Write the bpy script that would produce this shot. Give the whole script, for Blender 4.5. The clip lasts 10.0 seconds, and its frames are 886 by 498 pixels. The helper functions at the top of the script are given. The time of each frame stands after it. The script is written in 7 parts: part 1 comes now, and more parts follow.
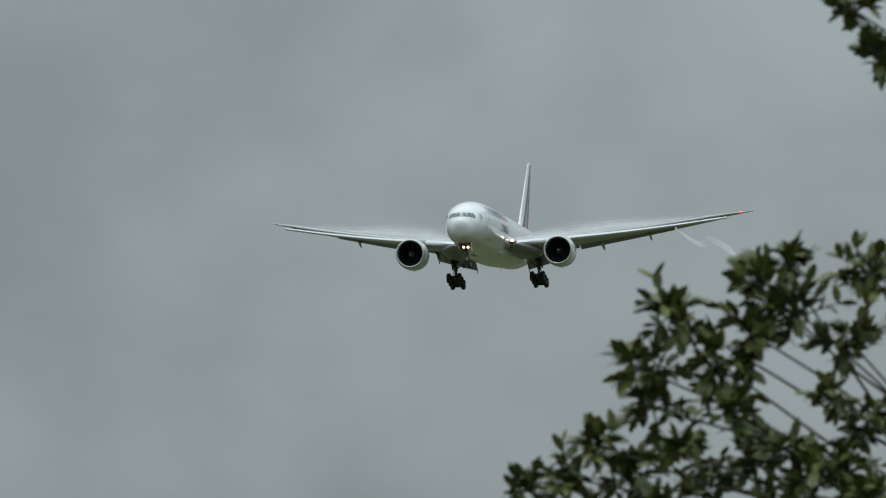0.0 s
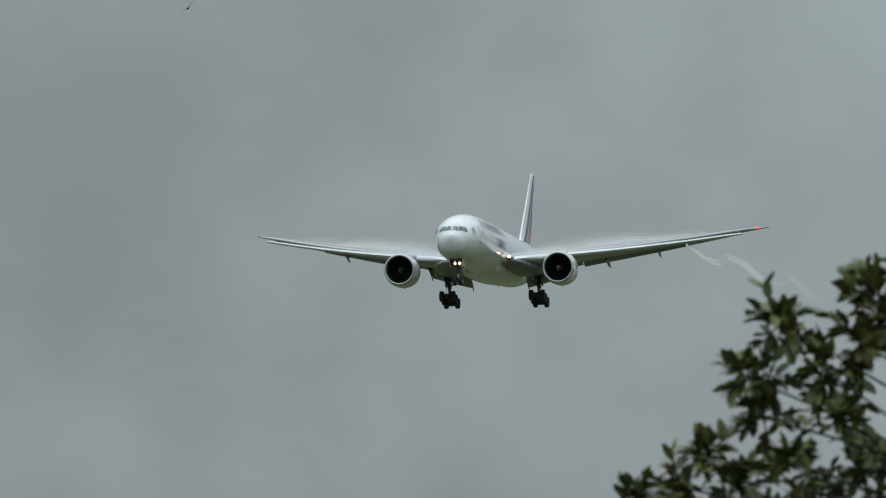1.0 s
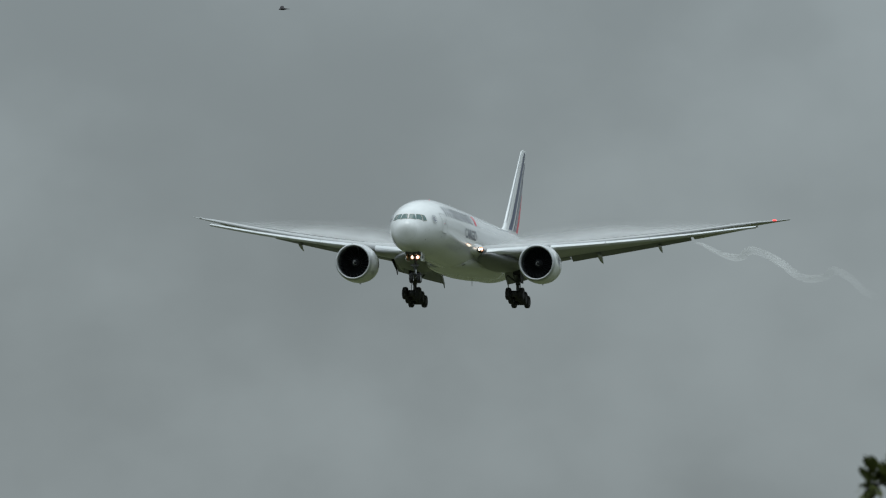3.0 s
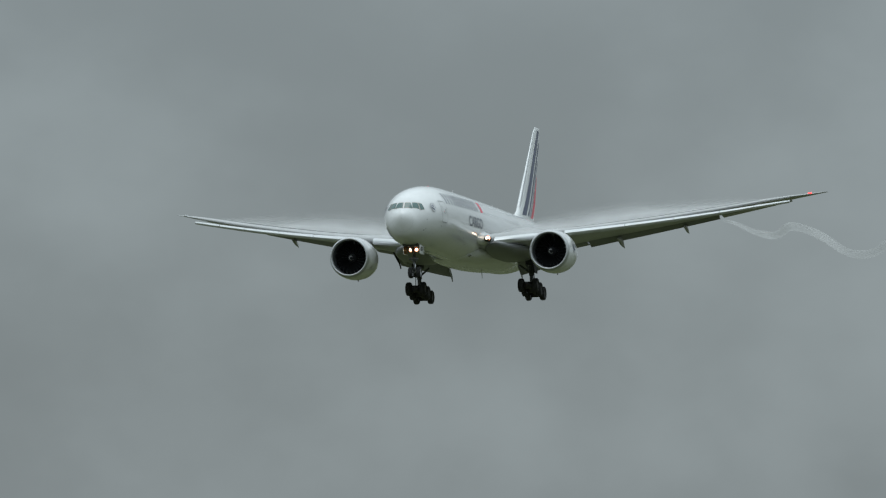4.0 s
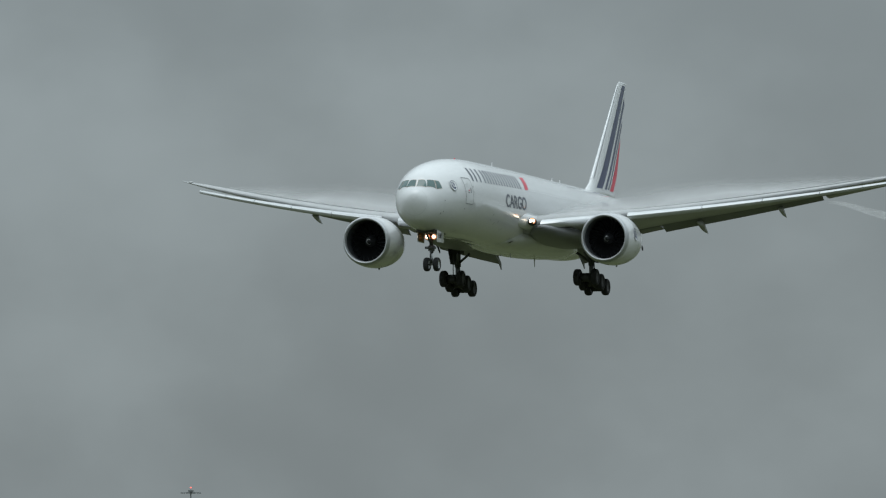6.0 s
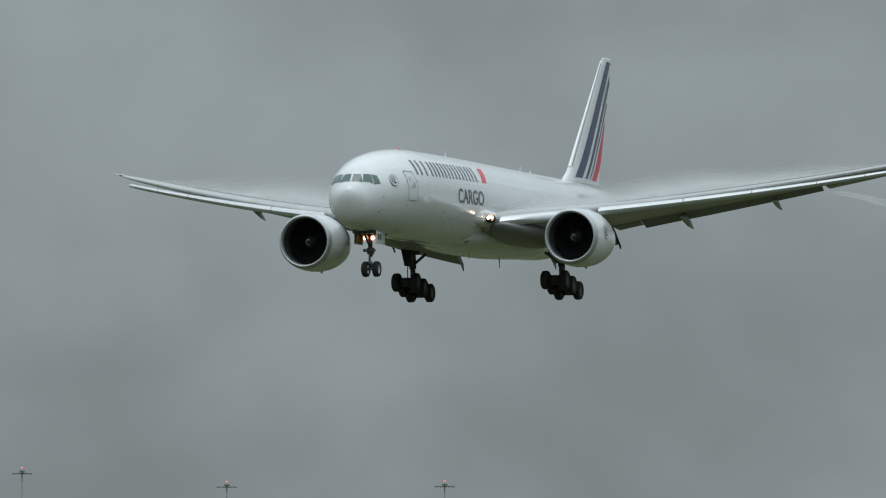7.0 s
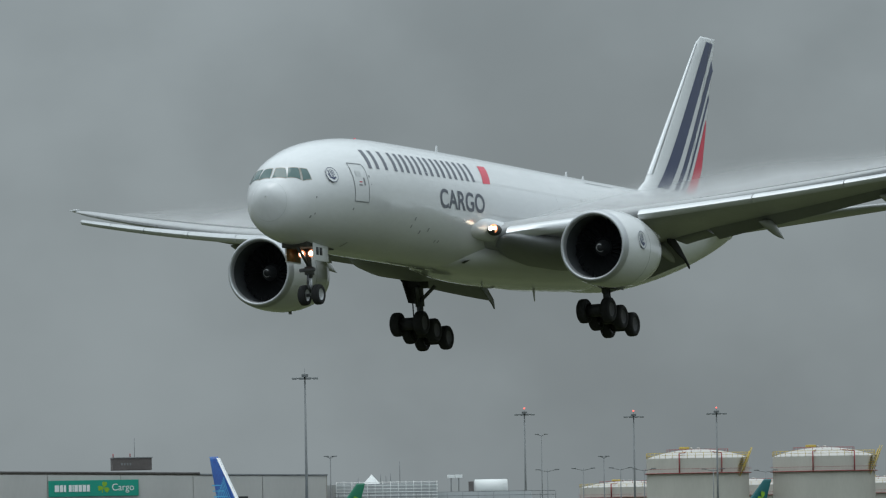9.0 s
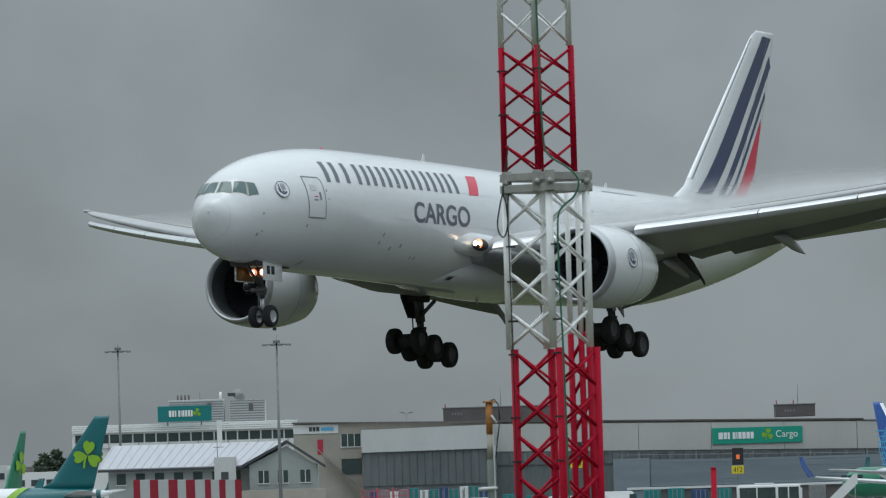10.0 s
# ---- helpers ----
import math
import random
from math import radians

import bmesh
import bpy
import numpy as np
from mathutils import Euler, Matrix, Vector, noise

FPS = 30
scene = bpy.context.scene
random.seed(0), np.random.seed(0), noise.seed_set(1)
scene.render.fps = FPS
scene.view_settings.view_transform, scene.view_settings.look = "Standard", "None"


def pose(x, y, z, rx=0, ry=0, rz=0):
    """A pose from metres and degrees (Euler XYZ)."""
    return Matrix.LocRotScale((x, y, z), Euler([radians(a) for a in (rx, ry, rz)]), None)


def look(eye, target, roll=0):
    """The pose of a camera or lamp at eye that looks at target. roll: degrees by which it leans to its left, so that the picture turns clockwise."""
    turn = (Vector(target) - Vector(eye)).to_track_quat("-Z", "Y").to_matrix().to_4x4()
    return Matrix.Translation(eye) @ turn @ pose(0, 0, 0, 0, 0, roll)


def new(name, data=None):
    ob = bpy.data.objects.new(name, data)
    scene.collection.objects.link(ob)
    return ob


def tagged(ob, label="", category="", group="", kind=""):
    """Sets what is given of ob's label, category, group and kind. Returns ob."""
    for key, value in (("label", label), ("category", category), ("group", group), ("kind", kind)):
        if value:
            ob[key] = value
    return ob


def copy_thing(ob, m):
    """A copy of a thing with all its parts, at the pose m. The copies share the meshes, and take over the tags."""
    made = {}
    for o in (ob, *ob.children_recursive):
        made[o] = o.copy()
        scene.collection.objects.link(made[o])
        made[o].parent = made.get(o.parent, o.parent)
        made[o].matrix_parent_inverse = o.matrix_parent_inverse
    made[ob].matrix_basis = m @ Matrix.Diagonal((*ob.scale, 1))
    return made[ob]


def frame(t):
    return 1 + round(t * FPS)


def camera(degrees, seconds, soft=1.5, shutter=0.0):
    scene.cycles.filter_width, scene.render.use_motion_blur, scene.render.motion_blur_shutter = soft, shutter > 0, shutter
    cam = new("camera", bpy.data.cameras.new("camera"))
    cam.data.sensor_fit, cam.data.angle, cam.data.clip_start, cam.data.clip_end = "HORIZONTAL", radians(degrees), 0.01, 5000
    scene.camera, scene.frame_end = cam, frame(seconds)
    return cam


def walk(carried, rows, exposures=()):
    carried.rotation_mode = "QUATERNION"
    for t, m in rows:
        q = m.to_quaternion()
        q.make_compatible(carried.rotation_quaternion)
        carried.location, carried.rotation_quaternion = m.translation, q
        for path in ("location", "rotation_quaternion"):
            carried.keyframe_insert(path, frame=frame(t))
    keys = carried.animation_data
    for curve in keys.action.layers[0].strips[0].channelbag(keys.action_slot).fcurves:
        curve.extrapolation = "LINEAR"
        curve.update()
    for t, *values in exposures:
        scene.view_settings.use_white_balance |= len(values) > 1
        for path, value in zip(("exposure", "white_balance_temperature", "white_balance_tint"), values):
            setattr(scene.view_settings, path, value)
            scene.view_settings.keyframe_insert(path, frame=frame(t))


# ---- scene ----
cam = camera(6.4106, 10.0, soft=1.2)
cam.data.dof.use_dof, cam.data.dof.focus_distance, cam.data.dof.aperture_fstop = True, 300.0, 19.0
EYE = Vector((0.0, 0.0, 2.2))

# seconds, bearing to the right of north, pitch above the horizon, roll (degrees)
CAM = [
    (0.0, 20.785, 2.765, 0.00),
    (0.5, 20.435, 2.830, 0.00),
    (1.0, 19.989, 2.835, 0.00),
    (1.5, 19.635, 2.851, 0.00),
    (2.0, 19.307, 2.806, 0.00),
    (3.5, 17.614, 2.678, 0.00),
    (4.0, 17.064, 2.645, 0.00),
    (4.5, 16.432, 2.623, 0.00),
    (5.0, 15.605, 2.546, 0.00),
    (5.5, 14.281, 2.434, 0.00),
    (6.8, 11.990, 2.415, 0.00),
    (7.0, 11.455, 2.374, 0.00),
    (7.2, 10.545, 2.330, 0.00),
    (7.5, 9.384, 2.259, 0.00),
    (8.0, 7.886, 2.206, 0.00),
    (8.5, 6.384, 2.210, -0.70),
    (8.8, 5.455, 2.112, -0.90),
    (9.0, 4.792, 2.022, -1.00),
    (9.2, 3.822, 1.930, -1.30),
    (9.5, 1.907, 1.817, -1.60),
    (9.6, 1.390, 1.860, -1.60),
    (9.8, 0.905, 1.838, -1.65),
    (10.0, 0.000, 1.748, -1.70),
]


def aim(bearing, pitch):
    b, e = radians(bearing), radians(pitch)
    return Vector((math.sin(b) * math.cos(e), math.cos(b) * math.cos(e), math.sin(e)))


walk(cam, [(t, look(EYE, EYE + aim(b, p), r)) for t, b, p, r in CAM],
     exposures=((0.0, 0.12, 6500, 10), (1.0, 0.08, 6500, 10), (2.5, 0.0, 6500, 10), (8.3, 0.0, 6500, 10), (9.2, 0.0, 6450, 11.5), (10.0, 0.0, 6430, 12)))

# ---------------------------------------------------------------- world and sun
world = bpy.data.worlds.new("overcast")
scene.world = world
world.use_nodes = True
wn, wl = world.node_tree.nodes, world.node_tree.links
wn.clear()
w_out = wn.new("ShaderNodeOutputWorld")
w_bg = wn.new("ShaderNodeBackground")
w_sky = wn.new("ShaderNodeTexSky")
w_sky.sky_type = "NISHITA"
w_sky.sun_disc = False
w_sky.sun_elevation, w_sky.sun_rotation = radians(78), radians(250)
w_coord = wn.new("ShaderNodeTexCoord")
w_sep = wn.new("ShaderNodeSeparateXYZ")
wl.new(w_coord.outputs["Generated"], w_sep.inputs[0])
# overcast: cloud deck brighter towards the zenith
w_up = wn.new("ShaderNodeMapRange")
w_up.interpolation_type = "SMOOTHSTEP"
w_up.inputs["From Min"].default_value, w_up.inputs["From Max"].default_value = -0.05, 1.0
w_up.inputs["To Min"].default_value, w_up.inputs["To Max"].default_value = 0.240, 1.42
wl.new(w_sep.outputs["Z"], w_up.inputs["Value"])
w_big = wn.new("ShaderNodeTexNoise")
w_big.inputs["Scale"].default_value, w_big.inputs["Detail"].default_value = 17.0, 2.0
w_map = wn.new("ShaderNodeMapping")
w_map.inputs["Scale"].default_value = (1.0, 1.0, 1.3)
wl.new(w_coord.outputs["Generated"], w_map.inputs["Vector"])
wl.new(w_map.outputs[0], w_big.inputs["Vector"])
w_fine = wn.new("ShaderNodeTexNoise")
w_fine.inputs["Scale"].default_value, w_fine.inputs["Detail"].default_value = 80.0, 3.0
wl.new(w_map.outputs[0], w_fine.inputs["Vector"])
w_sum = wn.new("ShaderNodeMath")
w_sum.operation = "MULTIPLY_ADD"
w_sum.inputs[1].default_value = 0.22
wl.new(w_fine.outputs["Fac"], w_sum.inputs[0])
wl.new(w_big.outputs["Fac"], w_sum.inputs[2])
w_cl = wn.new("ShaderNodeMapRange")
w_cl.interpolation_type = "SMOOTHSTEP"
w_cl.inputs["From Min"].default_value, w_cl.inputs["From Max"].default_value = 0.38, 0.86
w_cl.inputs["To Min"].default_value, w_cl.inputs["To Max"].default_value = 0.83, 1.15
wl.new(w_sum.outputs[0], w_cl.inputs["Value"])
w_mul = wn.new("ShaderNodeMath")
w_mul.operation = "MULTIPLY"
wl.new(w_up.outputs[0], w_mul.inputs[0])
wl.new(w_cl.outputs[0], w_mul.inputs[1])
w_tint = wn.new("ShaderNodeMix")
w_tint.data_type, w_tint.blend_type = "RGBA", "MULTIPLY"
w_tint.inputs[0].default_value = 1.0
w_tint.inputs[6].default_value = (0.87, 1.01, 1.055, 1.0)
wl.new(w_mul.outputs[0], w_tint.inputs[7])
# a trace of the clear sky above the clouds
w_add = wn.new("ShaderNodeMix")
w_add.data_type, w_add.blend_type = "RGBA", "ADD"
w_add.inputs[0].default_value = 0.004
wl.new(w_tint.outputs[2], w_add.inputs[6])
wl.new(w_sky.outputs[0], w_add.inputs[7])
wl.new(w_add.outputs[2], w_bg.inputs["Color"])
w_bg.inputs["Strength"].default_value = 1.0
wl.new(w_bg.outputs[0], w_out.inputs["Surface"])

sun = new("sun", bpy.data.lights.new("sun", "SUN"))
sun.data.energy, sun.data.angle, sun.data.color = 0.4, radians(30), (1.0, 0.985, 0.96)
sun.matrix_world = look((0, 0, 100), Vector((0, 0, 100)) - 50 * Vector((math.sin(radians(250)) * 0.208, math.cos(radians(250)) * 0.208, 0.978)))


# ---------------------------------------------------------------- materials
def material(name, color, rough=0.5, metal=0.0, vary=0.0, scale=1.0, bump=0.0, fine=8.0, color2=None, detail=4.0,
             emission=0.0, stretch=(1, 1, 1), spec=0.5, coat=0.0, island=0.0):
    """Principled surface with grain at two scales in object space."""
    m = bpy.data.materials.new(name)
    m.use_nodes = True
    n, l = m.node_tree.nodes, m.node_tree.links
    b = n["Principled BSDF"]
    b.inputs["Base Color"].default_value = (*color, 1)
    b.inputs["Roughness"].default_value, b.inputs["Metallic"].default_value = rough, metal
    b.inputs["Specular IOR Level"].default_value = spec
    b.inputs["Coat Weight"].default_value = coat
    if emission:
        b.inputs["Emission Color"].default_value = (*color, 1)
        b.inputs["Emission Strength"].default_value = emission
    if vary or bump:
        co = n.new("ShaderNodeTexCoord")
        mp = n.new("ShaderNodeMapping")
        mp.inputs["Scale"].default_value = stretch
        l.new(co.outputs["Object"], mp.inputs["Vector"])
        t1, t2 = n.new("ShaderNodeTexNoise"), n.new("ShaderNodeTexNoise")
        t1.inputs["Scale"].default_value, t1.inputs["Detail"].default_value = scale, detail
        t2.inputs["Scale"].default_value, t2.inputs["Detail"].default_value = scale * fine, 3
        l.new(mp.outputs[0], t1.inputs["Vector"])
        l.new(mp.outputs[0], t2.inputs["Vector"])
        mix = n.new("ShaderNodeMath")
        mix.operation = "MULTIPLY_ADD"
        mix.inputs[1].default_value = 0.5
        l.new(t2.outputs["Fac"], mix.inputs[0])
        l.new(t1.outputs["Fac"], mix.inputs[2])
        rng = n.new("ShaderNodeMapRange")
        rng.inputs["From Min"].default_value, rng.inputs["From Max"].default_value = 0.45, 1.05
        l.new(mix.outputs[0], rng.inputs["Value"])
        ramp = n.new("ShaderNodeMix")
        ramp.data_type = "RGBA"
        c2 = color2 or tuple(min(1, c * (1 + vary)) for c in color)
        ramp.inputs[6].default_value = (*[c * (1 - vary) for c in color], 1)
        ramp.inputs[7].default_value = (*c2, 1)
        l.new(rng.outputs[0], ramp.inputs[0])
        last = ramp.outputs[2]
        if island:
            oi, hs = n.new("ShaderNodeObjectInfo"), n.new("ShaderNodeHueSaturation")
            geo = n.new("ShaderNodeNewGeometry")
            ad = n.new("ShaderNodeMath")
            ad.operation = "ADD"
            l.new(oi.outputs["Random"], ad.inputs[0])
            l.new(geo.outputs["Random Per Island"], ad.inputs[1])
            mr = n.new("ShaderNodeMapRange")
            mr.inputs["From Max"].default_value = 2.0
            mr.inputs["To Min"].default_value, mr.inputs["To Max"].default_value = 1 - island, 1 + island
            l.new(ad.outputs[0], mr.inputs["Value"])
            l.new(mr.outputs[0], hs.inputs["Value"])
            l.new(last, hs.inputs["Color"])
            last = hs.outputs[0]
        l.new(last, b.inputs["Base Color"])
        if bump:
            bp = n.new("ShaderNodeBump")
            bp.inputs["Strength"].default_value, bp.inputs["Distance"].default_value = min(1, bump), 0.02
            l.new(mix.outputs[0], bp.inputs["Height"])
            l.new(bp.outputs[0], b.inputs["Normal"])
    return m


M_WHITE = material("aircraft_white_paint", (0.69, 0.70, 0.71), 0.20, vary=0.06, scale=0.5, fine=9, stretch=(0.35, 1, 1), coat=0.6)
M_BELLY = material("aircraft_grey_paint", (0.56, 0.575, 0.58), 0.38, vary=0.10, scale=0.6, fine=7, stretch=(0.3, 1, 1), coat=0.1)
M_WING = material("wing_grey_paint", (0.40, 0.405, 0.41), 0.38, vary=0.12, scale=0.7, stretch=(0.3, 1, 1))
# wing grey taken darker: shade on the flaps is put into the colour
M_FLAP = material("flap_shaded_grey", (0.20, 0.205, 0.21), 0.42, vary=0.12, scale=0.7, stretch=(0.3, 1, 1))
M_SLAT = material("bare_aluminium_slat", (0.60, 0.61, 0.62), 0.36, metal=0.65, vary=0.06, scale=1.2, stretch=(1, 0.3, 1))
M_LIP = material("polished_inlet_lip", (0.50, 0.51, 0.525), 0.42, metal=0.6, vary=0.05, scale=2)
# grey liner darkened: the shade inside an inlet is in the colour
M_INLET = material("inlet_liner_shaded", (0.065, 0.07, 0.075), 0.55, vary=0.2, scale=2)
M_FAN = material("fan_blade_black", (0.008, 0.009, 0.010), 0.7, vary=0.15, scale=3, spec=0.15)
M_SPINNER = material("spinner_grey", (0.014, 0.015, 0.017), 0.6, vary=0.1, scale=4)
M_TYRE = material("tyre_rubber", (0.017, 0.017, 0.018), 0.85, vary=0.25, scale=5, bump=0.2)
M_RIM = material("wheel_rim_grey", (0.075, 0.075, 0.08), 0.6, metal=0.2, vary=0.15, scale=6)
M_STRUT = material("gear_leg_grey", (0.10, 0.103, 0.106), 0.5, metal=0.3, vary=0.2, scale=4)
M_TRUCK = material("gear_truck_dark", (0.03, 0.03, 0.032), 0.65, metal=0.2, vary=0.25, scale=4)
# dark colour that gives solid shapes the shade of openings
M_BAY = material("opening_shade_dark", (0.05, 0.048, 0.042), 0.7, vary=0.3, scale=3)
M_PRIMER = material("bay_primer_amber", (0.22, 0.12, 0.035), 0.6, vary=0.3, scale=4)
M_NAVY = material("livery_navy", (0.030, 0.045, 0.115), 0.35, vary=0.10, scale=1.5, coat=0.2)
M_RED = material("livery_red", (0.66, 0.022, 0.065), 0.4, vary=0.08, scale=1.5, coat=0.2)
M_TITLE = material("livery_slate_grey", (0.115, 0.125, 0.155), 0.4, vary=0.10, scale=1.5)
M_LINE = material("panel_gap_grey", (0.24, 0.25, 0.26), 0.6, vary=0.1, scale=3)
M_PANEFRAME = material("pane_surround_tan", (0.30, 0.275, 0.235), 0.5, vary=0.1, scale=4)
# teal in the base colour stands in for sky reflected by the panes
M_COCKPIT = material("cockpit_glass_sky_tint", (0.05, 0.115, 0.11), 0.10, vary=0.1, scale=1.5, coat=0.5)
M_DARKFRAME = material("window_frame_dark", (0.045, 0.045, 0.05), 0.5, vary=0.1, scale=4)
M_NOZZLE = material("exhaust_nozzle_metal", (0.20, 0.18, 0.165), 0.4, metal=0.8, vary=0.2, scale=3)
M_LAMP = material("landing_lamp_glow", (1.0, 0.86, 0.66), 0.3, emission=5.0)
# emissive orange that imitates the glare around the lit lamps
M_LAMPRED = material("landing_lamp_halo", (1.0, 0.34, 0.15), 0.3, emission=1.2)
M_NAVRED = material("navigation_lamp_red", (1.0, 0.05, 0.05), 0.3, emission=3.0)


# ---------------------------------------------------------------- mesh helpers
def part(name, bm, mat, parent, label="", smooth=True):
    """Links a bmesh as one mesh object under a thing or a part."""
    me = bpy.data.meshes.new(name)
    bmesh.ops.recalc_face_normals(bm, faces=bm.faces)
    for f in bm.faces:
        f.smooth = smooth
    bm.to_mesh(me)
    bm.free()
    me.materials.append(mat)
    ob = new(name, me)
    if parent is not None:
        ob.parent = parent
    if label:
        ob["label"] = label
    return ob


def edged(ob, angle=35):
    """Smooth shading with the sharp edges kept."""
    me = ob.data
    bm = bmesh.new()
    bm.from_mesh(me)
    for e in bm.edges:
        if len(e.link_faces) == 2 and e.calc_face_angle(0) > radians(angle):
            e.smooth = False
    bm.to_mesh(me)
    bm.free()
    return ob


def loft(rings, closed=True, caps=True):
    bm = bmesh.new()
    rows = [[bm.verts.new(p) for p in ring] for ring in rings]
    n = len(rows[0])
    for a, b in zip(rows, rows[1:]):
        for i in range(n if closed else n - 1):
            j = (i + 1) % n
            bm.faces.new((a[i], a[j], b[j], b[i]))
    if caps and closed:
        bm.faces.new(rows[0])
        bm.faces.new(rows[-1][::-1])
    return bm


def box_into(bm, lo, hi, m=None, bevel=0.0):
    """A box from corner to corner, added to bm."""
    c = [(a + b) / 2 for a, b in zip(lo, hi)]
    d = [abs(b - a) for a, b in zip(lo, hi)]
    mat = Matrix.Translation(c) @ Matrix.Diagonal((*d, 1))
    if m is not None:
        mat = m @ mat
    got = bmesh.ops.create_cube(bm, size=1, matrix=mat)
    if bevel:
        edges = list({e for v in got["verts"] for e in v.link_edges})
        bmesh.ops.bevel(bm, geom=edges, offset=bevel, segments=2, affect="EDGES", profile=0.5)
    return bm


def box(lo, hi, bevel=0.0, m=None):
    return box_into(bmesh.new(), lo, hi, m, bevel)


def rod_into(bm, a, b, r, r2=None, seg=10):
    a, b = Vector(a), Vector(b)
    m = Matrix.Translation((a + b) / 2) @ (b - a).to_track_quat("Z", "Y").to_matrix().to_4x4()
    bmesh.ops.create_cone(bm, cap_ends=True, segments=seg, radius1=r, radius2=r if r2 is None else r2, depth=(b - a).length, matrix=m)
    return bm


def rod(a, b, r, r2=None, seg=10):
    return rod_into(bmesh.new(), a, b, r, r2, seg)


def slab_prism(name, parent, outline, y0, y1, mat, label=""):
    """An upright outline in x and z, given thickness along y."""
    bm = bmesh.new()
    f = [bm.verts.new((x, y0, z)) for x, z in outline]
    b = [bm.verts.new((x, y1, z)) for x, z in outline]
    bm.faces.new(f)
    bm.faces.new(b[::-1])
    n = len(f)
    for i in range(n):
        bm.faces.new((f[i], b[i], b[(i + 1) % n], f[(i + 1) % n]))
    return part(name, bm, mat, parent, label, smooth=False)


def spun(profile, seg=48, center=(0, 0, 0), axis="x"):
    """A surface of revolution from (along, radius) pairs; along runs backwards on x, or sideways on y."""
    rings = []
    for s, r in profile:
        ring = []
        for i in range(seg):
            a = 2 * math.pi * i / seg
            if axis == "x":
                ring.append((center[0] - s, center[1] + r * math.cos(a), center[2] + r * math.sin(a)))
            elif axis == "y":
                ring.append((center[0] + r * math.cos(a), center[1] + s, center[2] + r * math.sin(a)))
            else:
                ring.append((center[0] + r * math.cos(a), center[1] + r * math.sin(a), center[2] + s))
        rings.append(ring)
    return loft(rings, caps=False)


def glide(table, s):
    """Smooth interpolation in a table of (s, values...)."""
    k = 0
    while k < len(table) - 2 and table[k + 1][0] <= s:
        k += 1
    a, b = table[k], table[k + 1]
    h = b[0] - a[0]
    u = min(1.0, max(0.0, (s - a[0]) / h))
    out = []
    for i in range(1, len(a)):
        d = (b[i] - a[i]) / h
        da = d if k == 0 else 0.5 * (d + (a[i] - table[k - 1][i]) / (a[0] - table[k - 1][0]))
        db = d if k + 2 >= len(table) else 0.5 * (d + (table[k + 2][i] - b[i]) / (table[k + 2][0] - b[0]))
        out.append((2 * u**3 - 3 * u**2 + 1) * a[i] + (u**3 - 2 * u**2 + u) * h * da + (3 * u**2 - 2 * u**3) * b[i] + (u**3 - u**2) * h * db)
    return out


# ---------------------------------------------------------------- the airliner
# station behind the nose, half width, top, bottom
FUSELAGE = [
    (1.45, 0.03, -0.63, -0.69), (1.49, 0.30, -0.38, -1.00), (1.58, 0.54, -0.18, -1.30), (1.73, 0.79, -0.01, -1.64), (1.92, 1.03, 0.15, -1.97),
    (2.10, 1.20, 0.29, -2.19), (2.24, 1.32, 0.42, -2.31), (2.62, 1.62, 0.88, -2.52), (3.20, 1.92, 1.36, -2.70),
    (4.20, 2.26, 1.81, -2.86), (5.50, 2.61, 2.24, -2.97), (7.00, 2.88, 2.57, -3.04), (9.00, 3.05, 2.86, -3.08),
    (11.5, 3.10, 3.04, -3.10), (14.0, 3.10, 3.10, -3.10), (42.0, 3.10, 3.10, -3.10), (45.0, 3.06, 3.10, -2.86),
    (49.0, 2.85, 3.08, -2.20), (53.0, 2.45, 3.00, -1.36), (57.0, 1.85, 2.85, -0.35), (60.0, 1.20, 2.60, 0.50),
    (61.8, 0.70, 2.35, 1.05), (62.6, 0.35, 2.15, 1.25), (62.9, 0.05, 1.95, 1.45),
]


def skin(s, phi, out=0.0):
    """A point of the fuselage skin; phi in degrees from the port side over the top."""
    w, top, bot = glide(FUSELAGE, s)
    zc, h, a = (top + bot) / 2, (top - bot) / 2, radians(phi)
    return Vector((-s, (w + out) * math.cos(a), zc + (h + out) * math.sin(a)))


def phi_at(s, z):
    w, top, bot = glide(FUSELAGE, s)
    return math.degrees(math.asin(max(-1, min(1, (z - (top + bot) / 2) / ((top - bot) / 2)))))


def fuselage_rings(stations, seg=64):
    return [[skin(s, 360 * i / seg) for i in range(seg)] for s in stations]


def skin_patch(corners, side=1, out=0.012, n=5):
    """A panel laid on the skin from four (station, height) corners; height None means phi is given as (s, None, phi)."""
    c = [(q[0], q[2] if len(q) == 3 else phi_at(q[0], q[1])) for q in corners]
    bm = bmesh.new()
    g = []
    for i in range(n + 1):
        u, row = i / n, []
        for j in range(n + 1):
            v = j / n
            s = (c[0][0] * (1 - u) + c[1][0] * u) * (1 - v) + (c[3][0] * (1 - u) + c[2][0] * u) * v
            p = (c[0][1] * (1 - u) + c[1][1] * u) * (1 - v) + (c[3][1] * (1 - u) + c[2][1] * u) * v
            q = skin(s, p, out)
            row.append(bm.verts.new((q.x, q.y * side, q.z)))
        g.append(row)
    for a, b in zip(g, g[1:]):
        for j in range(n):
            bm.faces.new((a[j], b[j], b[j + 1], a[j + 1]))
    return bm


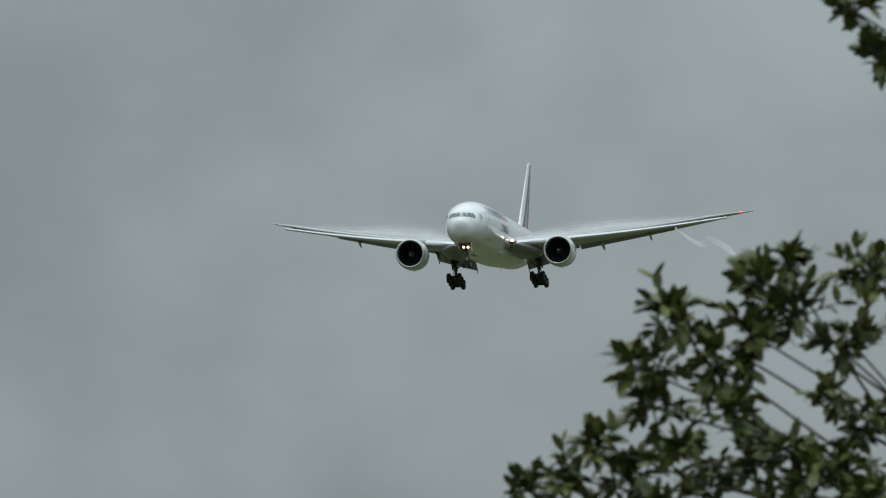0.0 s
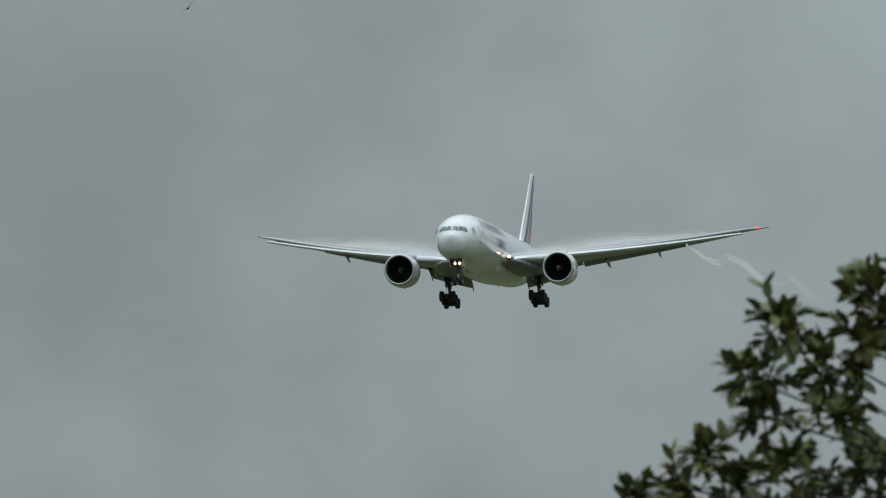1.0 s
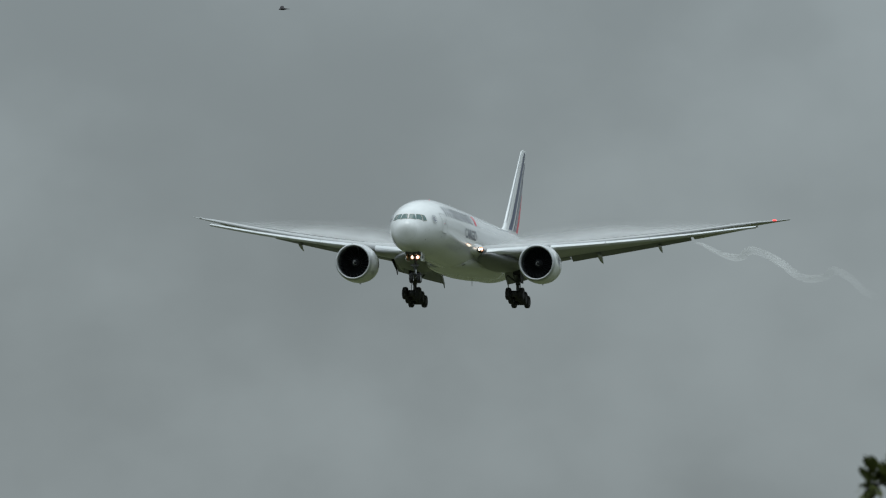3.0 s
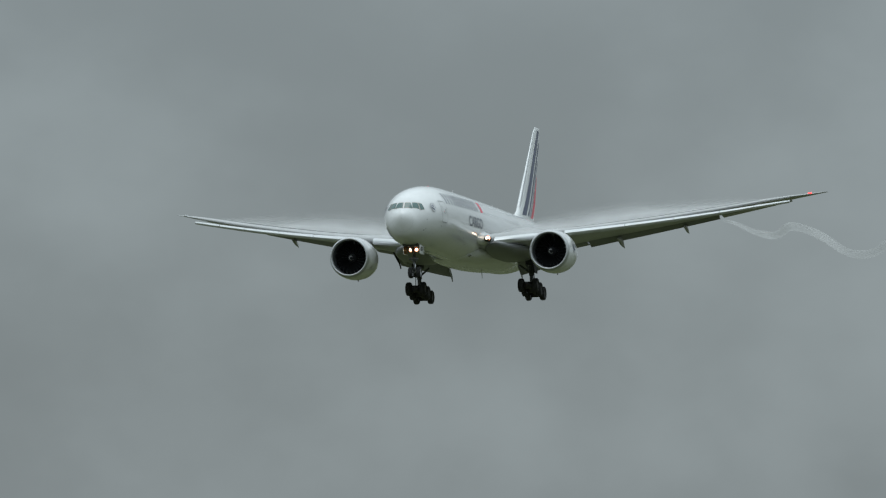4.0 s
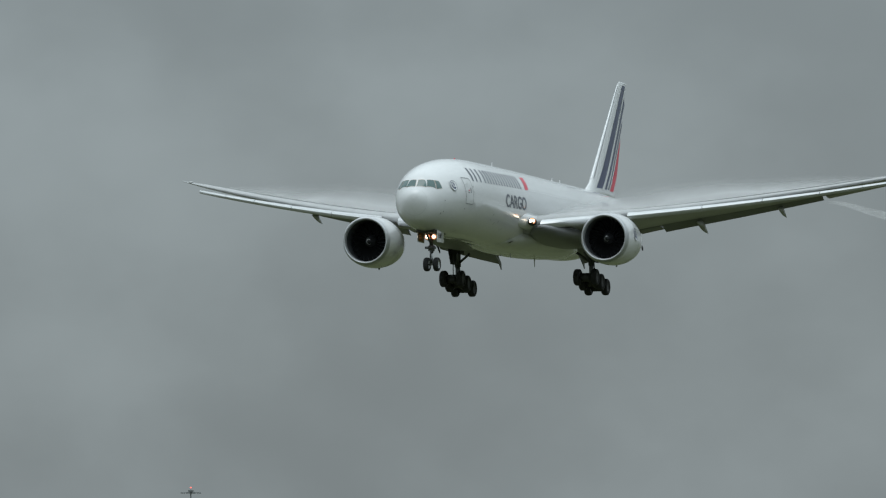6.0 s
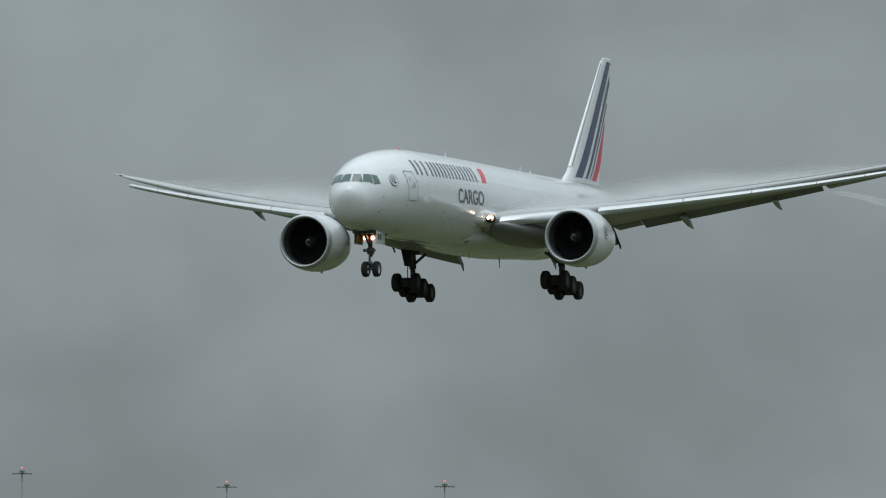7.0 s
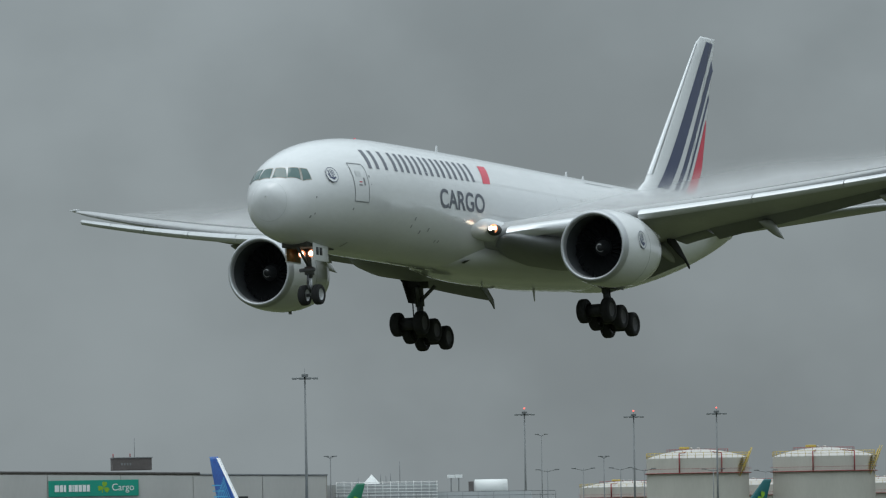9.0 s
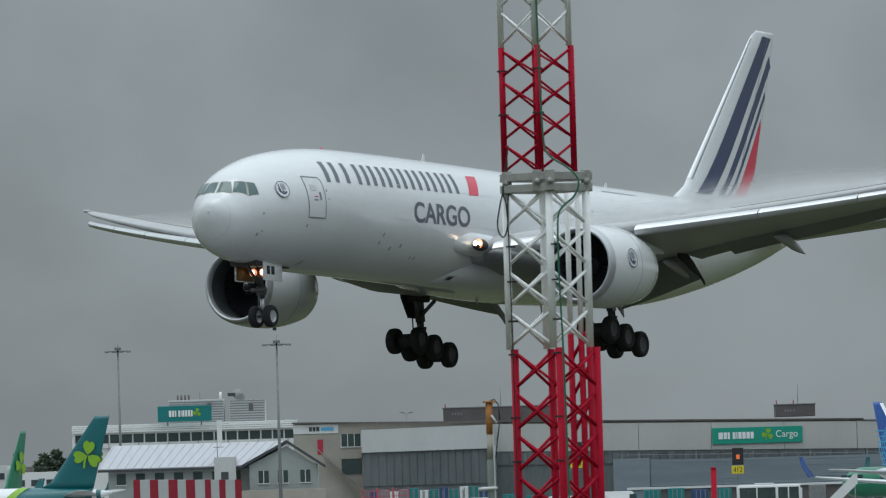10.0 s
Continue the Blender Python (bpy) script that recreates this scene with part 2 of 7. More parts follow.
def skin_line(points, side=1, width=0.03, out=0.008):
    """A thin seam along (station, height) points."""
    bm = bmesh.new()
    pts = []
    for a, b in zip(points, points[1:]):
        for k in range(6):
            pts.append((a[0] + (b[0] - a[0]) * k / 6, a[1] + (b[1] - a[1]) * k / 6))
    pts.append(points[-1])
    prev = None
    for i, (s, z) in enumerate(pts):
        a, b = pts[max(0, i - 1)], pts[min(len(pts) - 1, i + 1)]
        d = Vector((b[0] - a[0], b[1] - a[1])).normalized() * width / 2
        v = []
        for k in (-1, 1):
            ss, zz = s - k * d.y, z + k * d.x
            q = skin(ss, phi_at(ss, zz), out)
            v.append(bm.verts.new((q.x, q.y * side, q.z)))
        if prev:
            bm.faces.new((*prev, v[1], v[0]))
        prev = v
    return bm


def glyphs(text, height, weight=0.0):
    """The built-in font's letters as a flat bmesh, x to the right, y up, scaled to the given cap height."""
    cu = bpy.data.curves.new("letters", "FONT")
    cu.body, cu.size, cu.offset = text, 1.0, weight
    ob = bpy.data.objects.new("letters", cu)
    scene.collection.objects.link(ob)
    me = bpy.data.meshes.new_from_object(ob.evaluated_get(bpy.context.evaluated_depsgraph_get()))
    bpy.data.objects.remove(ob)
    bm = bmesh.new()
    bm.from_mesh(me)
    bpy.data.meshes.remove(me)
    ys = [v.co.y for v in bm.verts]
    xs = [v.co.x for v in bm.verts]
    k = height / (max(ys) - min(ys))
    for v in bm.verts:
        v.co = ((v.co.x - min(xs)) * k, (v.co.y - min(ys)) * k, 0)
    return bm


def airfoil(chord, thick, n=12, camber=0.015):
    """Closed section, (back, up) from the leading edge."""
    up, lo = [], []
    for i in range(n + 1):
        x = 0.5 * (1 - math.cos(math.pi * i / n))
        t = 5 * thick * (0.2969 * math.sqrt(x) - 0.126 * x - 0.3516 * x**2 + 0.2843 * x**3 - 0.1015 * x**4)
        c = camber * 4 * x * (1 - x)
        up.append((x * chord, (c + t) * chord))
        lo.append((x * chord, (c - t) * chord))
    return up + lo[-2:0:-1]


def wing_z(y):
    return -1.62 + 0.138 * (y - 3) + 0.00165 * (y - 3) ** 2


# span station, leading edge, trailing edge, thickness
WING = [(2.2, 21.9, 35.6, 0.125), (5.0, 22.9, 35.4, 0.13), (9.7, 25.9, 35.2, 0.115), (16.0, 30.0, 37.3, 0.105),
        (23.0, 34.45, 39.8, 0.10), (29.6, 39.0, 42.1, 0.095), (31.2, 41.1, 42.8, 0.085), (32.4, 42.7, 43.45, 0.07)]


def wing_section(y, x0=0.0, x1=1.0):
    le, te, th = glide(WING, y) if y < 29.6 else [np.interp(y, [w[0] for w in WING], [w[i] for w in WING]) for i in (1, 2, 3)]
    return le, te, th


def build_wing(air, side):
    ys = [2.2, 3.5, 5, 7, 9, 11, 13, 15, 17, 19, 21, 23, 25, 27, 29, 29.6, 30.4, 31.2, 31.8, 32.4]
    rings = []
    for y in ys:
        le, te, th = wing_section(y)
        z = wing_z(y)
        tw = radians(4.4 - 5.4 * y / 32)
        ring = []
        for bx, bz in airfoil(te - le, th):
            ring.append((-(le + bx), side * y, z + bz * math.cos(tw) - (bx - 0.3 * (te - le)) * math.sin(tw)))
        rings.append(ring)
    wing = part("wing", loft(rings), M_WING, air, "swept grey wing with raked tip")
    # leading edge slats, drooped forward of the wing
    for y0, y1 in ((4.1, 8.3), (10.1, 15.23), (15.27, 19.43), (19.47, 23.43), (23.47, 26.43), (26.47, 29.5)):
        rings = []
        for k in range(5):
            y = y0 + (y1 - y0) * k / 4
            le, te, th = wing_section(y)
            c = te - le
            z = wing_z(y) + 0.3 * c * math.sin(radians(4.4 - 5.4 * y / 32))
            sc, tk = 0.40 + 0.075 * c, 0.07 + 0.022 * c
            pts = [(0.62, 0.34), (0.30, 0.30), (0.05, 0.12), (-0.10, -0.25), (-0.04, -0.62), (0.12, -0.78), (0.22, -0.55), (0.40, -0.10)]
            rings.append([(-(le - 0.30 - 0.012 * c + px * sc), side * y, z - 0.03 - (0.03 + 0.018 * (y - 10) if y > 10 else 0.0) + pz * tk * 2.0) for px, pz in pts])
        edged(part("slat", loft(rings), M_SLAT, wing, "bare metal leading-edge slat, extended"), 50)
    # trailing edge flaps, fully down
    for name, y0, y1, ch, drop, back in (("inboard_flap", 3.5, 8.35, 0.20, 29, 0.1), ("flaperon", 8.6, 10.4, 0.14, 8, -0.25), ("outboard_flap", 10.6, 22.5, 0.15, 23, -0.55)):
        rings = []
        for k in range(7):
            y = y0 + (y1 - y0) * k / 6
            le, te, th = wing_section(y)
            c = (te - le) * ch + 0.35
            a = radians(drop)
            z = wing_z(y) - 0.70 * (te - le) * math.sin(radians(4.4 - 5.4 * y / 32)) + (0.12 if y > 10.5 else -0.02)
            rings.append([(-(te - 0.42 * c + back + bx * math.cos(a) + bz * math.sin(a)), side * y, z - bx * math.sin(a) + bz * math.cos(a)) for bx, bz in airfoil(c, 0.12, 8)])
        edged(part(name, loft(rings), M_FLAP, wing, "grey trailing-edge flap lowered for landing"), 40)
    # pointed end plate at the inner end of the inboard flap, dark curved link at its outer end
    bm = bmesh.new()
    plate = [(-35.0, -2.55), (-35.6, -2.62), (-36.9, -3.55), (-37.0, -4.05), (-36.7, -3.80), (-35.3, -3.05)]
    for yy in (3.42, 3.50):
        bm.faces.new([bm.verts.new((px, side * yy, pz)) for px, pz in plate])
    vs = list(bm.verts)
    for i in range(6):
        j = (i + 1) % 6
        bm.faces.new((vs[i], vs[j], vs[6 + j], vs[6 + i]))
    part("flap_end_plate", bm, M_FLAP, wing, "thin pointed flap end plate", smooth=False)
    rings = []
    for k in range(9):
        u = k / 8
        cx, cz = -33.6 - 2.75 * u, -1.35 - 0.15 * u - 1.05 * u * u
        r = 0.10 + 0.16 * math.sin(math.pi * min(1, u * 1.25))
        rings.append([(cx + r * 1.5 * math.cos(q) * 0.6, side * (8.44 + 0.07 * math.sin(q)), cz + r * 1.7 * math.cos(q)) for q in [2 * math.pi * i / 10 for i in range(10)]])
    part("flap_link", loft(rings), M_TYRE, wing, "dark curved flap hinge link")
    # aileron droop strip
    rings = []
    for k in range(5):
        y = 22.7 + 6.4 * k / 4
        le, te, th = wing_section(y)
        c, a = (te - le) * 0.22, radians(8)
        z = wing_z(y) - 0.7 * (te - le) * math.sin(radians(4.4 - 5.4 * y / 32)) - 0.02
        rings.append([(-(te - 0.25 * c + bx * math.cos(a)), side * y, z - bx * math.sin(a) + bz) for bx, bz in airfoil(c, 0.12, 8)])
    part("aileron", loft(rings), M_WING, wing)
    # flap track fairings, canoes that swing down with the flaps
    for y, L, r, tilt in ((7.75, 4.0, 0.40, 16), (13.4, 3.6, 0.32, 17), (19.4, 2.8, 0.24, 17)):
        le, te, th = wing_section(y)
        rings = []
        for u in (0, 0.04, 0.12, 0.25, 0.42, 0.6, 0.78, 0.92, 1.0):
            rr = r * (math.sin(math.pi * min(1, u * 1.7 + 0.02) / 2) if u < 0.42 else math.cos(math.pi * (u - 0.42) / 1.17)) + 0.02
            a = radians(tilt) if u > 0.42 else radians(4)
            bx = u * L if u <= 0.42 else 0.42 * L + (u - 0.42) * L * math.cos(a)
            bz = -0.05 * u * L if u <= 0.42 else -0.021 * L - (u - 0.42) * L * math.sin(a)
            z0 = wing_z(y) - 0.045 * (te - le) - 0.25
            rings.append([(-(te - 0.42 * L - 0.3 + bx), side * (y + 0.62 * rr * math.cos(q)), z0 + bz + rr * math.sin(q)) for q in [2 * math.pi * i / 14 for i in range(14)]])
        part("flap_track_fairing", loft(rings), M_WING, wing, "pointed grey canoe fairing")
    # red or green lamp in the raked tip
    part("tip_lamp", box((-41.25, side * 31.05 - 0.16, wing_z(31.0) + 0.02), (-40.85, side * 31.05 + 0.16, wing_z(31.0) + 0.15), 0.03), M_NAVRED if side > 0 else M_SLAT, wing,
         "glowing red navigation lamp" if side > 0 else "clear lamp cover")
    # white glove that fairs the wing into the body, with the landing lamp set in it
    rings = []
    for st, cy, w, cz, h in ((19.0, 2.1, 0.40, -1.0, 0.40), (20.2, 2.35, 0.54, -1.02, 0.55), (20.9, 2.5, 0.56, -1.05, 0.60), (21.5, 2.6, 0.66, -1.08, 0.62), (22.2, 2.72, 0.80, -1.12, 0.62), (23.2, 2.88, 0.90, -1.2, 0.62), (25.5, 3.0, 0.90, -1.35, 0.60), (28.0, 3.0, 0.4, -1.5, 0.3)):
        rings.append([(-st, side * (cy + w * math.cos(q)), cz + h * math.sin(q)) for q in [2 * math.pi * i / 24 for i in range(24)]])
    part("root_glove", loft(rings), M_WHITE, wing, "white wing-root glove")
    # landing lamp in the wing root
    bm = bmesh.new()
    # solid ellipsoid, coloured dark in place of a hollow recess
    bmesh.ops.create_uvsphere(bm, u_segments=18, v_segments=10, radius=1.0, matrix=Matrix.Translation((-21.80, side * 3.52, -1.24)) @ Matrix.Diagonal((0.50, 0.36, 0.30, 1)))
    recess = part("root_lamp_recess", bm, M_BAY, wing, "dark solid standing for the lamp recess in the wing root")
    for dy, rr in ((-0.06, 0.13), (0.17, 0.10)):
        bm = bmesh.new()
        bmesh.ops.create_uvsphere(bm, u_segments=14, v_segments=8, radius=rr, matrix=Matrix.Translation((-21.36, side * (3.56 + dy), -1.18)))
        part("landing_lamp", bm, M_LAMP, recess, "lit warm white landing lamp")
    # added glowing disc: the root lamp's halo of glare
    part("lamp_halo", spun([(0.02, 0.02), (0.0, 0.2), (0.05, 0.24), (0.1, 0.2)], 20, (-21.42, side * 3.6, -1.19)), M_LAMPRED, recess, "orange glowing disc standing in for lamp glare")
    return wing


def build_engine(air, side):
    c = (-20.36, side * 9.7, -2.61)
    cowl = part("nacelle", spun([(0.42, 1.93), (0.8, 1.985), (1.5, 2.035), (2.3, 2.045), (3.2, 2.0), (4.1, 1.90), (4.9, 1.74), (5.5, 1.60), (5.52, 1.54), (4.9, 1.62), (3.0, 1.66)], 64, c), M_WHITE, air, "white engine nacelle")
    part("inlet_lip", spun([(0.43, 1.93), (0.2, 1.885), (0.06, 1.82), (0.0, 1.76), (0.03, 1.69), (0.14, 1.645), (0.34, 1.62)], 64, c), M_LIP, cowl, "bright metal inlet lip")
    part("inlet_duct", spun([(0.34, 1.62), (0.8, 1.62), (1.3, 1.64), (1.9, 1.65), (3.2, 1.65), (3.2, 0.2)], 48, c), M_INLET, cowl, "inlet duct darkened for its inner shade")
    hub = part("fan_hub", spun([(1.40, 0.3), (1.45, 0.52), (1.62, 0.52), (1.66, 0.3)], 24, c), M_FAN, cowl, "dark fan hub")
    for i in range(22):
        a0 = 2 * math.pi * i / 22
        bm, rows = bmesh.new(), []
        for k in range(7):
            r = 0.50 + (1.585 - 0.50) * k / 6
            tw = radians(28 + 36 * k / 6)
            w = 0.22 + 0.10 * math.sin(math.pi * k / 6) + 0.06 * k / 6
            row = []
            for q in (-0.5, 0.0, 0.5):
                t = q * w
                ang = a0 + 0.22 * (k / 6) ** 2 + t * math.sin(tw) / r
                row.append(bm.verts.new((c[0] - 1.52 - t * math.cos(tw) - 0.03 * (1 - 4 * q * q), c[1] + r * math.cos(ang), c[2] + r * math.sin(ang))))
            rows.append(row)
        for a, b in zip(rows, rows[1:]):
            for j in range(2):
                bm.faces.new((a[j], a[j + 1], b[j + 1], b[j]))
        part("fan_blade", bm, M_FAN, cowl)
    part("spinner", spun([(0.88, 0.01), (0.91, 0.08), (1.03, 0.19), (1.2, 0.30), (1.45, 0.43), (1.6, 0.50)], 32, c), M_SPINNER, cowl, "dark conical spinner")
    # white comma on the spinner
    bm = bmesh.new()
    prev = None
    for k in range(15):
        a = radians(40 + 270 * k / 14)
        s = 0.97 + 0.12 * k / 14
        r0 = np.interp(s, [0.88, 0.91, 1.03, 1.2], [0.01, 0.08, 0.19, 0.30]) + 0.008
        w = 0.055 * math.sin(math.pi * (k + 0.6) / 15.2)
        v = []
        for e in (-1, 1):
            ss = s + e * w * 0.8
            rr = np.interp(ss, [0.88, 0.91, 1.03, 1.2], [0.01, 0.08, 0.19, 0.30]) + 0.01
            v.append(bm.verts.new((c[0] - ss - 0.0, c[1] + rr * math.cos(a), c[2] + rr * math.sin(a))))
        if prev:
            bm.faces.new((prev[0], prev[1], v[1], v[0]))
        prev = v
    part("spinner_swirl", bm, M_WHITE, cowl, "white swirl mark")
    core = part("core_cowl", spun([(4.6, 1.12), (5.5, 1.10), (6.3, 0.92), (6.9, 0.78), (6.9, 0.72), (6.4, 0.70)], 40, c), M_NOZZLE, cowl, "bare metal core nozzle")
    part("exhaust_plug", spun([(6.2, 0.55), (6.9, 0.45), (7.6, 0.16), (7.8, 0.01)], 32, c), M_NOZZLE, cowl)
    # pylon
    prof = [(-22.2, -0.82, 0.10), (-24.0, -0.55, 0.26), (-26.0, -0.80, 0.30), (-28.0, -1.20, 0.22), (-29.4, -1.45, 0.08)]
    low = [-0.95, -1.3, -1.5, -1.65, -1.6]
    rings = []
    for (x, zt, w), zb in zip(prof, low):
        rings.append([(x, c[1] - w, zb), (x, c[1] - w, zt - 0.1), (x, c[1] - w * 0.6, zt + 0.02), (x, c[1] + w * 0.6, zt + 0.02), (x, c[1] + w, zt - 0.1), (x, c[1] + w, zb)])
    edged(part("pylon", loft(rings), M_WHITE, air, "white engine pylon"), 40)
    # emblem on the outboard flank
    for s2 in (side,):
        a = radians(9)
        n = Vector((0, s2 * math.cos(a), math.sin(a)))
        ce = Vector((c[0] - 1.98, c[1], c[2])) + n * 2.035
        up = Vector((0, -s2 * math.sin(a), math.cos(a)))
        emblem(cowl, ce, n, up, 0.48)
    part("cowl_seam", spun([(3.05, 2.008), (3.07, 2.016), (3.09, 2.008)], 64, c), M_LINE, cowl)
    # drain mast under the cowl
    part("drain_mast", box((c[0] - 3.9, c[1] - 0.03, c[2] - 2.08), (c[0] - 3.6, c[1] + 0.03, c[2] - 1.82), 0.01), M_LINE, cowl)
    return cowl


def emblem(parent, center, normal, up, r):
    """White disc with a dark ring and a plain dark figure."""
    normal, up = normal.normalized(), up.normalized()
    side = up.cross(normal)
    disc = bmesh.new()
    ring = bmesh.new()
    mark = bmesh.new()
    N = 28
    dv = [disc.verts.new(center + normal * 0.012 + (side * math.cos(2 * math.pi * i / N) + up * math.sin(2 * math.pi * i / N)) * r) for i in range(N)]
    disc.faces.new(dv)
    for i in range(N):
        a, b = 2 * math.pi * i / N, 2 * math.pi * (i + 1) / N
        q = [center + normal * 0.018 + (side * math.cos(t) + up * math.sin(t)) * rr for t, rr in ((a, r), (b, r), (b, r * 0.93), (a, r * 0.93))]
        ring.faces.new([ring.verts.new(p) for p in q])
    # plain strokes: a fan of slanted bars over a heavy curved foot
    strokes = [((-0.50, 0.55), (-0.30, -0.35), 0.16), ((-0.30, -0.35), (0.10, -0.62), 0.24), ((0.10, -0.62), (0.55, -0.30), 0.20), ((-0.18, 0.62), (0.05, -0.25), 0.10),
               ((0.06, 0.68), (0.22, -0.15), 0.10), ((0.30, 0.58), (0.40, -0.05), 0.09), ((-0.62, 0.10), (-0.42, -0.45), 0.13), ((-0.05, -0.30), (0.30, -0.38), 0.16)]
    for (x0, y0), (x1, y1), w in strokes:
        dx, dy = x1 - x0, y1 - y0
        ln = math.hypot(dx, dy)
        px, py = -dy / ln * w / 2, dx / ln * w / 2
        q = [center + normal * 0.018 + side * ((u) * r) + up * (v * r) for u, v in ((x0 - px, y0 - py), (x0 + px, y0 + py), (x1 + px, y1 + py), (x1 - px, y1 - py))]
        mark.faces.new([mark.verts.new(p) for p in q])
    d = part("emblem_disc", disc, M_WHITE, parent)
    part("emblem_ring", ring, M_NAVY, parent, "dark navy ring")
    part("emblem_figure", mark, M_NAVY, parent)
    return d


def wheel(parent, c, r, w, seg=28, rim=None):
    """A tyre with rounded shoulders and a dished rim; the axle runs sideways."""
    h = w / 2
    prof = [(-h * 0.80, r * 0.56), (-h, r * 0.66), (-h, r * 0.84), (-h * 0.78, r * 0.96), (-h * 0.4, r), (h * 0.4, r), (h * 0.78, r * 0.96), (h, r * 0.84), (h, r * 0.66), (h * 0.80, r * 0.56)]
    t = part("wheel", spun(prof, seg, c, "y"), M_TYRE, parent, "black aircraft tyre")
    part("rim", spun([(-h * 0.80, r * 0.57), (-h * 0.55, r * 0.40), (-h * 0.62, r * 0.12), (-h * 0.62, 0.001), (h * 0.62, 0.001), (h * 0.62, r * 0.12), (h * 0.55, r * 0.40), (h * 0.80, r * 0.57)], seg, c, "y"), rim or M_RIM, t, "grey metal wheel rim")
    return t


def build_main_gear(air, side):
    y = side * 5.52
    leg = part("main_gear_leg", rod((-31.4, y, -1.6), (-31.75, y, -4.1), 0.27, 0.25, 16), M_STRUT, air, "grey main landing gear leg")
    part("piston", rod((-31.7, y, -3.9), (-31.84, y, -5.3), 0.19, seg=14), M_STRUT, leg)
    tilt = math.atan2(0.63, 3.17)
    f = Vector((math.cos(tilt), 0, math.sin(tilt)))
    mid = Vector((-31.85, y, -5.43))
    part("bogie_beam", rod(mid + f * 1.75, mid - f * 1.75, 0.19, seg=12), M_TRUCK, leg, "dark bogie beam")
    for k in (-1, 0, 1):
        a = mid - f * (1.59 * k)
        part("axle", rod(a + Vector((0, -0.72, 0)), a + Vector((0, 0.72, 0)), 0.10), M_TRUCK, leg)
        for e in (-1, 1):
            wheel(leg, (a.x, a.y + e * 0.70, a.z), 0.66, 0.50)
    part("drag_brace", rod((-30.7, y - side * 0.3, -3.1), (-31.65, y, -4.0), 0.09), M_STRUT, leg)
    part("side_brace", rod((-31.3, y - side * 1.1, -3.1), (-31.6, y, -3.9), 0.10), M_STRUT, leg)
    part("torque_link", rod((-32.25, y, -4.35), (-31.95, y, -5.2), 0.07), M_STRUT, leg)
    part("hose", rod((-31.45, y + side * 0.3, -3.9), (-31.65, y + side * 0.34, -5.2), 0.035), M_TYRE, leg)
    edged(slab_prism("leg_door", leg, [(-32.9, -1.9), (-30.3, -1.9), (-30.5, -2.9), (-31.2, -3.9), (-32.3, -3.9)], y + side * 0.38, y + side * 0.45, M_TRUCK, "flat tapered dark gear leg door"))
    for k in (-1, 0, 1):
        a = mid - f * (1.59 * k)
        part("brake_pack", spun([(-0.42, 0.05), (-0.42, 0.34), (0.42, 0.34), (0.42, 0.05)], 16, (a.x, a.y, a.z), "y"), M_TRUCK, leg, "dark brake pack")
    part("upper_fitting", box((-32.1, y - 0.42, -3.1), (-30.9, y + 0.42, -1.7), 0.08), M_TRUCK, leg, "dark upper gear fitting")
    return leg


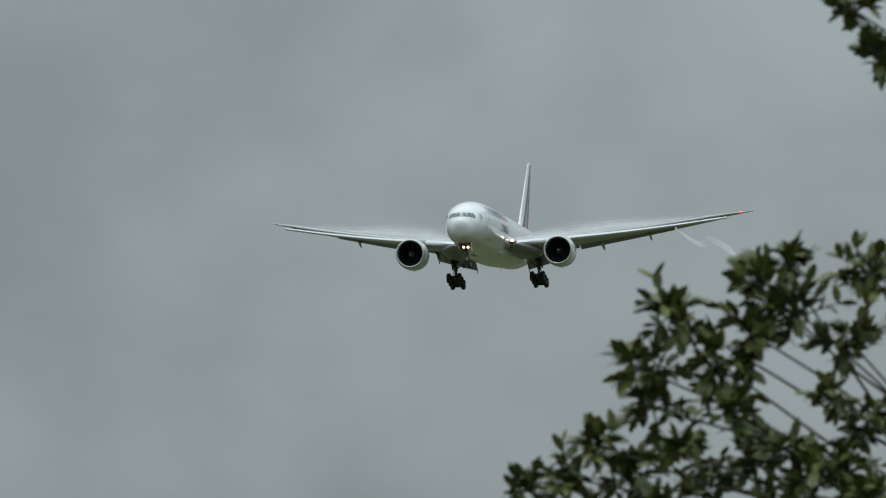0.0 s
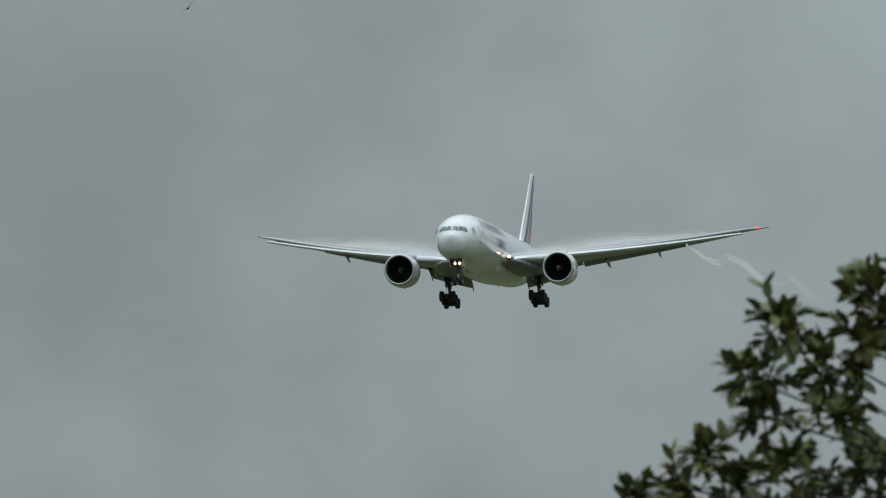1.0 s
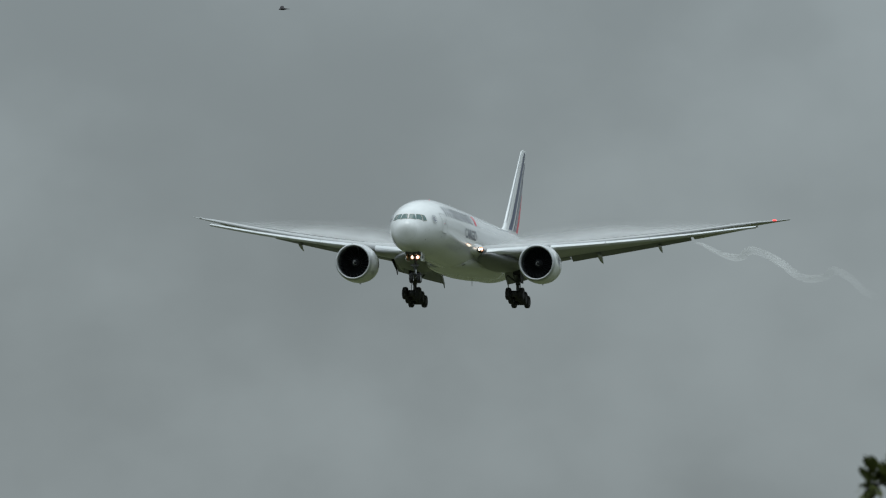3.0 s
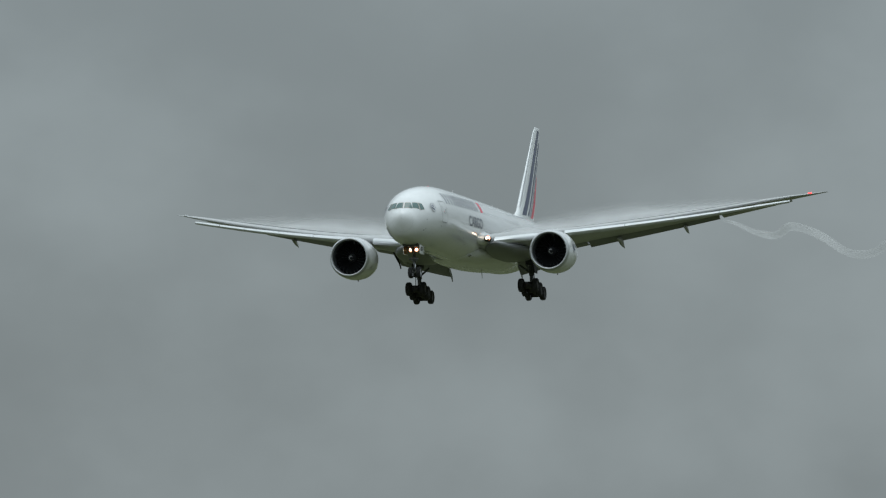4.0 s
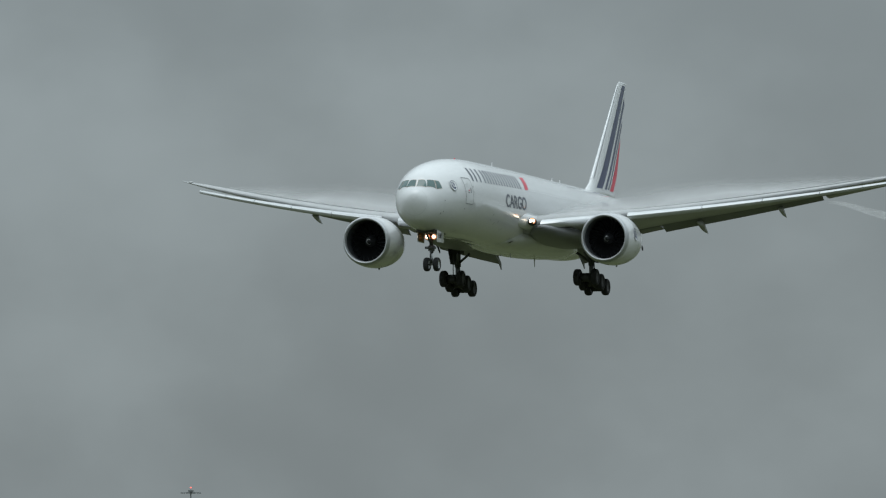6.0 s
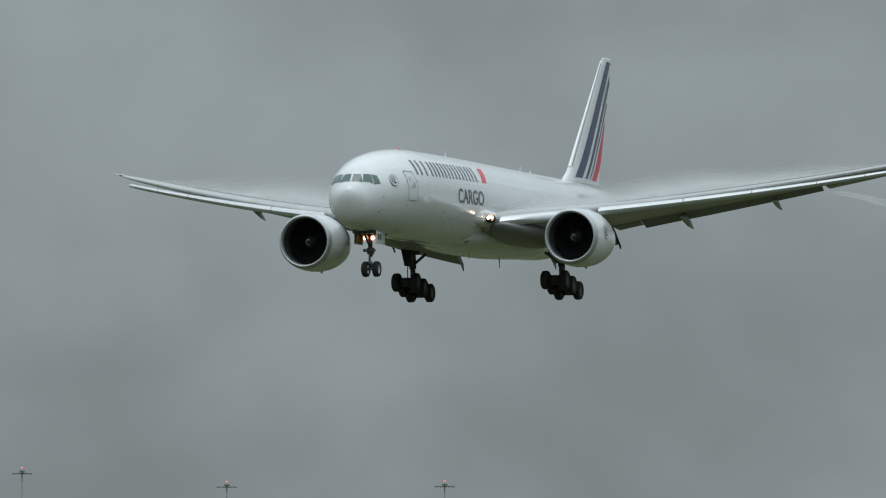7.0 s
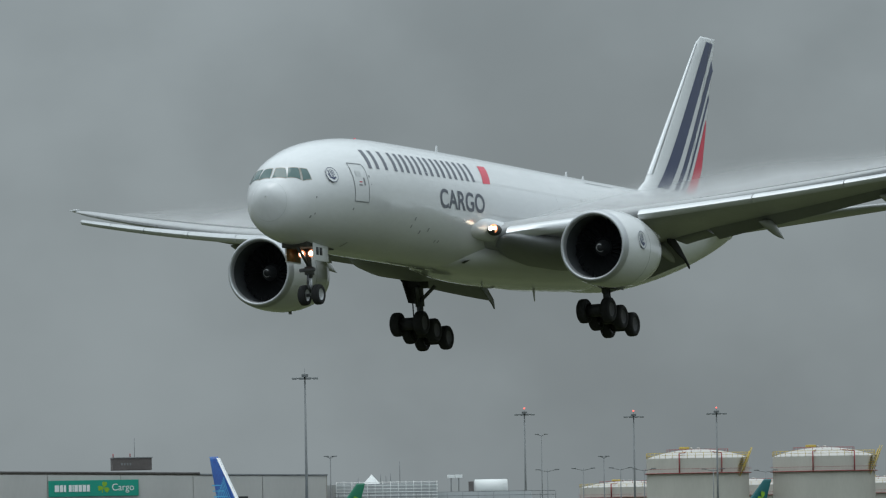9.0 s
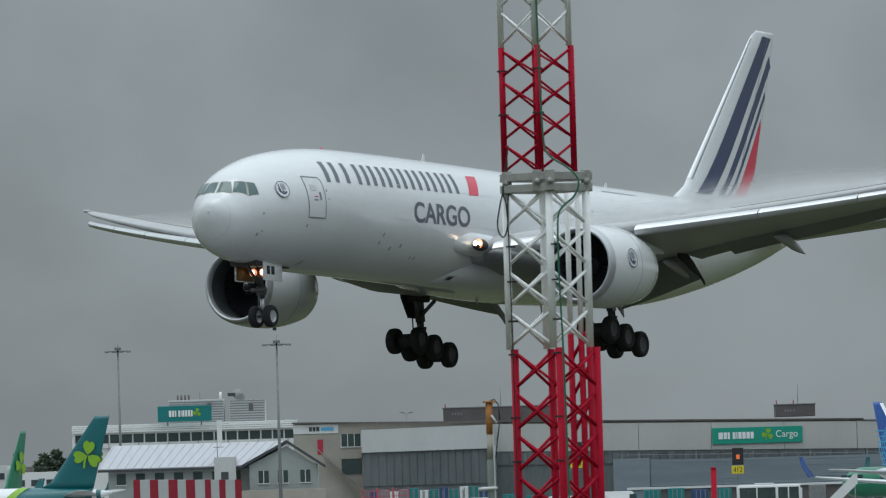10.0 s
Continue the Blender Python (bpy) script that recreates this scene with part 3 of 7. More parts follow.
def build_nose_gear(air):
    leg = part("nose_gear_leg", rod((-6.1, 0, -2.6), (-6.35, 0, -4.5), 0.16, 0.15, 14), M_STRUT, air, "grey nose landing gear leg")
    part("piston", rod((-6.33, 0, -4.4), (-6.45, 0, -5.4), 0.10, seg=12), M_LIP, leg, "bright oleo piston")
    part("axle", rod((-6.45, -0.42, -5.37), (-6.45, 0.42, -5.37), 0.08), M_STRUT, leg)
    for e in (-1, 1):
        wheel(leg, (-6.45, e * 0.39, -5.37), 0.53, 0.40, rim=M_LIP)
    part("torque_link", rod((-6.1, 0, -4.3), (-6.05, 0, -4.85), 0.06), M_STRUT, leg)
    part("torque_link", rod((-6.05, 0, -4.85), (-6.36, 0, -5.25), 0.06), M_STRUT, leg)
    part("steering_collar", spun([(-0.22, 0.17), (-0.2, 0.25), (0.2, 0.25), (0.22, 0.17)], 16, (-6.3, 0, -4.15), "z"), M_STRUT, leg)
    part("steering_actuator", rod((-6.05, -0.42, -4.12), (-6.05, 0.42, -4.12), 0.10), M_STRUT, leg)
    part("drag_brace", rod((-4.75, 0, -2.85), (-6.2, 0, -3.9), 0.08), M_STRUT, leg)
    for e in (-1, 1):
        # added glowing disc: halo of glare round each nose lamp
        part("lamp_halo", spun([(0.0, 0.02), (-0.01, 0.18), (0.04, 0.20), (0.08, 0.15)], 18, (-5.99, e * 0.27, -3.28)), M_LAMPRED, leg, "orange glowing disc standing in for lamp glare")
        hood = part("taxi_lamp", spun([(0.0, 0.14), (0.02, 0.165), (0.16, 0.15), (0.24, 0.05)], 16, (-5.95, e * 0.27, -3.28)), M_STRUT, leg, "round lamp housing")
        bm = bmesh.new()
        bmesh.ops.create_uvsphere(bm, u_segments=14, v_segments=8, radius=0.13, matrix=Matrix.Translation((-5.98, e * 0.27, -3.28)) @ Matrix.Diagonal((0.55, 1, 1, 1)))
        part("taxi_lamp_glass", bm, M_LAMP, hood, "lit warm landing lamp")
        # bay doors hang at both sides
        d = edged(part("nose_gear_door", box((-6.95, e * 0.78 - 0.025, -3.72), (-5.15, e * 0.78 + 0.025, -2.75), 0.03), M_WHITE, air, "white nose gear door, open"))
        part("door_lining", box((-6.85, e * 0.745 - 0.006, -3.66), (-5.25, e * 0.745 + 0.006, -2.9)), M_PRIMER, d, "amber primer on the inside")
        for k in range(2):
            part("door_mark", box((-5.78 - 0.42 * k, e * 0.808 - 0.004, -3.42), (-5.48 - 0.42 * k, e * 0.808 + 0.004, -3.02)), M_DARKFRAME, d, "dark grey mark")
    # closed block; its dark colour is the open bay's shade
    part("wheel_bay", box((-7.8, -0.72, -3.03), (-4.6, 0.72, -2.6), 0.04), M_BAY, air, "solid block darkened as the shade of the open wheel bay")
    return leg


def build_airliner():
    air = new("airliner")
    tagged(air, "white twin-engine cargo airliner with navy and red tail stripes, gear down", "airplane")
    stations = [1.88, 1.95, 2.05, 2.1, 2.17, 2.24, 2.3, 2.45, 2.6, 2.9, 3.2, 3.7, 4.2, 4.8, 5.5, 6.2, 7, 8, 9, 10, 11.5, 13, 14] + [16 + 2 * k for k in range(14)] + [43, 44, 45, 46.5, 48, 49.5, 51, 53, 55, 57, 58.5, 60, 61, 61.8, 62.3, 62.6, 62.9]
    body = part("fuselage", loft(fuselage_rings(stations), caps=False), M_WHITE, air, "glossy white fuselage")
    part("radome", loft(fuselage_rings([1.45, 1.454, 1.462, 1.475, 1.49, 1.515, 1.545, 1.58, 1.65, 1.73, 1.82, 1.88]), caps=False), M_WHITE, air, "white nose radome")
    rings = []
    for s, o in ((1.866, 0.0), (1.870, 0.005), (1.888, 0.005), (1.892, 0.0)):
        rings.append([skin(s, 360 * i / 64, o) for i in range(64)])
    part("radome_seam", loft(rings, caps=False), M_BELLY, body)
    # belly fairing between the wings
    rings = []
    for s, w, zb in ((18.6, 0.3, -2.9), (20.0, 1.1, -3.08), (21.5, 1.85, -3.16), (23, 2.45, -3.24), (25, 2.98, -3.34), (27, 3.25, -3.40), (29, 3.36, -3.43), (33, 3.34, -3.42), (36, 3.1, -3.34), (38.5, 2.5, -3.22), (41, 1.4, -3.1), (42, 0.5, -3.0)):
        rings.append([(-s, w * math.copysign(abs(math.cos(a)) ** 0.75, math.cos(a)), -2.3 + (zb + 2.3) * -math.sin(a) if math.sin(a) < 0 else -2.3 + 1.25 * min(1, w / 3.2) * math.sin(a)) for a in [2 * math.pi * i / 40 for i in range(40)]])
    part("belly_fairing", loft(rings), M_WHITE, air, "white wing-to-body fairing")
    # cockpit glazing: three panes on each side
    for side in (1, -1):
        for corners in (((2.13, None, 86.5), (2.33, 0.27), (2.64, 0.79), (2.55, None, 86.5)),
                        ((2.37, 0.31), (2.69, 0.18), (2.98, 0.79), (2.70, 0.80)),
                        ((2.78, 0.14), (3.21, 0.22), (3.30, 0.73), (3.05, 0.78))):
            p = part("cockpit_window", skin_patch(corners, side, 0.016), M_COCKPIT, body, "dark cockpit pane with reflected sky painted in as teal")
            grown = []
            cs = sum(q[0] for q in corners) / 4
            for q in corners:
                if len(q) == 3:
                    grown.append((q[0] + (0.04 if q[0] > cs else -0.04), None, q[2] + 1.5))
                else:
                    zc = 0.52
                    grown.append((q[0] + (0.035 if q[0] > cs else -0.035), q[1] + (0.04 if q[1] > zc else -0.04)))
            part("window_frame", skin_patch(grown, side, 0.008), M_PANEFRAME, p, "tan window surround")
        # crew door seams
        out = [(6.26, 1.22), (7.44, 1.22), (7.57, 1.05), (7.57, -0.76), (6.26, -0.76), (6.26, 1.22)]
        door = part("crew_door", skin_patch(((6.30, -0.72), (7.53, -0.72), (7.53, 1.17), (6.30, 1.17)), side, 0.010), M_WHITE, body, "white crew door with grey outline")
        part("door_seam", skin_line(out, side, 0.055, 0.016), M_LINE, door)
        part("door_handle", skin_patch(((7.12, 0.10), (7.27, 0.10), (7.27, 0.50), (7.12, 0.50)), side, 0.018, 2), M_LINE, door, "grey recessed handle")
        part("door_placard", skin_patch(((6.55, 0.55), (7.0, 0.55), (7.0, 0.84), (6.55, 0.84)), side, 0.018, 2), M_BELLY, door, "faint notice plate")
        part("door_mark", skin_patch(((6.72, 0.24), (6.98, 0.24), (6.98, 0.29), (6.72, 0.29)), side, 0.018, 2), M_RED, door, "thin red mark")
        part("door_mark", skin_patch(((6.66, 0.06), (6.98, 0.06), (6.98, 0.14), (6.66, 0.14)), side, 0.018, 2), M_LINE, door, "small grey notice")
        # emblem behind the cockpit
        ph = phi_at(4.66, 0.50)
        c0, nn = skin(4.66, ph), (skin(4.76, ph) - skin(4.56, ph)).cross(skin(4.66, ph + 2) - skin(4.66, ph - 2))
        if nn.y < 0:
            nn = -nn
        c0, nn = Vector((c0.x, c0.y * side, c0.z)), Vector((nn.x, nn.y * side, nn.z)).normalized()
        emblem(body, c0 + nn * 0.035, nn, (Vector((0, 0, 1)) - nn * nn.z), 0.43)
        # wordmark of the airline as plain bars
        def title_bar(s0, s1, z0, z1):
            lean = lambda z: 0.34 * (z - 1.07) / 1.03
            rise = 0.017 * (s0 - 8)
            part("title_bar", skin_patch(((s0 + lean(z0), z0 + rise), (s1 + lean(z0), z0 + rise), (s1 + lean(z1), z1 + rise), (s0 + lean(z1), z1 + rise)), side, 0.014, 3), M_TITLE, body, "slate grey bar of the airline title")
        for k in range(9):
            s0 = 8.10 + 1.50 * k - (0.15 if k > 1 else -0.25 * k)
            title_bar(s0, s0 + 0.33, 1.07, 2.1)
            if k != 1:
                title_bar(s0 + 0.78, s0 + 1.10, 1.07, 2.1)
        part("title_slash", skin_patch(((22.0, 1.28), (22.98, 1.32), (24.0, 2.38), (22.95, 2.34)), side, 0.014, 4), M_RED, body, "red slanted bar")
        # the word on the flank
        bm = glyphs("CARGO", 1.02, 0.018)
        for _ in range(2):
            bmesh.ops.triangulate(bm, faces=bm.faces)
            bmesh.ops.subdivide_edges(bm, edges=[e for e in bm.edges if e.calc_length() > 0.25], cuts=1)
        xs = max(v.co.x for v in bm.verts)
        for v in bm.verts:
            u = v.co.x / xs
            s = 15.95 + 5.6 * u if side > 0 else 21.55 - 5.6 * u
            q = skin(s, phi_at(s, -0.42 + v.co.y + 0.06 * (s - 16) / 5.6), 0.02)
            v.co = (q.x, q.y * side, q.z)
        word = part("lettering", bm, M_TITLE, body, "word CARGO in slate grey letters", smooth=False)
        # registration as plain bars
        for k in range(5):
            part("registration_bar", skin_patch(((45.2 + 0.5 * k, 1.42), (45.5 + 0.5 * k, 1.42), (45.5 + 0.5 * k, 1.82), (45.2 + 0.5 * k, 1.82)), side, 0.014, 2), M_TITLE, body, "small grey bar")
        # cargo door seams aft of the wing and belly marks
        part("cargo_door_seam", skin_line([(38.2, 2.6), (38.2, -0.3), (42.0, -0.3), (42.0, 2.6), (38.2, 2.6)], side, 0.05), M_LINE, body)
        for st in (35.0, 39.6, 44.4, 47.2):
            part("skin_seam", skin_line([(st, 2.96), (st, -0.4 if st < 44 else -1.6)], side, 0.055), M_LINE, body)
        for zz in (-0.35, 1.35):
            part("skin_seam", skin_line([(9.0, zz), (44.0, zz)], side, 0.018), M_BELLY, body)
        part("skin_seam", skin_line([(31.5, 2.9), (31.5, -0.6)], side, 0.03), M_LINE, body)
        for s, z, d in ((3.26, -0.77, 0.08), (3.10, -1.76, 0.10), (3.34, -1.58, 0.07), (13.2, -1.28, 0.14), (13.05, -1.66, 0.13), (14.3, -1.88, 0.14), (15.2, -1.70, 0.14), (16.7, -2.16, 0.11), (17.1, -2.15, 0.11), (6.2, -1.22, 0.10), (7.7, -2.88, 0.16), (7.72, 0.55, 0.09), (7.82, 0.16, 0.06)):
            part("skin_port", skin_patch(((s, z), (s + d, z), (s + d * 1.2, z + d * 1.3), (s + d * 0.2, z + d * 1.3)), side, 0.010, 2), M_LINE, body, "small dark port")
        # flat patch, darkened as the shade in the inlet mouth
        part("air_inlet", skin_patch(((21.5, -2.74), (22.3, -2.74), (22.35, -2.52), (21.6, -2.62)), side, 0.16, 3), M_BAY, body, "dark patch painted as the shade of a belly air inlet")
        rings = []
        for s2, k in ((21.7, 0.06), (22.3, 0.34), (23.2, 0.62), (24.8, 0.86), (27, 1.0), (30, 0.95), (32.5, 0.6), (34, 0.15)):
            rings.append([(-s2, side * (4.3 + 2.3 * k * math.cos(a)), -1.66 - 0.34 * k + (0.80 * k + 0.05) * math.sin(a) - 0.02 * (s2 - 24)) for a in [2 * math.pi * i / 28 for i in range(28)]])
        # fillet shares the flap grey, darkened for shade under the wing root
        part("wing_root_fillet", loft(rings), M_FLAP, air, "grey wing-root fillet")
        build_wing(air, side)
        build_engine(air, side)
        build_main_gear(air, side)
        # tailplane
        rings = []
        for y, le, te in ((0.6, 52.4, 59.6), (2.0, 53.4, 60.0), (6.0, 56.6, 61.6), (10.0, 59.9, 63.1), (10.5, 60.5, 63.3), (10.76, 61.3, 63.4)):
            z = 1.05 + 0.125 * y
            rings.append([(-(le + bx), side * y, z + bz) for bx, bz in airfoil(te - le, 0.09, 10, 0)])
        tp = part("tailplane", loft(rings), M_WING, air, "grey horizontal tailplane")
    build_nose_gear(air)
    # fin with rudder
    def fin_edges(z):
        u = (z - 3.0) / 9.78
        return 50.0 + 9.3 * u + (0 if z > 3.8 else -0.9 * (3.8 - z)), 58.4 + 3.35 * u
    rings = []
    for z in (2.7, 3.2, 3.8, 5, 7, 9, 11, 12.4, 12.68, 12.78):
        le, te = fin_edges(z)
        le += 0.0 if z < 12.5 else (z - 12.4) * 0.8
        th = 0.095 if z < 12.5 else 0.095 * (12.9 - z) / 0.5
        rings.append([(-(le + bx), bz, z) for bx, bz in airfoil(te - le, th, 12, 0)])
    fin = part("fin", loft(rings), M_WHITE, air, "tall white fin")

    def fin_skin(x, z, side, out=0.012):
        le, te = fin_edges(z)
        u = max(0.0001, min(1, (x - le) / (te - le)))
        t = 5 * 0.095 * (0.2969 * math.sqrt(u) - 0.126 * u - 0.3516 * u**2 + 0.2843 * u**3 - 0.1015 * u**4)
        return (-x, side * (t * (te - le) + out), z)

    def stripe(a, b, c, d, side, bow):
        """A band from the foot a-b to the head d-c, each (back, height), bowed backwards at the foot."""
        bm, prev = bmesh.new(), None
        for k in range(17):
            u = k / 16
            sh = -bow * math.exp(-u * 9)
            row = []
            for j in range(5):
                v = j / 4
                p0 = (a[0] + (d[0] - a[0]) * u, a[1] + (d[1] - a[1]) * u)
                p1 = (b[0] + (c[0] - b[0]) * u, b[1] + (c[1] - b[1]) * u)
                row.append(bm.verts.new(fin_skin(p0[0] + (p1[0] - p0[0]) * v + sh, p0[1] + (p1[1] - p0[1]) * v, side)))
            if prev:
                for j in range(4):
                    bm.faces.new((prev[j], prev[j + 1], row[j + 1], row[j]))
            prev = row
        return bm

    for side in (1, -1):
        part("tail_stripe", stripe((52.1, 3.43), (53.75, 3.45), (61.3, 12.45), (60.15, 12.5), side, 0.6), M_NAVY, fin, "broad navy stripe")
        part("tail_stripe", stripe((54.5, 3.45), (55.15, 3.47), (61.25, 10.9), (61.05, 11.5), side, 0.5), M_NAVY, fin, "narrow navy stripe")
        part("tail_stripe", stripe((55.65, 3.48), (55.95, 3.48), (60.5, 9.2), (60.42, 9.5), side, 0.45), M_NAVY, fin, "thin navy stripe")
        bm, prev = bmesh.new(), None
        for k in range(19):
            u = k / 18
            z = 3.43 + 4.55 * u
            x0 = 56.45 + 3.42 * u - 0.5 * math.exp(-u * 7)
            x1 = min(fin_edges(z)[1] - 0.10, 57.45 + 2.42 * (1 - (1 - u) ** 2.3)) if u < 1 else x0 + 0.02
            row = [bm.verts.new(fin_skin(x0 + max(0.02, x1 - x0) * j / 4, z, side)) for j in range(5)]
            if prev:
                for j in range(4):
                    bm.faces.new((prev[j], prev[j + 1], row[j + 1], row[j]))
            prev = row
        part("tail_stripe", bm, M_RED, fin, "broad red stripe")
        bm, prev = bmesh.new(), None
        for k in range(13):
            z = 3.3 + 9.2 * k / 12
            le, te = fin_edges(z)
            x = le + 0.70 * (te - le)
            v = [bm.verts.new(fin_skin(x + e * 0.02, z, side, 0.016)) for e in (-1, 1)]
            if prev:
                bm.faces.new((*prev, v[1], v[0]))
            prev = v
        part("rudder_seam", bm, M_LINE, fin)
    # metal leading edge of the fin, aerials on the roof and belly
    rings = []
    for z in (4.2, 6, 8, 10, 12.3):
        le, te = fin_edges(z)
        rings.append([(-(le + bx - 0.015), bz * 1.04, z) for bx, bz in [p for p in airfoil(te - le, 0.095, 24, 0)][:4] + [p for p in airfoil(te - le, 0.095, 24, 0)][-3:]])
    part("fin_leading_edge", loft(rings, caps=False), M_SLAT, fin, "bare metal leading edge")
    for s, h in ((22.4, 0.48), (39.5, 0.38), (41.8, 0.30)):
        edged(part("aerial", loft([[(-s + 0.18, -0.02, 3.02), (-s + 0.18, 0.02, 3.02), (-s - 0.22, 0.02, 3.02), (-s - 0.22, -0.02, 3.02)], [(-s - 0.05, -0.01, 3.08 + h), (-s - 0.05, 0.01, 3.08 + h), (-s - 0.2, 0.01, 3.08 + h), (-s - 0.2, -0.01, 3.08 + h)]]), M_WHITE, body, "white blade aerial"))
    bm = bmesh.new()
    bmesh.ops.create_uvsphere(bm, u_segments=10, v_segments=6, radius=0.08, matrix=Matrix.Translation((-12.3, 0, 3.08)))
    part("roof_beacon", bm, M_RED, body, "small red roof beacon")
    for s, h in ((34.5, 0.30), (27.6, -0.05)):
        edged(part("aerial", loft([[(-s + 0.16, -0.02, -3.0), (-s + 0.16, 0.02, -3.0), (-s - 0.2, 0.02, -3.0), (-s - 0.2, -0.02, -3.0)], [(-s - 0.1, -0.01, -3.7 - h), (-s - 0.1, 0.01, -3.7 - h), (-s - 0.22, 0.01, -3.7 - h), (-s - 0.22, -0.01, -3.7 - h)]]), M_BELLY, body))
    return air


airliner = build_airliner()


# ---------------------------------------------------------------- condensation on the wings and the vortex behind the flap
def vapour_material(name, strength):
    m = bpy.data.materials.new(name)
    m.use_nodes = True
    n, l = m.node_tree.nodes, m.node_tree.links
    n.clear()
    out, mix = n.new("ShaderNodeOutputMaterial"), n.new("ShaderNodeMixShader")
    clear, white, tl = n.new("ShaderNodeBsdfTransparent"), n.new("ShaderNodeBsdfDiffuse"), n.new("ShaderNodeBsdfTranslucent")
    both = n.new("ShaderNodeMixShader")
    white.inputs["Color"].default_value = tl.inputs["Color"].default_value = (0.95, 0.95, 0.95, 1)
    both.inputs[0].default_value = 0.8
    l.new(white.outputs[0], both.inputs[1])
    l.new(tl.outputs[0], both.inputs[2])
    at, no, mu, mv = n.new("ShaderNodeAttribute"), n.new("ShaderNodeTexNoise"), n.new("ShaderNodeMath"), n.new("ShaderNodeMath")
    at.attribute_name = "haze_fade"
    co = n.new("ShaderNodeTexCoord")
    l.new(co.outputs["Object"], no.inputs["Vector"])
    no.inputs["Scale"].default_value, no.inputs["Detail"].default_value = 0.13, 1
    mu.operation = mv.operation = "MULTIPLY"
    l.new(at.outputs["Fac"], mu.inputs[0])
    l.new(no.outputs["Fac"], mu.inputs[1])
    l.new(mu.outputs[0], mv.inputs[0])
    mv.inputs[1].default_value = strength
    l.new(mv.outputs[0], mix.inputs[0])
    l.new(clear.outputs[0], mix.inputs[1])
    l.new(both.outputs[0], mix.inputs[2])
    l.new(mix.outputs[0], out.inputs["Surface"])
    return m


M_VAPOUR = vapour_material("thin_vapour", 3.4)
M_VORTEX = vapour_material("vortex_vapour", 0.58)


def density(ob, values):
    a = ob.data.attributes.new("haze_fade", "FLOAT", "POINT")
    for i, v in enumerate(values):
        a.data[i].value = v


def build_vapour(air):
    for side in (1, -1):
        verts, faces, dens = [], [], []
        ny, nz = 40, 10
        for i in range(ny + 1):
            y = 3.2 + (29.0 - 3.2) * i / ny
            le, te, th = wing_section(y)
            c = te - le
            reach = 2.9 * math.sin(math.pi * min(1, 0.12 + i / ny * 0.95)) ** 0.6 * (1 - 0.35 * i / ny) * min(1, 0.5 + i / 16) + 0.1
            for k in range(nz + 1):
                u = k / nz
                verts.append((-(le + 0.22 * c + 4.5 * u), side * y, wing_z(y) + 0.075 * c + reach * u))
                edge = min(1, 0.16 + i / 17) * min(1, (ny - i) / 22)
                dens.append((1.15 - 0.5 * i / ny) * (1 - u) ** 2.3 * edge)
        for i in range(ny):
            for k in range(nz):
                a = i * (nz + 1) + k
                faces.append((a, a + 1, a + nz + 2, a + nz + 1))
        me = bpy.data.meshes.new("wing_vapour")
        me.from_pydata(verts, [], faces)
        me.materials.append(M_VAPOUR)
        ob = new("wing_vapour", me)
        ob.parent = air
        tagged(ob, "thin white condensation over the wing", kind="stuff")
        density(ob, dens)
    # rope of vapour trailing from the outer end of the port flap
    verts, faces, dens = [], [], []
    n, m = 90, 8
    for i in range(n + 1):
        d = 130.0 * i / n
        r = 0.10 + 0.34 * min(1, d / 30)
        cy = 22.3 + 0.7 * math.sin(d * 0.10) * min(1, d / 20) + 0.25 * math.sin(d * 0.23 + 1)
        cz = wing_z(22.3) - 0.45 + 1.0 * math.sin(d * 0.115 + 2.6) * min(1, d / 30) + 0.040 * d
        for k in range(m):
            a = 2 * math.pi * k / m
            verts.append((-(40.2 + d), cy + r * math.cos(a), cz + r * math.sin(a)))
            dens.append(0.55 * min(1, d / 4) * max(0, 1 - d / 130) ** 0.7)
    for i in range(n):
        for k in range(m):
            j = (k + 1) % m
            faces.append((i * m + k, i * m + j, (i + 1) * m + j, (i + 1) * m + k))
    me = bpy.data.meshes.new("vortex_trail")
    me.from_pydata(verts, [], faces)
    for p in me.polygons:
        p.use_smooth = True
    me.materials.append(M_VORTEX)
    ob = new("vortex_trail", me)
    ob.parent = air
    tagged(ob, "wavering white rope of vapour", kind="stuff")
    density(ob, dens)


build_vapour(airliner)


# ---------------------------------------------------------------- materials of the place
M_GRASS = material("airfield_grass", (0.052, 0.063, 0.024), 0.95, vary=0.25, scale=0.04, fine=50, color2=(0.080, 0.087, 0.044), spec=0.1)
M_ASPHALT = material("runway_asphalt", (0.095, 0.095, 0.095), 0.9, vary=0.12, scale=0.05, fine=30)
M_CONCRETE = material("apron_concrete", (0.30, 0.30, 0.285), 0.9, vary=0.15, scale=0.08, fine=30)
M_CLAD = material("beige_cladding", (0.47, 0.455, 0.43), 0.7, vary=0.07, scale=0.25, fine=12, stretch=(1, 1, 0.3))
M_CLADW = material("pale_grey_cladding", (0.53, 0.535, 0.53), 0.65, vary=0.06, scale=0.3, fine=12, stretch=(1, 1, 0.3))
M_RENDERW = material("white_render", (0.68, 0.68, 0.67), 0.7, vary=0.08, scale=0.4, fine=10, stretch=(1, 1, 0.4))
M_BRICKB = material("beige_brick_wall", (0.36, 0.33, 0.285), 0.85, vary=0.12, scale=0.5, fine=14)
M_CORR = material("dark_corrugated_sheet", (0.125, 0.14, 0.145), 0.6, vary=0.2, scale=0.6, fine=8, stretch=(1, 1, 0.2))
M_BLUEGREY = material("blue_grey_cladding", (0.20, 0.235, 0.265), 0.6, vary=0.12, scale=0.6, fine=9, stretch=(0.2, 1, 2))
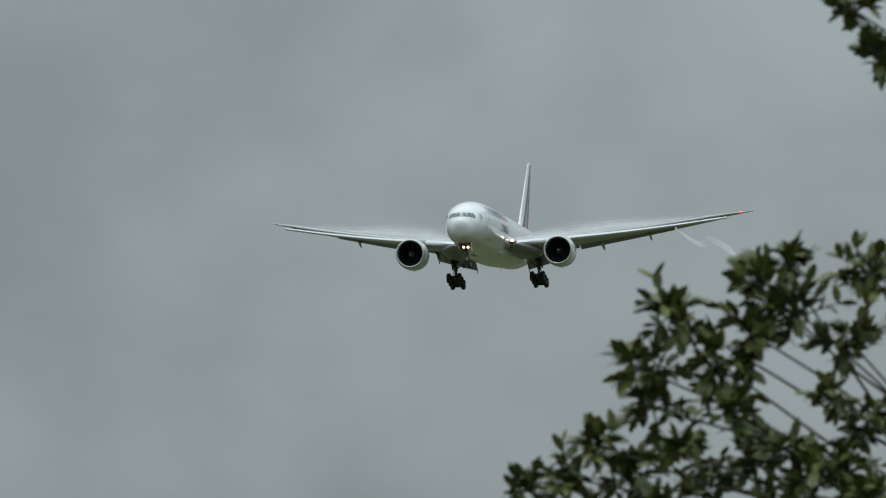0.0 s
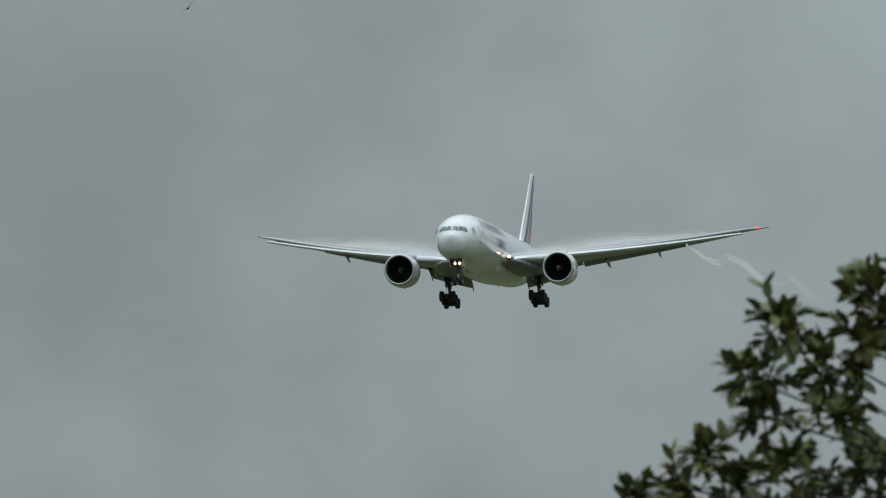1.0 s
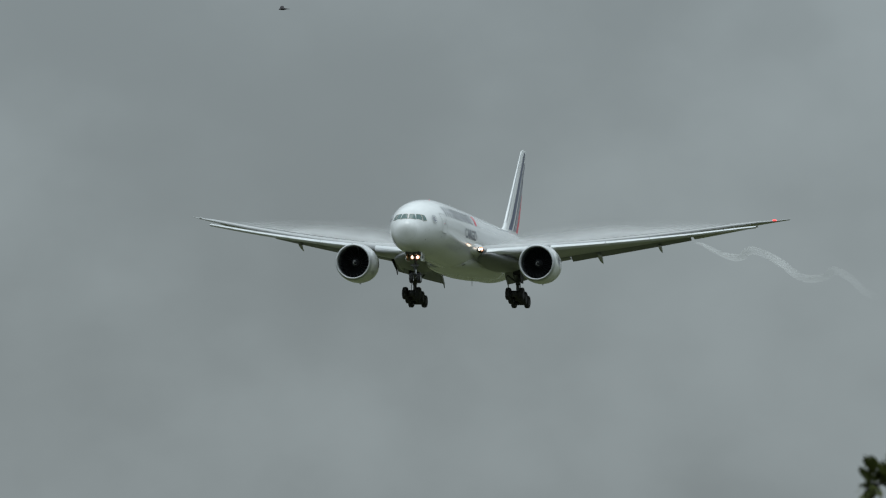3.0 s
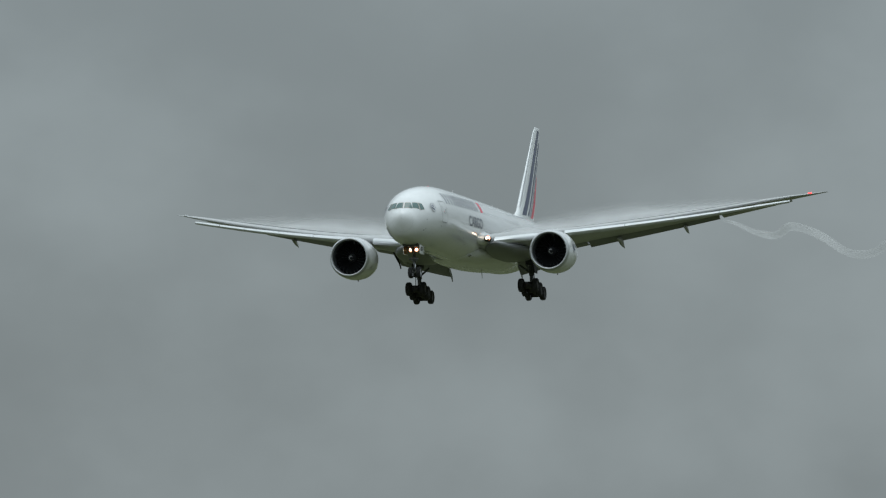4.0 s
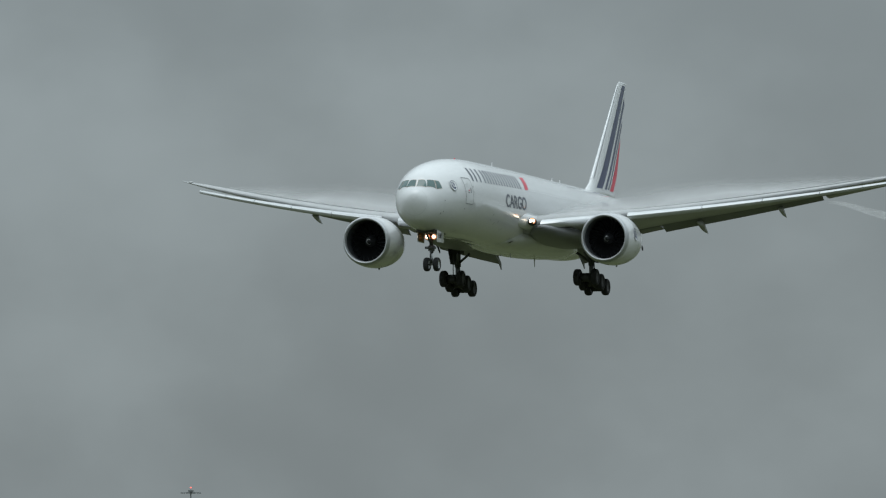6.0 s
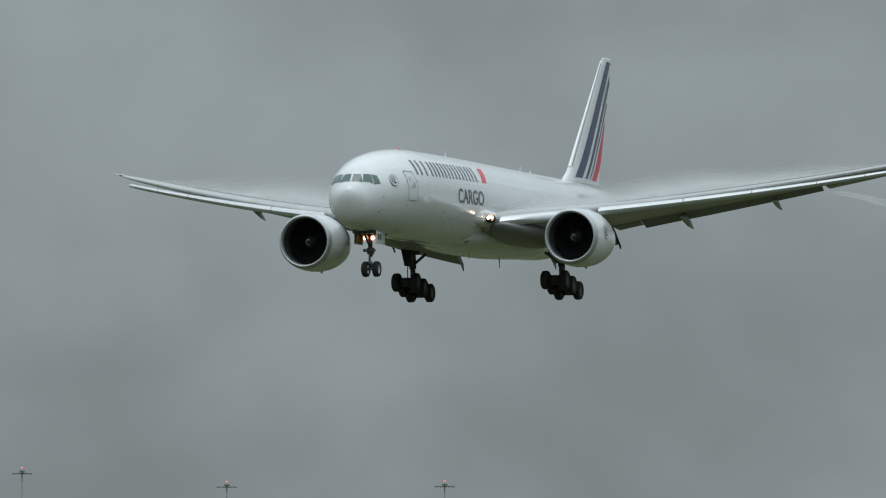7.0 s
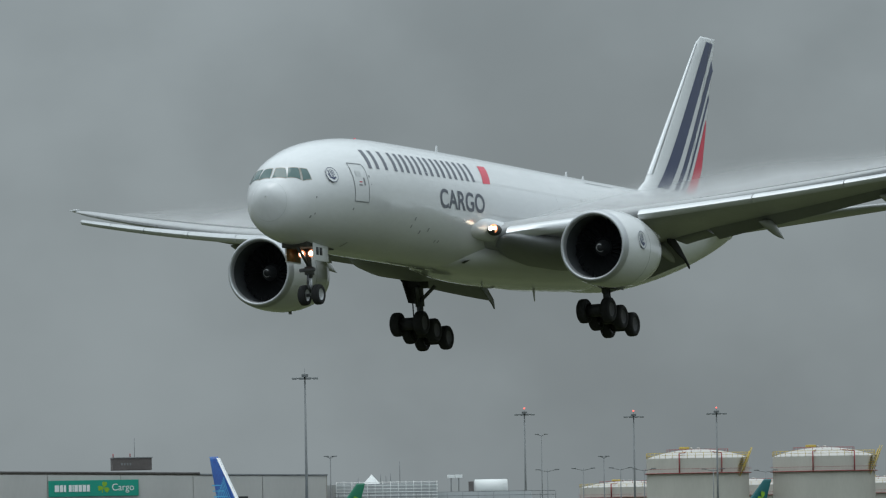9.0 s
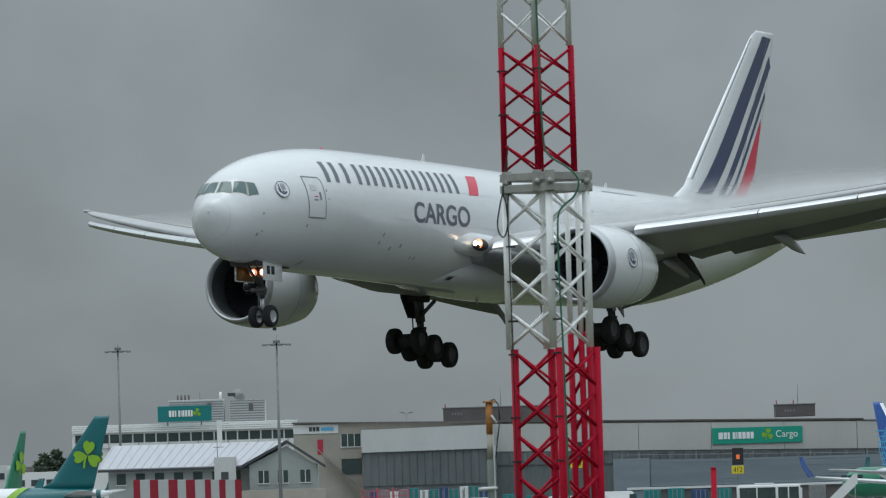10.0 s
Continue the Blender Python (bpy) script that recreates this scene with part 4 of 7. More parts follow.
M_TERM = material("terminal_grey_panels", (0.40, 0.415, 0.42), 0.65, vary=0.1, scale=0.4, fine=10, stretch=(1, 1, 0.4))
# brown lifted to about twice its depth to carry distance haze
M_BROWNBOX = material("brown_plant_room_hazed", (0.125, 0.112, 0.108), 0.8, vary=0.2, scale=0.7)
M_ROOFGREY = material("pale_sheet_roof", (0.47, 0.475, 0.505), 0.55, vary=0.08, scale=0.5, stretch=(3, 0.3, 0.3))
M_GABLE = material("grey_green_gable", (0.33, 0.355, 0.345), 0.75, vary=0.1, scale=0.6)
M_BARGE = material("dark_barge_board", (0.05, 0.055, 0.062), 0.6, vary=0.15, scale=1)
M_GLASS = material("window_glass_dark", (0.045, 0.065, 0.065), 0.12, vary=0.3, scale=0.4)
M_GALV = material("galvanised_steel", (0.21, 0.22, 0.225), 0.6, metal=0.1, vary=0.15, scale=1.5)
M_LAMPHEAD = material("floodlight_housing", (0.16, 0.17, 0.175), 0.5, vary=0.15, scale=2)
M_TEAL = material("sign_teal", (0.0, 0.185, 0.185), 0.5, vary=0.06, scale=1)
M_GREEN = material("sign_green", (0.0, 0.29, 0.20), 0.5, vary=0.06, scale=1)
M_LETTER = material("sign_letter_white", (0.80, 0.81, 0.80), 0.5, vary=0.04, scale=2)
M_LEAFMARK = material("sign_leaf_lime", (0.22, 0.42, 0.02), 0.5, vary=0.1, scale=2)
M_TAILTEAL = material("tail_teal_paint", (0.0, 0.118, 0.130), 0.35, vary=0.08, scale=0.6, coat=0.2)
M_TAILGREEN = material("tail_green_paint", (0.0, 0.165, 0.085), 0.35, vary=0.08, scale=0.6, coat=0.2)
M_TAILBLUE = material("tail_blue_paint", (0.012, 0.05, 0.32), 0.35, vary=0.08, scale=0.6, color2=(0.02, 0.16, 0.52), coat=0.2)
M_SKYBLUE = material("tail_light_blue", (0.09, 0.42, 0.68), 0.4, vary=0.06, scale=1)
M_JETWHITE = material("parked_jet_white", (0.76, 0.77, 0.78), 0.35, vary=0.04, scale=0.5, coat=0.2)
M_TANK = material("tank_cream_paint", (0.52, 0.50, 0.455), 0.6, vary=0.08, scale=0.25, fine=10, stretch=(1, 1, 0.3))
M_TANKROOF = material("tank_roof_white", (0.49, 0.465, 0.435), 0.55, vary=0.06, scale=0.4)
M_YELLOW = material("yellow_handrail", (0.55, 0.40, 0.09), 0.55, vary=0.12, scale=1)
M_SIGNYELLOW = material("stand_number_yellow", (0.75, 0.58, 0.02), 0.5, vary=0.05, scale=2)
M_PIPERED = material("red_oxide_pipe", (0.30, 0.055, 0.055), 0.6, vary=0.15, scale=1)
M_MASTRED = material("mast_red_paint", (0.40, 0.002, 0.022), 0.6, vary=0.14, scale=6, fine=6, bump=0.05, spec=0.15)
M_MASTWHITE = material("mast_white_paint", (0.80, 0.80, 0.79), 0.5, vary=0.10, scale=6, fine=6, bump=0.05)
M_MASTSTEEL = material("mast_hinge_steel", (0.36, 0.355, 0.33), 0.55, metal=0.25, vary=0.2, scale=8, bump=0.1)
M_CABLE = material("black_cable", (0.02, 0.02, 0.022), 0.6, vary=0.2, scale=10)
M_CABLEGREEN = material("green_cable", (0.012, 0.13, 0.075), 0.5, vary=0.2, scale=10)
M_RUST = material("rusty_pipe", (0.42, 0.17, 0.045), 0.8, vary=0.35, scale=8, fine=4, bump=0.2)
M_PIPECREAM = material("faded_cream_pipe", (0.36, 0.34, 0.29), 0.75, vary=0.2, scale=9, bump=0.1)
M_PIPEGREEN = material("grey_green_pipe", (0.12, 0.145, 0.125), 0.75, vary=0.25, scale=9, bump=0.1)
M_BARRIERRED = material("barrier_red", (0.42, 0.02, 0.045), 0.5, vary=0.1, scale=1)
M_VAN = material("van_white", (0.66, 0.67, 0.67), 0.35, vary=0.05, scale=1)
M_BLUECRATE = material("blue_container", (0.02, 0.06, 0.16), 0.5, vary=0.15, scale=1)
M_DOORRED = material("door_red", (0.42, 0.02, 0.05), 0.5, vary=0.1, scale=2)
M_BEACON = material("beacon_red_glow", (1.0, 0.16, 0.12), 0.4, emission=1.2)
M_AMBER = material("stand_signal_amber", (0.8, 0.16, 0.05), 0.4, emission=0.35)
M_LEAF = material("evergreen_leaf", (0.045, 0.070, 0.020), 0.5, vary=0.3, scale=9, color2=(0.125, 0.130, 0.028), island=0.45)
M_BARK = material("grey_brown_bark", (0.085, 0.075, 0.062), 0.9, vary=0.3, scale=12, bump=0.4)
# foliage green lightened, with the haze of distance mixed into the colour
M_TREEFAR = material("far_foliage_hazed", (0.12, 0.15, 0.115), 0.95, vary=0.25, scale=0.6, color2=(0.145, 0.18, 0.125), spec=0.1, island=0.4)
M_BIRD = material("bird_brown_black", (0.022, 0.017, 0.022), 0.8, vary=0.3, scale=8)

BASE = -2.0   # level of the apron


# ---------------------------------------------------------------- ground, runway, apron
def ground_height(y):
    u = min(1.0, max(0.0, (y - 330.0) / 320.0))
    return BASE * u * u * (3 - 2 * u)


def sheet(name, xs, ys, lift, mat, label, category):
    bm = bmesh.new()
    g = [[bm.verts.new((x, y, ground_height(y) + lift)) for x in xs] for y in ys]
    for a, b in zip(g, g[1:]):
        for i in range(len(xs) - 1):
            bm.faces.new((a[i], a[i + 1], b[i + 1], b[i]))
    return tagged(part(name, bm, mat, None), label, category, kind="structure")


YS = [-4500, -1000, 0, 250, 330, 362, 394, 426, 458, 490, 522, 554, 586, 618, 650, 900, 2000, 4800]
sheet("ground", [-4500, -600, -100, 0, 100, 300, 800, 4500], YS, 0.0, M_GRASS, "mown green airfield grass reaching the horizon", "grass")
sheet("apron", [-420, -260, -100, 0, 90], [690, 760, 830, 900, 1100, 1480], 0.012, M_CONCRETE, "pale concrete apron before the cargo buildings", "apron")


def runway():
    """The paved strip under the glide path, from the touchdown end towards the far end."""
    d, n = Vector((-0.488, -0.873, 0)), Vector((0.873, -0.488, 0))
    start = Vector((18.0, 386.0, 0))
    bm, prev = bmesh.new(), None
    for k in range(41):
        q = start + d * (k * 8.0 if k <= 20 else 160.0 + (k - 20) * 70.0)
        row = []
        for j in range(-4, 5):
            v = q + n * (j * 8.0)
            row.append(bm.verts.new((v.x, v.y, ground_height(v.y) + 0.06)))
        if prev:
            for i in range(8):
                bm.faces.new((prev[i], prev[i + 1], row[i + 1], row[i]))
        prev = row
    tagged(part("runway", bm, M_ASPHALT, None), "grey asphalt runway in the grass", "runway", kind="structure")


runway()


# ---------------------------------------------------------------- buildings
def thing(name, label, category, loc=(0, 0, 0), turn=0.0, group=""):
    e = new(name)
    e.matrix_basis = pose(*loc, 0, 0, turn)
    return tagged(e, label, category, group)


def wall_box(name, parent, lo, hi, mat, label="", bevel=0.03):
    return part(name, box(lo, hi, bevel), mat, parent, label, smooth=False)


def word_bars(parent, x0, z0, widths, h, y, mat, label, lean=0.0):
    x = x0
    for w in widths:
        if w > 0:
            slab_prism("sign_bar", parent, [(x, z0), (x + w, z0), (x + w + lean * h, z0 + h), (x + lean * h, z0 + h)], y, y - 0.05, mat, label)
            x += w + 0.10
        else:
            x -= w


def clover_outlines():
    """Outlines of three heart-shaped lobes and a bent stalk, in a circle of radius one."""
    half = ((0.0, 0.0), (0.22, 0.24), (0.52, 0.42), (0.80, 0.44), (0.98, 0.30), (1.0, 0.13))
    lobe = half + ((0.88, 0.0),) + tuple((u, -v) for u, v in half[:0:-1])
    out = []
    for deg in (78, 188, -36):
        c, n = math.cos(radians(deg)), math.sin(radians(deg))
        out.append([((u + 0.05) * c - v * n, (u + 0.05) * n + v * c) for u, v in lobe])
    out.append([(0.02, 0.03), (-0.10, 0.0), (-0.30, -0.45), (-0.36, -0.92), (-0.20, -0.94), (-0.14, -0.45)])
    return out


def clover(parent, cx, cz, r, y, mat, name="leaf_mark"):
    """Three heart lobes and a stalk as one plain mark."""
    bm = bmesh.new()
    for outline in clover_outlines():
        bm.faces.new([bm.verts.new((cx + u * r, y, cz + v * r)) for u, v in outline])
    return part(name, bm, mat, parent, "lime green three-leaf mark", smooth=False)


def text_plate(parent, text, x, z, h, y, mat, label, width=None):
    bm = glyphs(text, h)
    w = max(v.co.x for v in bm.verts)
    k = (width / w) if width else 1
    for v in bm.verts:
        v.co = (x + v.co.x * k, y, z + v.co.y)
    return part("lettering", bm, mat, parent, label, smooth=False)


def cargo_building():
    b = thing("cargo_building", "long beige cargo shed with dark sheeting and a green sign", "building")
    Y = 1000.0
    # the parapet falls gently along the front
    top = lambda x: 11.1 - (x + 15.2) * 0.0215
    slab_prism("wall", b, [(-19.6, BASE), (68.6, BASE), (68.6, top(68.6)), (-19.6, top(-19.6))], Y + 0.5, Y + 40, M_BRICKB, "beige end wall")
    # clad panels, each a little proud, with joints between them
    edges = [5.6, 14.8, 24.0, 33.2, 42.4, 51.6, 60.4, 68.5]
    for a, c in zip(edges, edges[1:]):
        slab_prism("wall_panel", b, [(a + 0.03, 6.45 - (a - 29) * 0.02), (c - 0.03, 6.45 - (c - 29) * 0.02), (c - 0.03, top(c) - 0.25), (a + 0.03, top(a) - 0.25)], Y, Y + 0.5, M_CLAD, "beige cladding panel")
    slab_prism("roof_edge", b, [(-19.7, top(-19.7)), (52.5, top(52.5)), (52.5, top(52.5) + 0.16), (-19.7, top(-19.7) + 0.16)], Y - 0.1, Y + 40, M_BROWNBOX, "thin dark roof edge")
    slab_prism("roof_edge", b, [(52.5, top(52.5) - 0.18), (68.7, top(68.7) - 0.18), (68.7, top(68.7)), (52.5, top(52.5))], Y - 0.1, Y + 40, M_GALV)
    # dark corrugated band under the panels: one sheet a metre
    for k in range(63):
        a = 5.6 + k
        z1 = 6.4 - (a - 29) * 0.02
        wall_box("sheet", b, (a + 0.02, Y + 0.08 + 0.05 * (k % 2), 4.9 - (a - 29) * 0.012), (a + 0.98, Y + 0.45, z1), M_CORR, bevel=0)
    slab_prism("lower_wall", b, [(5.6, BASE), (68.6, BASE), (68.6, 4.6), (5.6, 5.2)], Y + 0.3, Y + 0.52, M_CORR)
    for k in range(9):
        wall_box("downpipe", b, (9.5 + 7.2 * k, Y - 0.12, 4.8), (9.75 + 7.2 * k, Y + 0.05, 6.5 - 0.1 * k), M_GALV, bevel=0)
        wall_box("bracket_lamp", b, (12.6 + 7.2 * k, Y - 0.35, 6.42 - 0.14 * k), (12.85 + 7.2 * k, Y + 0.05, 6.66 - 0.14 * k), M_BROWNBOX, bevel=0)
    # pale annexe front
    slab_prism("annexe_wall", b, [(-11.0, 7.25), (5.7, 7.35), (5.7, 10.35), (-11.0, 10.1)], Y - 3.0, Y + 0.5, M_CLADW, "pale grey upper front")
    for k in range(17):
        a = -10.8 + k * 0.97
        wall_box("sheet", b, (a, Y - 2.6 + 0.06 * (k % 2), 3.0), (a + 0.93, Y - 2.2, 7.27), M_CORR, bevel=0)
    wall_box("annexe_base", b, (-11.0, Y - 2.4, BASE), (5.7, Y, 3.1), M_CORR)
    wall_box("annexe_pier", b, (4.9, Y - 3.05, BASE), (5.9, Y - 2.2, 7.6), M_CLADW)
    # beige stair block with a notice, window and red door
    wall_box("notice_board", b, (-19.6, Y + 0.36, 9.85), (-13.9, Y + 0.5, 11.0), M_RENDERW, "white notice board")
    word_bars(b, -17.6, 10.15, [0.35, 0.35, 0.4], 0.55, Y + 0.35, M_BARGE, "dark bar of an unreadable notice")
    word_bars(b, -16.1, 10.2, [1.6], 0.4, Y + 0.35, M_SKYBLUE, "pale blue bar")
    w = wall_box("window", b, (-13.6, Y + 0.38, 8.1), (-11.1, Y + 0.5, 9.7), M_GLASS, "dark window")
    for k in range(4):
        wall_box("window_frame", w, (-13.65 + 0.84 * k, Y + 0.34, 8.05), (-13.57 + 0.84 * k, Y + 0.42, 9.75), M_RENDERW, bevel=0)
    wall_box("window_sill", w, (-13.7, Y + 0.3, 8.0), (-11.05, Y + 0.44, 8.1), M_RENDERW, bevel=0)
    w = wall_box("window", b, (-13.6, Y + 0.38, 4.6), (-11.1, Y + 0.5, 6.6), M_GLASS)
    wall_box("window_frame", w, (-13.7, Y + 0.3, 6.55), (-11.05, Y + 0.44, 7.2), M_BRICKB)
    wall_box("door", b, (-16.6, Y + 0.4, 7.2), (-15.9, Y + 0.5, 9.1), M_DOORRED, "red upper door")
    # outside stair
    for k in range(14):
        wall_box("stair_tread", b, (-15.7 + 0.28 * k, Y - 1.2, 6.9 - 0.34 * k), (-15.3 + 0.28 * k, Y + 0.4, 6.98 - 0.34 * k), M_BRICKB, bevel=0)
    part("stair_rail", rod((-16.6, Y - 1.2, 7.9), (-11.8, Y - 1.2, 3.2), 0.05), M_GALV, b)
    # plant rooms on the roof
    for x0, x1, z1 in ((-0.6, 13.3, 12.6), (41.7, 46.7, 11.8)):
        p = wall_box("plant_room", b, (x0, Y + 6, 10.3), (x1, Y + 12, z1), M_BROWNBOX, "dark brown roof plant room")
        wall_box("coping", p, (x0 - 0.1, Y + 5.9, z1), (x1 + 0.1, Y + 12.1, z1 + 0.12), M_GALV, bevel=0)
        part("roof_mast", rod(((x0 + x1) / 2 + 0.4, Y + 8, z1), ((x0 + x1) / 2 + 0.4, Y + 8, z1 + 2.6), 0.04), M_GALV, p)
        for q in (0.02, 0.45):
            part("vent", rod((x0 + (x1 - x0) * q, Y + 6.3, z1), (x0 + (x1 - x0) * q, Y + 6.3, z1 + 0.6), 0.07), M_PIPERED, p)
        for q in range(4):
            wall_box("louvre", p, (x0 + 1.1 + 0.36 * q, Y + 5.96, z1 - 0.9), (x0 + 1.3 + 0.36 * q, Y + 6.02, z1 - 0.6), M_GALV, bevel=0)
    # green sign with the trade word
    s = wall_box("sign", b, (33.3, Y - 0.25, 7.0), (44.7, Y - 0.02, 9.05), M_GREEN, "green fascia sign with white lettering")
    word_bars(s, 34.1, 7.62, [0.55, 0.4, 0.28, -0.25, 0.36, 0.15, 0.42, 0.42, 0.42, 0.38], 0.85, Y - 0.26, M_LETTER, "white bar of the airline name")
    clover(s, 40.3, 8.1, 0.72, Y - 0.28, M_LEAFMARK)
    text_plate(s, "Cargo", 41.35, 7.42, 1.15, Y - 0.29, M_LETTER, "white word Cargo", 2.75)
    # blue-grey pier with a flat roof in front, boards laid edge to edge
    pier = thing("boarding_pier", "blue-grey clad boarding pier with a white lower edge", "building")
    slab_prism("wall", pier, [(21.0, BASE), (70.0, BASE), (70.0, 4.6), (21.0, 5.35)], 985.2, 996, M_BLUEGREY, "blue-grey wall")
    for k in range(9):
        z = 1.95 + 0.36 * k
        slab_prism("board", pier, [(25.0, z), (70.0, z - 0.03), (70.0, z + 0.30), (25.0, z + 0.33)], 985.0 + 0.03 * (k % 2), 985.2, M_BLUEGREY)
    wall_box("end_panel", pier, (20.4, 984.8, BASE), (24.9, 985.2, 5.45), M_BLUEGREY, "smooth end panel")
    wall_box("lower_edge", pier, (22.0, 984.6, 1.55), (70.0, 985.1, 1.85), M_VAN, "white lower edge")
    wall_box("undercroft", pier, (21.0, 985.0, BASE), (70.0, 985.18, 1.55), M_BROWNBOX)
    part("roof_rail", rod((21, 986, 5.95), (70, 986, 5.1), 0.035), M_GALV, pier)
    for k in range(24):
        part("rail_post", rod((21.5 + 2 * k, 986, 4.6), (21.5 + 2 * k, 986, 5.92 - 0.034 * k), 0.03, seg=6), M_GALV, pier)


cargo_building()


def terrace_building():
    b = thing("terminal_building", "white low terminal with railed roof and plant boxes", "building")
    Y = 1018.0
    wall_box("upper_block", b, (71.0, Y, 5.0), (84.0, Y + 20, 8.1), M_TERM, "white upper block")
    wall_box("lower_block", b, (70.5, Y - 4, BASE), (99.0, Y + 20, 5.9), M_TERM, "white lower block")
    wall_box("end_block", b, (84.0, Y + 2, 5.8), (96.5, Y + 20, 6.9), M_TERM)
    for k in range(6):
        part("roof_rail", rod((71.0, Y - 0.2, 6.2 + 0.42 * k), (84.1, Y - 0.2, 6.15 + 0.42 * k), 0.035, seg=6), M_LETTER, b)
    for k in range(14):
        part("rail_post", rod((71.0 + k, Y - 0.2, 5.9), (71.0 + k, Y - 0.2, 8.4), 0.035, seg=6), M_LETTER, b)
    for k in range(15):
        part("rail_post", rod((71.0 + 2 * k, Y - 4, 5.9), (71.0 + 2 * k, Y - 4, 6.9), 0.03, seg=6), M_GALV, b)
    part("roof_rail", rod((70.5, Y - 4, 6.9), (99, Y - 4, 6.85), 0.04, seg=6), M_GALV, b)
    part("roof_rail", rod((70.5, Y - 4, 6.4), (99, Y - 4, 6.35), 0.04, seg=6), M_GALV, b)
    for k in range(7):
        w = wall_box("window", b, (77.0 + 3.1 * k, Y - 4.06, 3.4), (79.6 + 3.1 * k, Y - 3.96, 4.6), M_GLASS, "dark strip window")
        wall_box("window_frame", w, (76.94 + 3.1 * k, Y - 4.1, 4.58), (79.66 + 3.1 * k, Y - 4.0, 4.68), M_RENDERW, bevel=0)
    bm = bmesh.new()
    bmesh.ops.create_cone(bm, segments=8, radius1=1.1, radius2=0.05, depth=1.2, matrix=Matrix.Translation((75.8, Y + 3, 8.7)))
    part("skylight", bm, M_LETTER, b, "small white pyramid skylight", smooth=False)
    for x, h in ((76.9, 1.2), (77.6, 1.0), (78.2, 1.3), (79.4, 2.9), (74.0, 0.8)):
        part("roof_aerial", rod((x, Y + 2, 8.0), (x, Y + 2, 8.1 + h), 0.05, seg=6), M_GALV, b)
    for x in (86.2, 87.2):
        part("vent_pipe", rod((x, Y + 4, 6.8), (x, Y + 4, 8.7), 0.07, seg=8), M_GALV, b)
        wall_box("vent_cowl", b, (x - 0.45, Y + 3.6, 8.7), (x + 0.45, Y + 4.4, 9.1), M_LETTER, "white vent cowl")
    tank = part("roof_tank", rod((89.2, Y + 3, 7.5), (93.4, Y + 3, 7.5), 0.95, seg=20), M_LETTER, b, "white round roof tank")
    wall_box("plant_box", b, (88.4, Y + 2.4, 6.8), (89.0, Y + 3.4, 8.2), M_BROWNBOX)


terrace_building()


def office_building():
    b = thing("office_building", "white banded office block with ribbon windows and rooftop plant", "building")
    Y = 1060.0
    wall_box("wall", b, (-50.4, Y, BASE), (-20.5, Y + 16, 12.0), M_RENDERW, "white rendered wall")
    # stacked fascia boards
    for k in range(4):
        wall_box("fascia_board", b, (-50.4, Y - 0.5 + 0.08 * k, 11.25 + 0.27 * k), (-31.0, Y - 0.02, 11.46 + 0.27 * k), M_LETTER, "white fascia board", bevel=0.02)
        wall_box("fascia_board", b, (-30.3, Y - 0.5 + 0.08 * k, 11.25 + 0.27 * k), (-20.2, Y - 0.02, 11.46 + 0.27 * k), M_LETTER, "white fascia board", bevel=0.02)
    for k in range(19):
        x = -50.0 + 1.56 * k
        if -31.2 < x < -30.0:
            continue
        w = wall_box("window", b, (x, Y - 0.06, 9.85), (x + 1.36, Y + 0.05, 11.0), M_GLASS, "dark ribbon window pane")
        wall_box("window_frame", w, (x - 0.12, Y - 0.12, 9.8), (x - 0.02, Y + 0.02, 11.1), M_RENDERW, bevel=0)
    wall_box("band", b, (-50.4, Y - 0.3, 9.2), (-20.4, Y - 0.02, 9.78), M_RENDERW)
    wall_box("pier", b, (-31.0, Y - 0.55, 7.5), (-30.3, Y + 0.1, 12.45), M_LETTER)
    for k in range(8):
        part("downpipe", rod((-49.5 + 4.0 * k, Y - 0.35, 6.5), (-49.5 + 4.0 * k, Y - 0.35, 9.8), 0.06, seg=6), M_GALV, b)
    for x0, x1, z1 in ((-37.6, -30.2, 15.4), (-29.4, -24.6, 15.2)):
        p = wall_box("plant_room", b, (x0, Y + 6, 12.0), (x1, Y + 13, z1), M_CLADW, "pale louvred plant room")
        for k in range(9):
            wall_box("louvre", p, (x0 + 0.05, Y + 5.92, 12.3 + 0.34 * k), (x1 - 0.05, Y + 6.02, 12.46 + 0.34 * k), M_GALV, bevel=0)
        wall_box("hatch", p, (x1 - 2.2, Y + 5.9, z1 - 1.5), (x1 - 1.6, Y + 6.0, z1 - 0.5), M_BROWNBOX, bevel=0)
    for k in range(4):
        part("flue", rod((-36.4 + 0.5 * k, Y + 8, 15.3), (-36.4 + 0.5 * k, Y + 8, 16.1), 0.12, seg=8), M_BROWNBOX, b)
    part("roof_aerial", rod((-33.4, Y + 8, 15.3), (-33.4, Y + 8, 16.6), 0.04, seg=6), M_GALV, b)
    part("flue", rod((-30.6, Y + 8, 15.3), (-30.6, Y + 8, 16.4), 0.18, seg=8), M_LETTER, b)
    # dish
    bm = bmesh.new()
    bmesh.ops.create_cone(bm, segments=20, radius1=0.95, radius2=0.15, depth=0.5, cap_ends=False, matrix=Matrix.Translation((-28.0, Y + 7, 16.0)) @ Euler((radians(60), 0, radians(35))).to_matrix().to_4x4())
    dish = part("satellite_dish", bm, M_GALV, b, "grey satellite dish")
    part("dish_post", rod((-27.8, Y + 7.3, 14.8), (-27.9, Y + 7.2, 16.0), 0.08), M_GALV, dish)
    wall_box("dish_feed", dish, (-29.6, Y + 6.4, 15.75), (-28.6, Y + 6.9, 16.2), M_BARGE)
    s = wall_box("sign", b, (-38.8, Y - 6.9 + 5, 12.45), (-31.6, Y - 6.6 + 5, 14.55), M_TEAL, "teal rooftop sign")
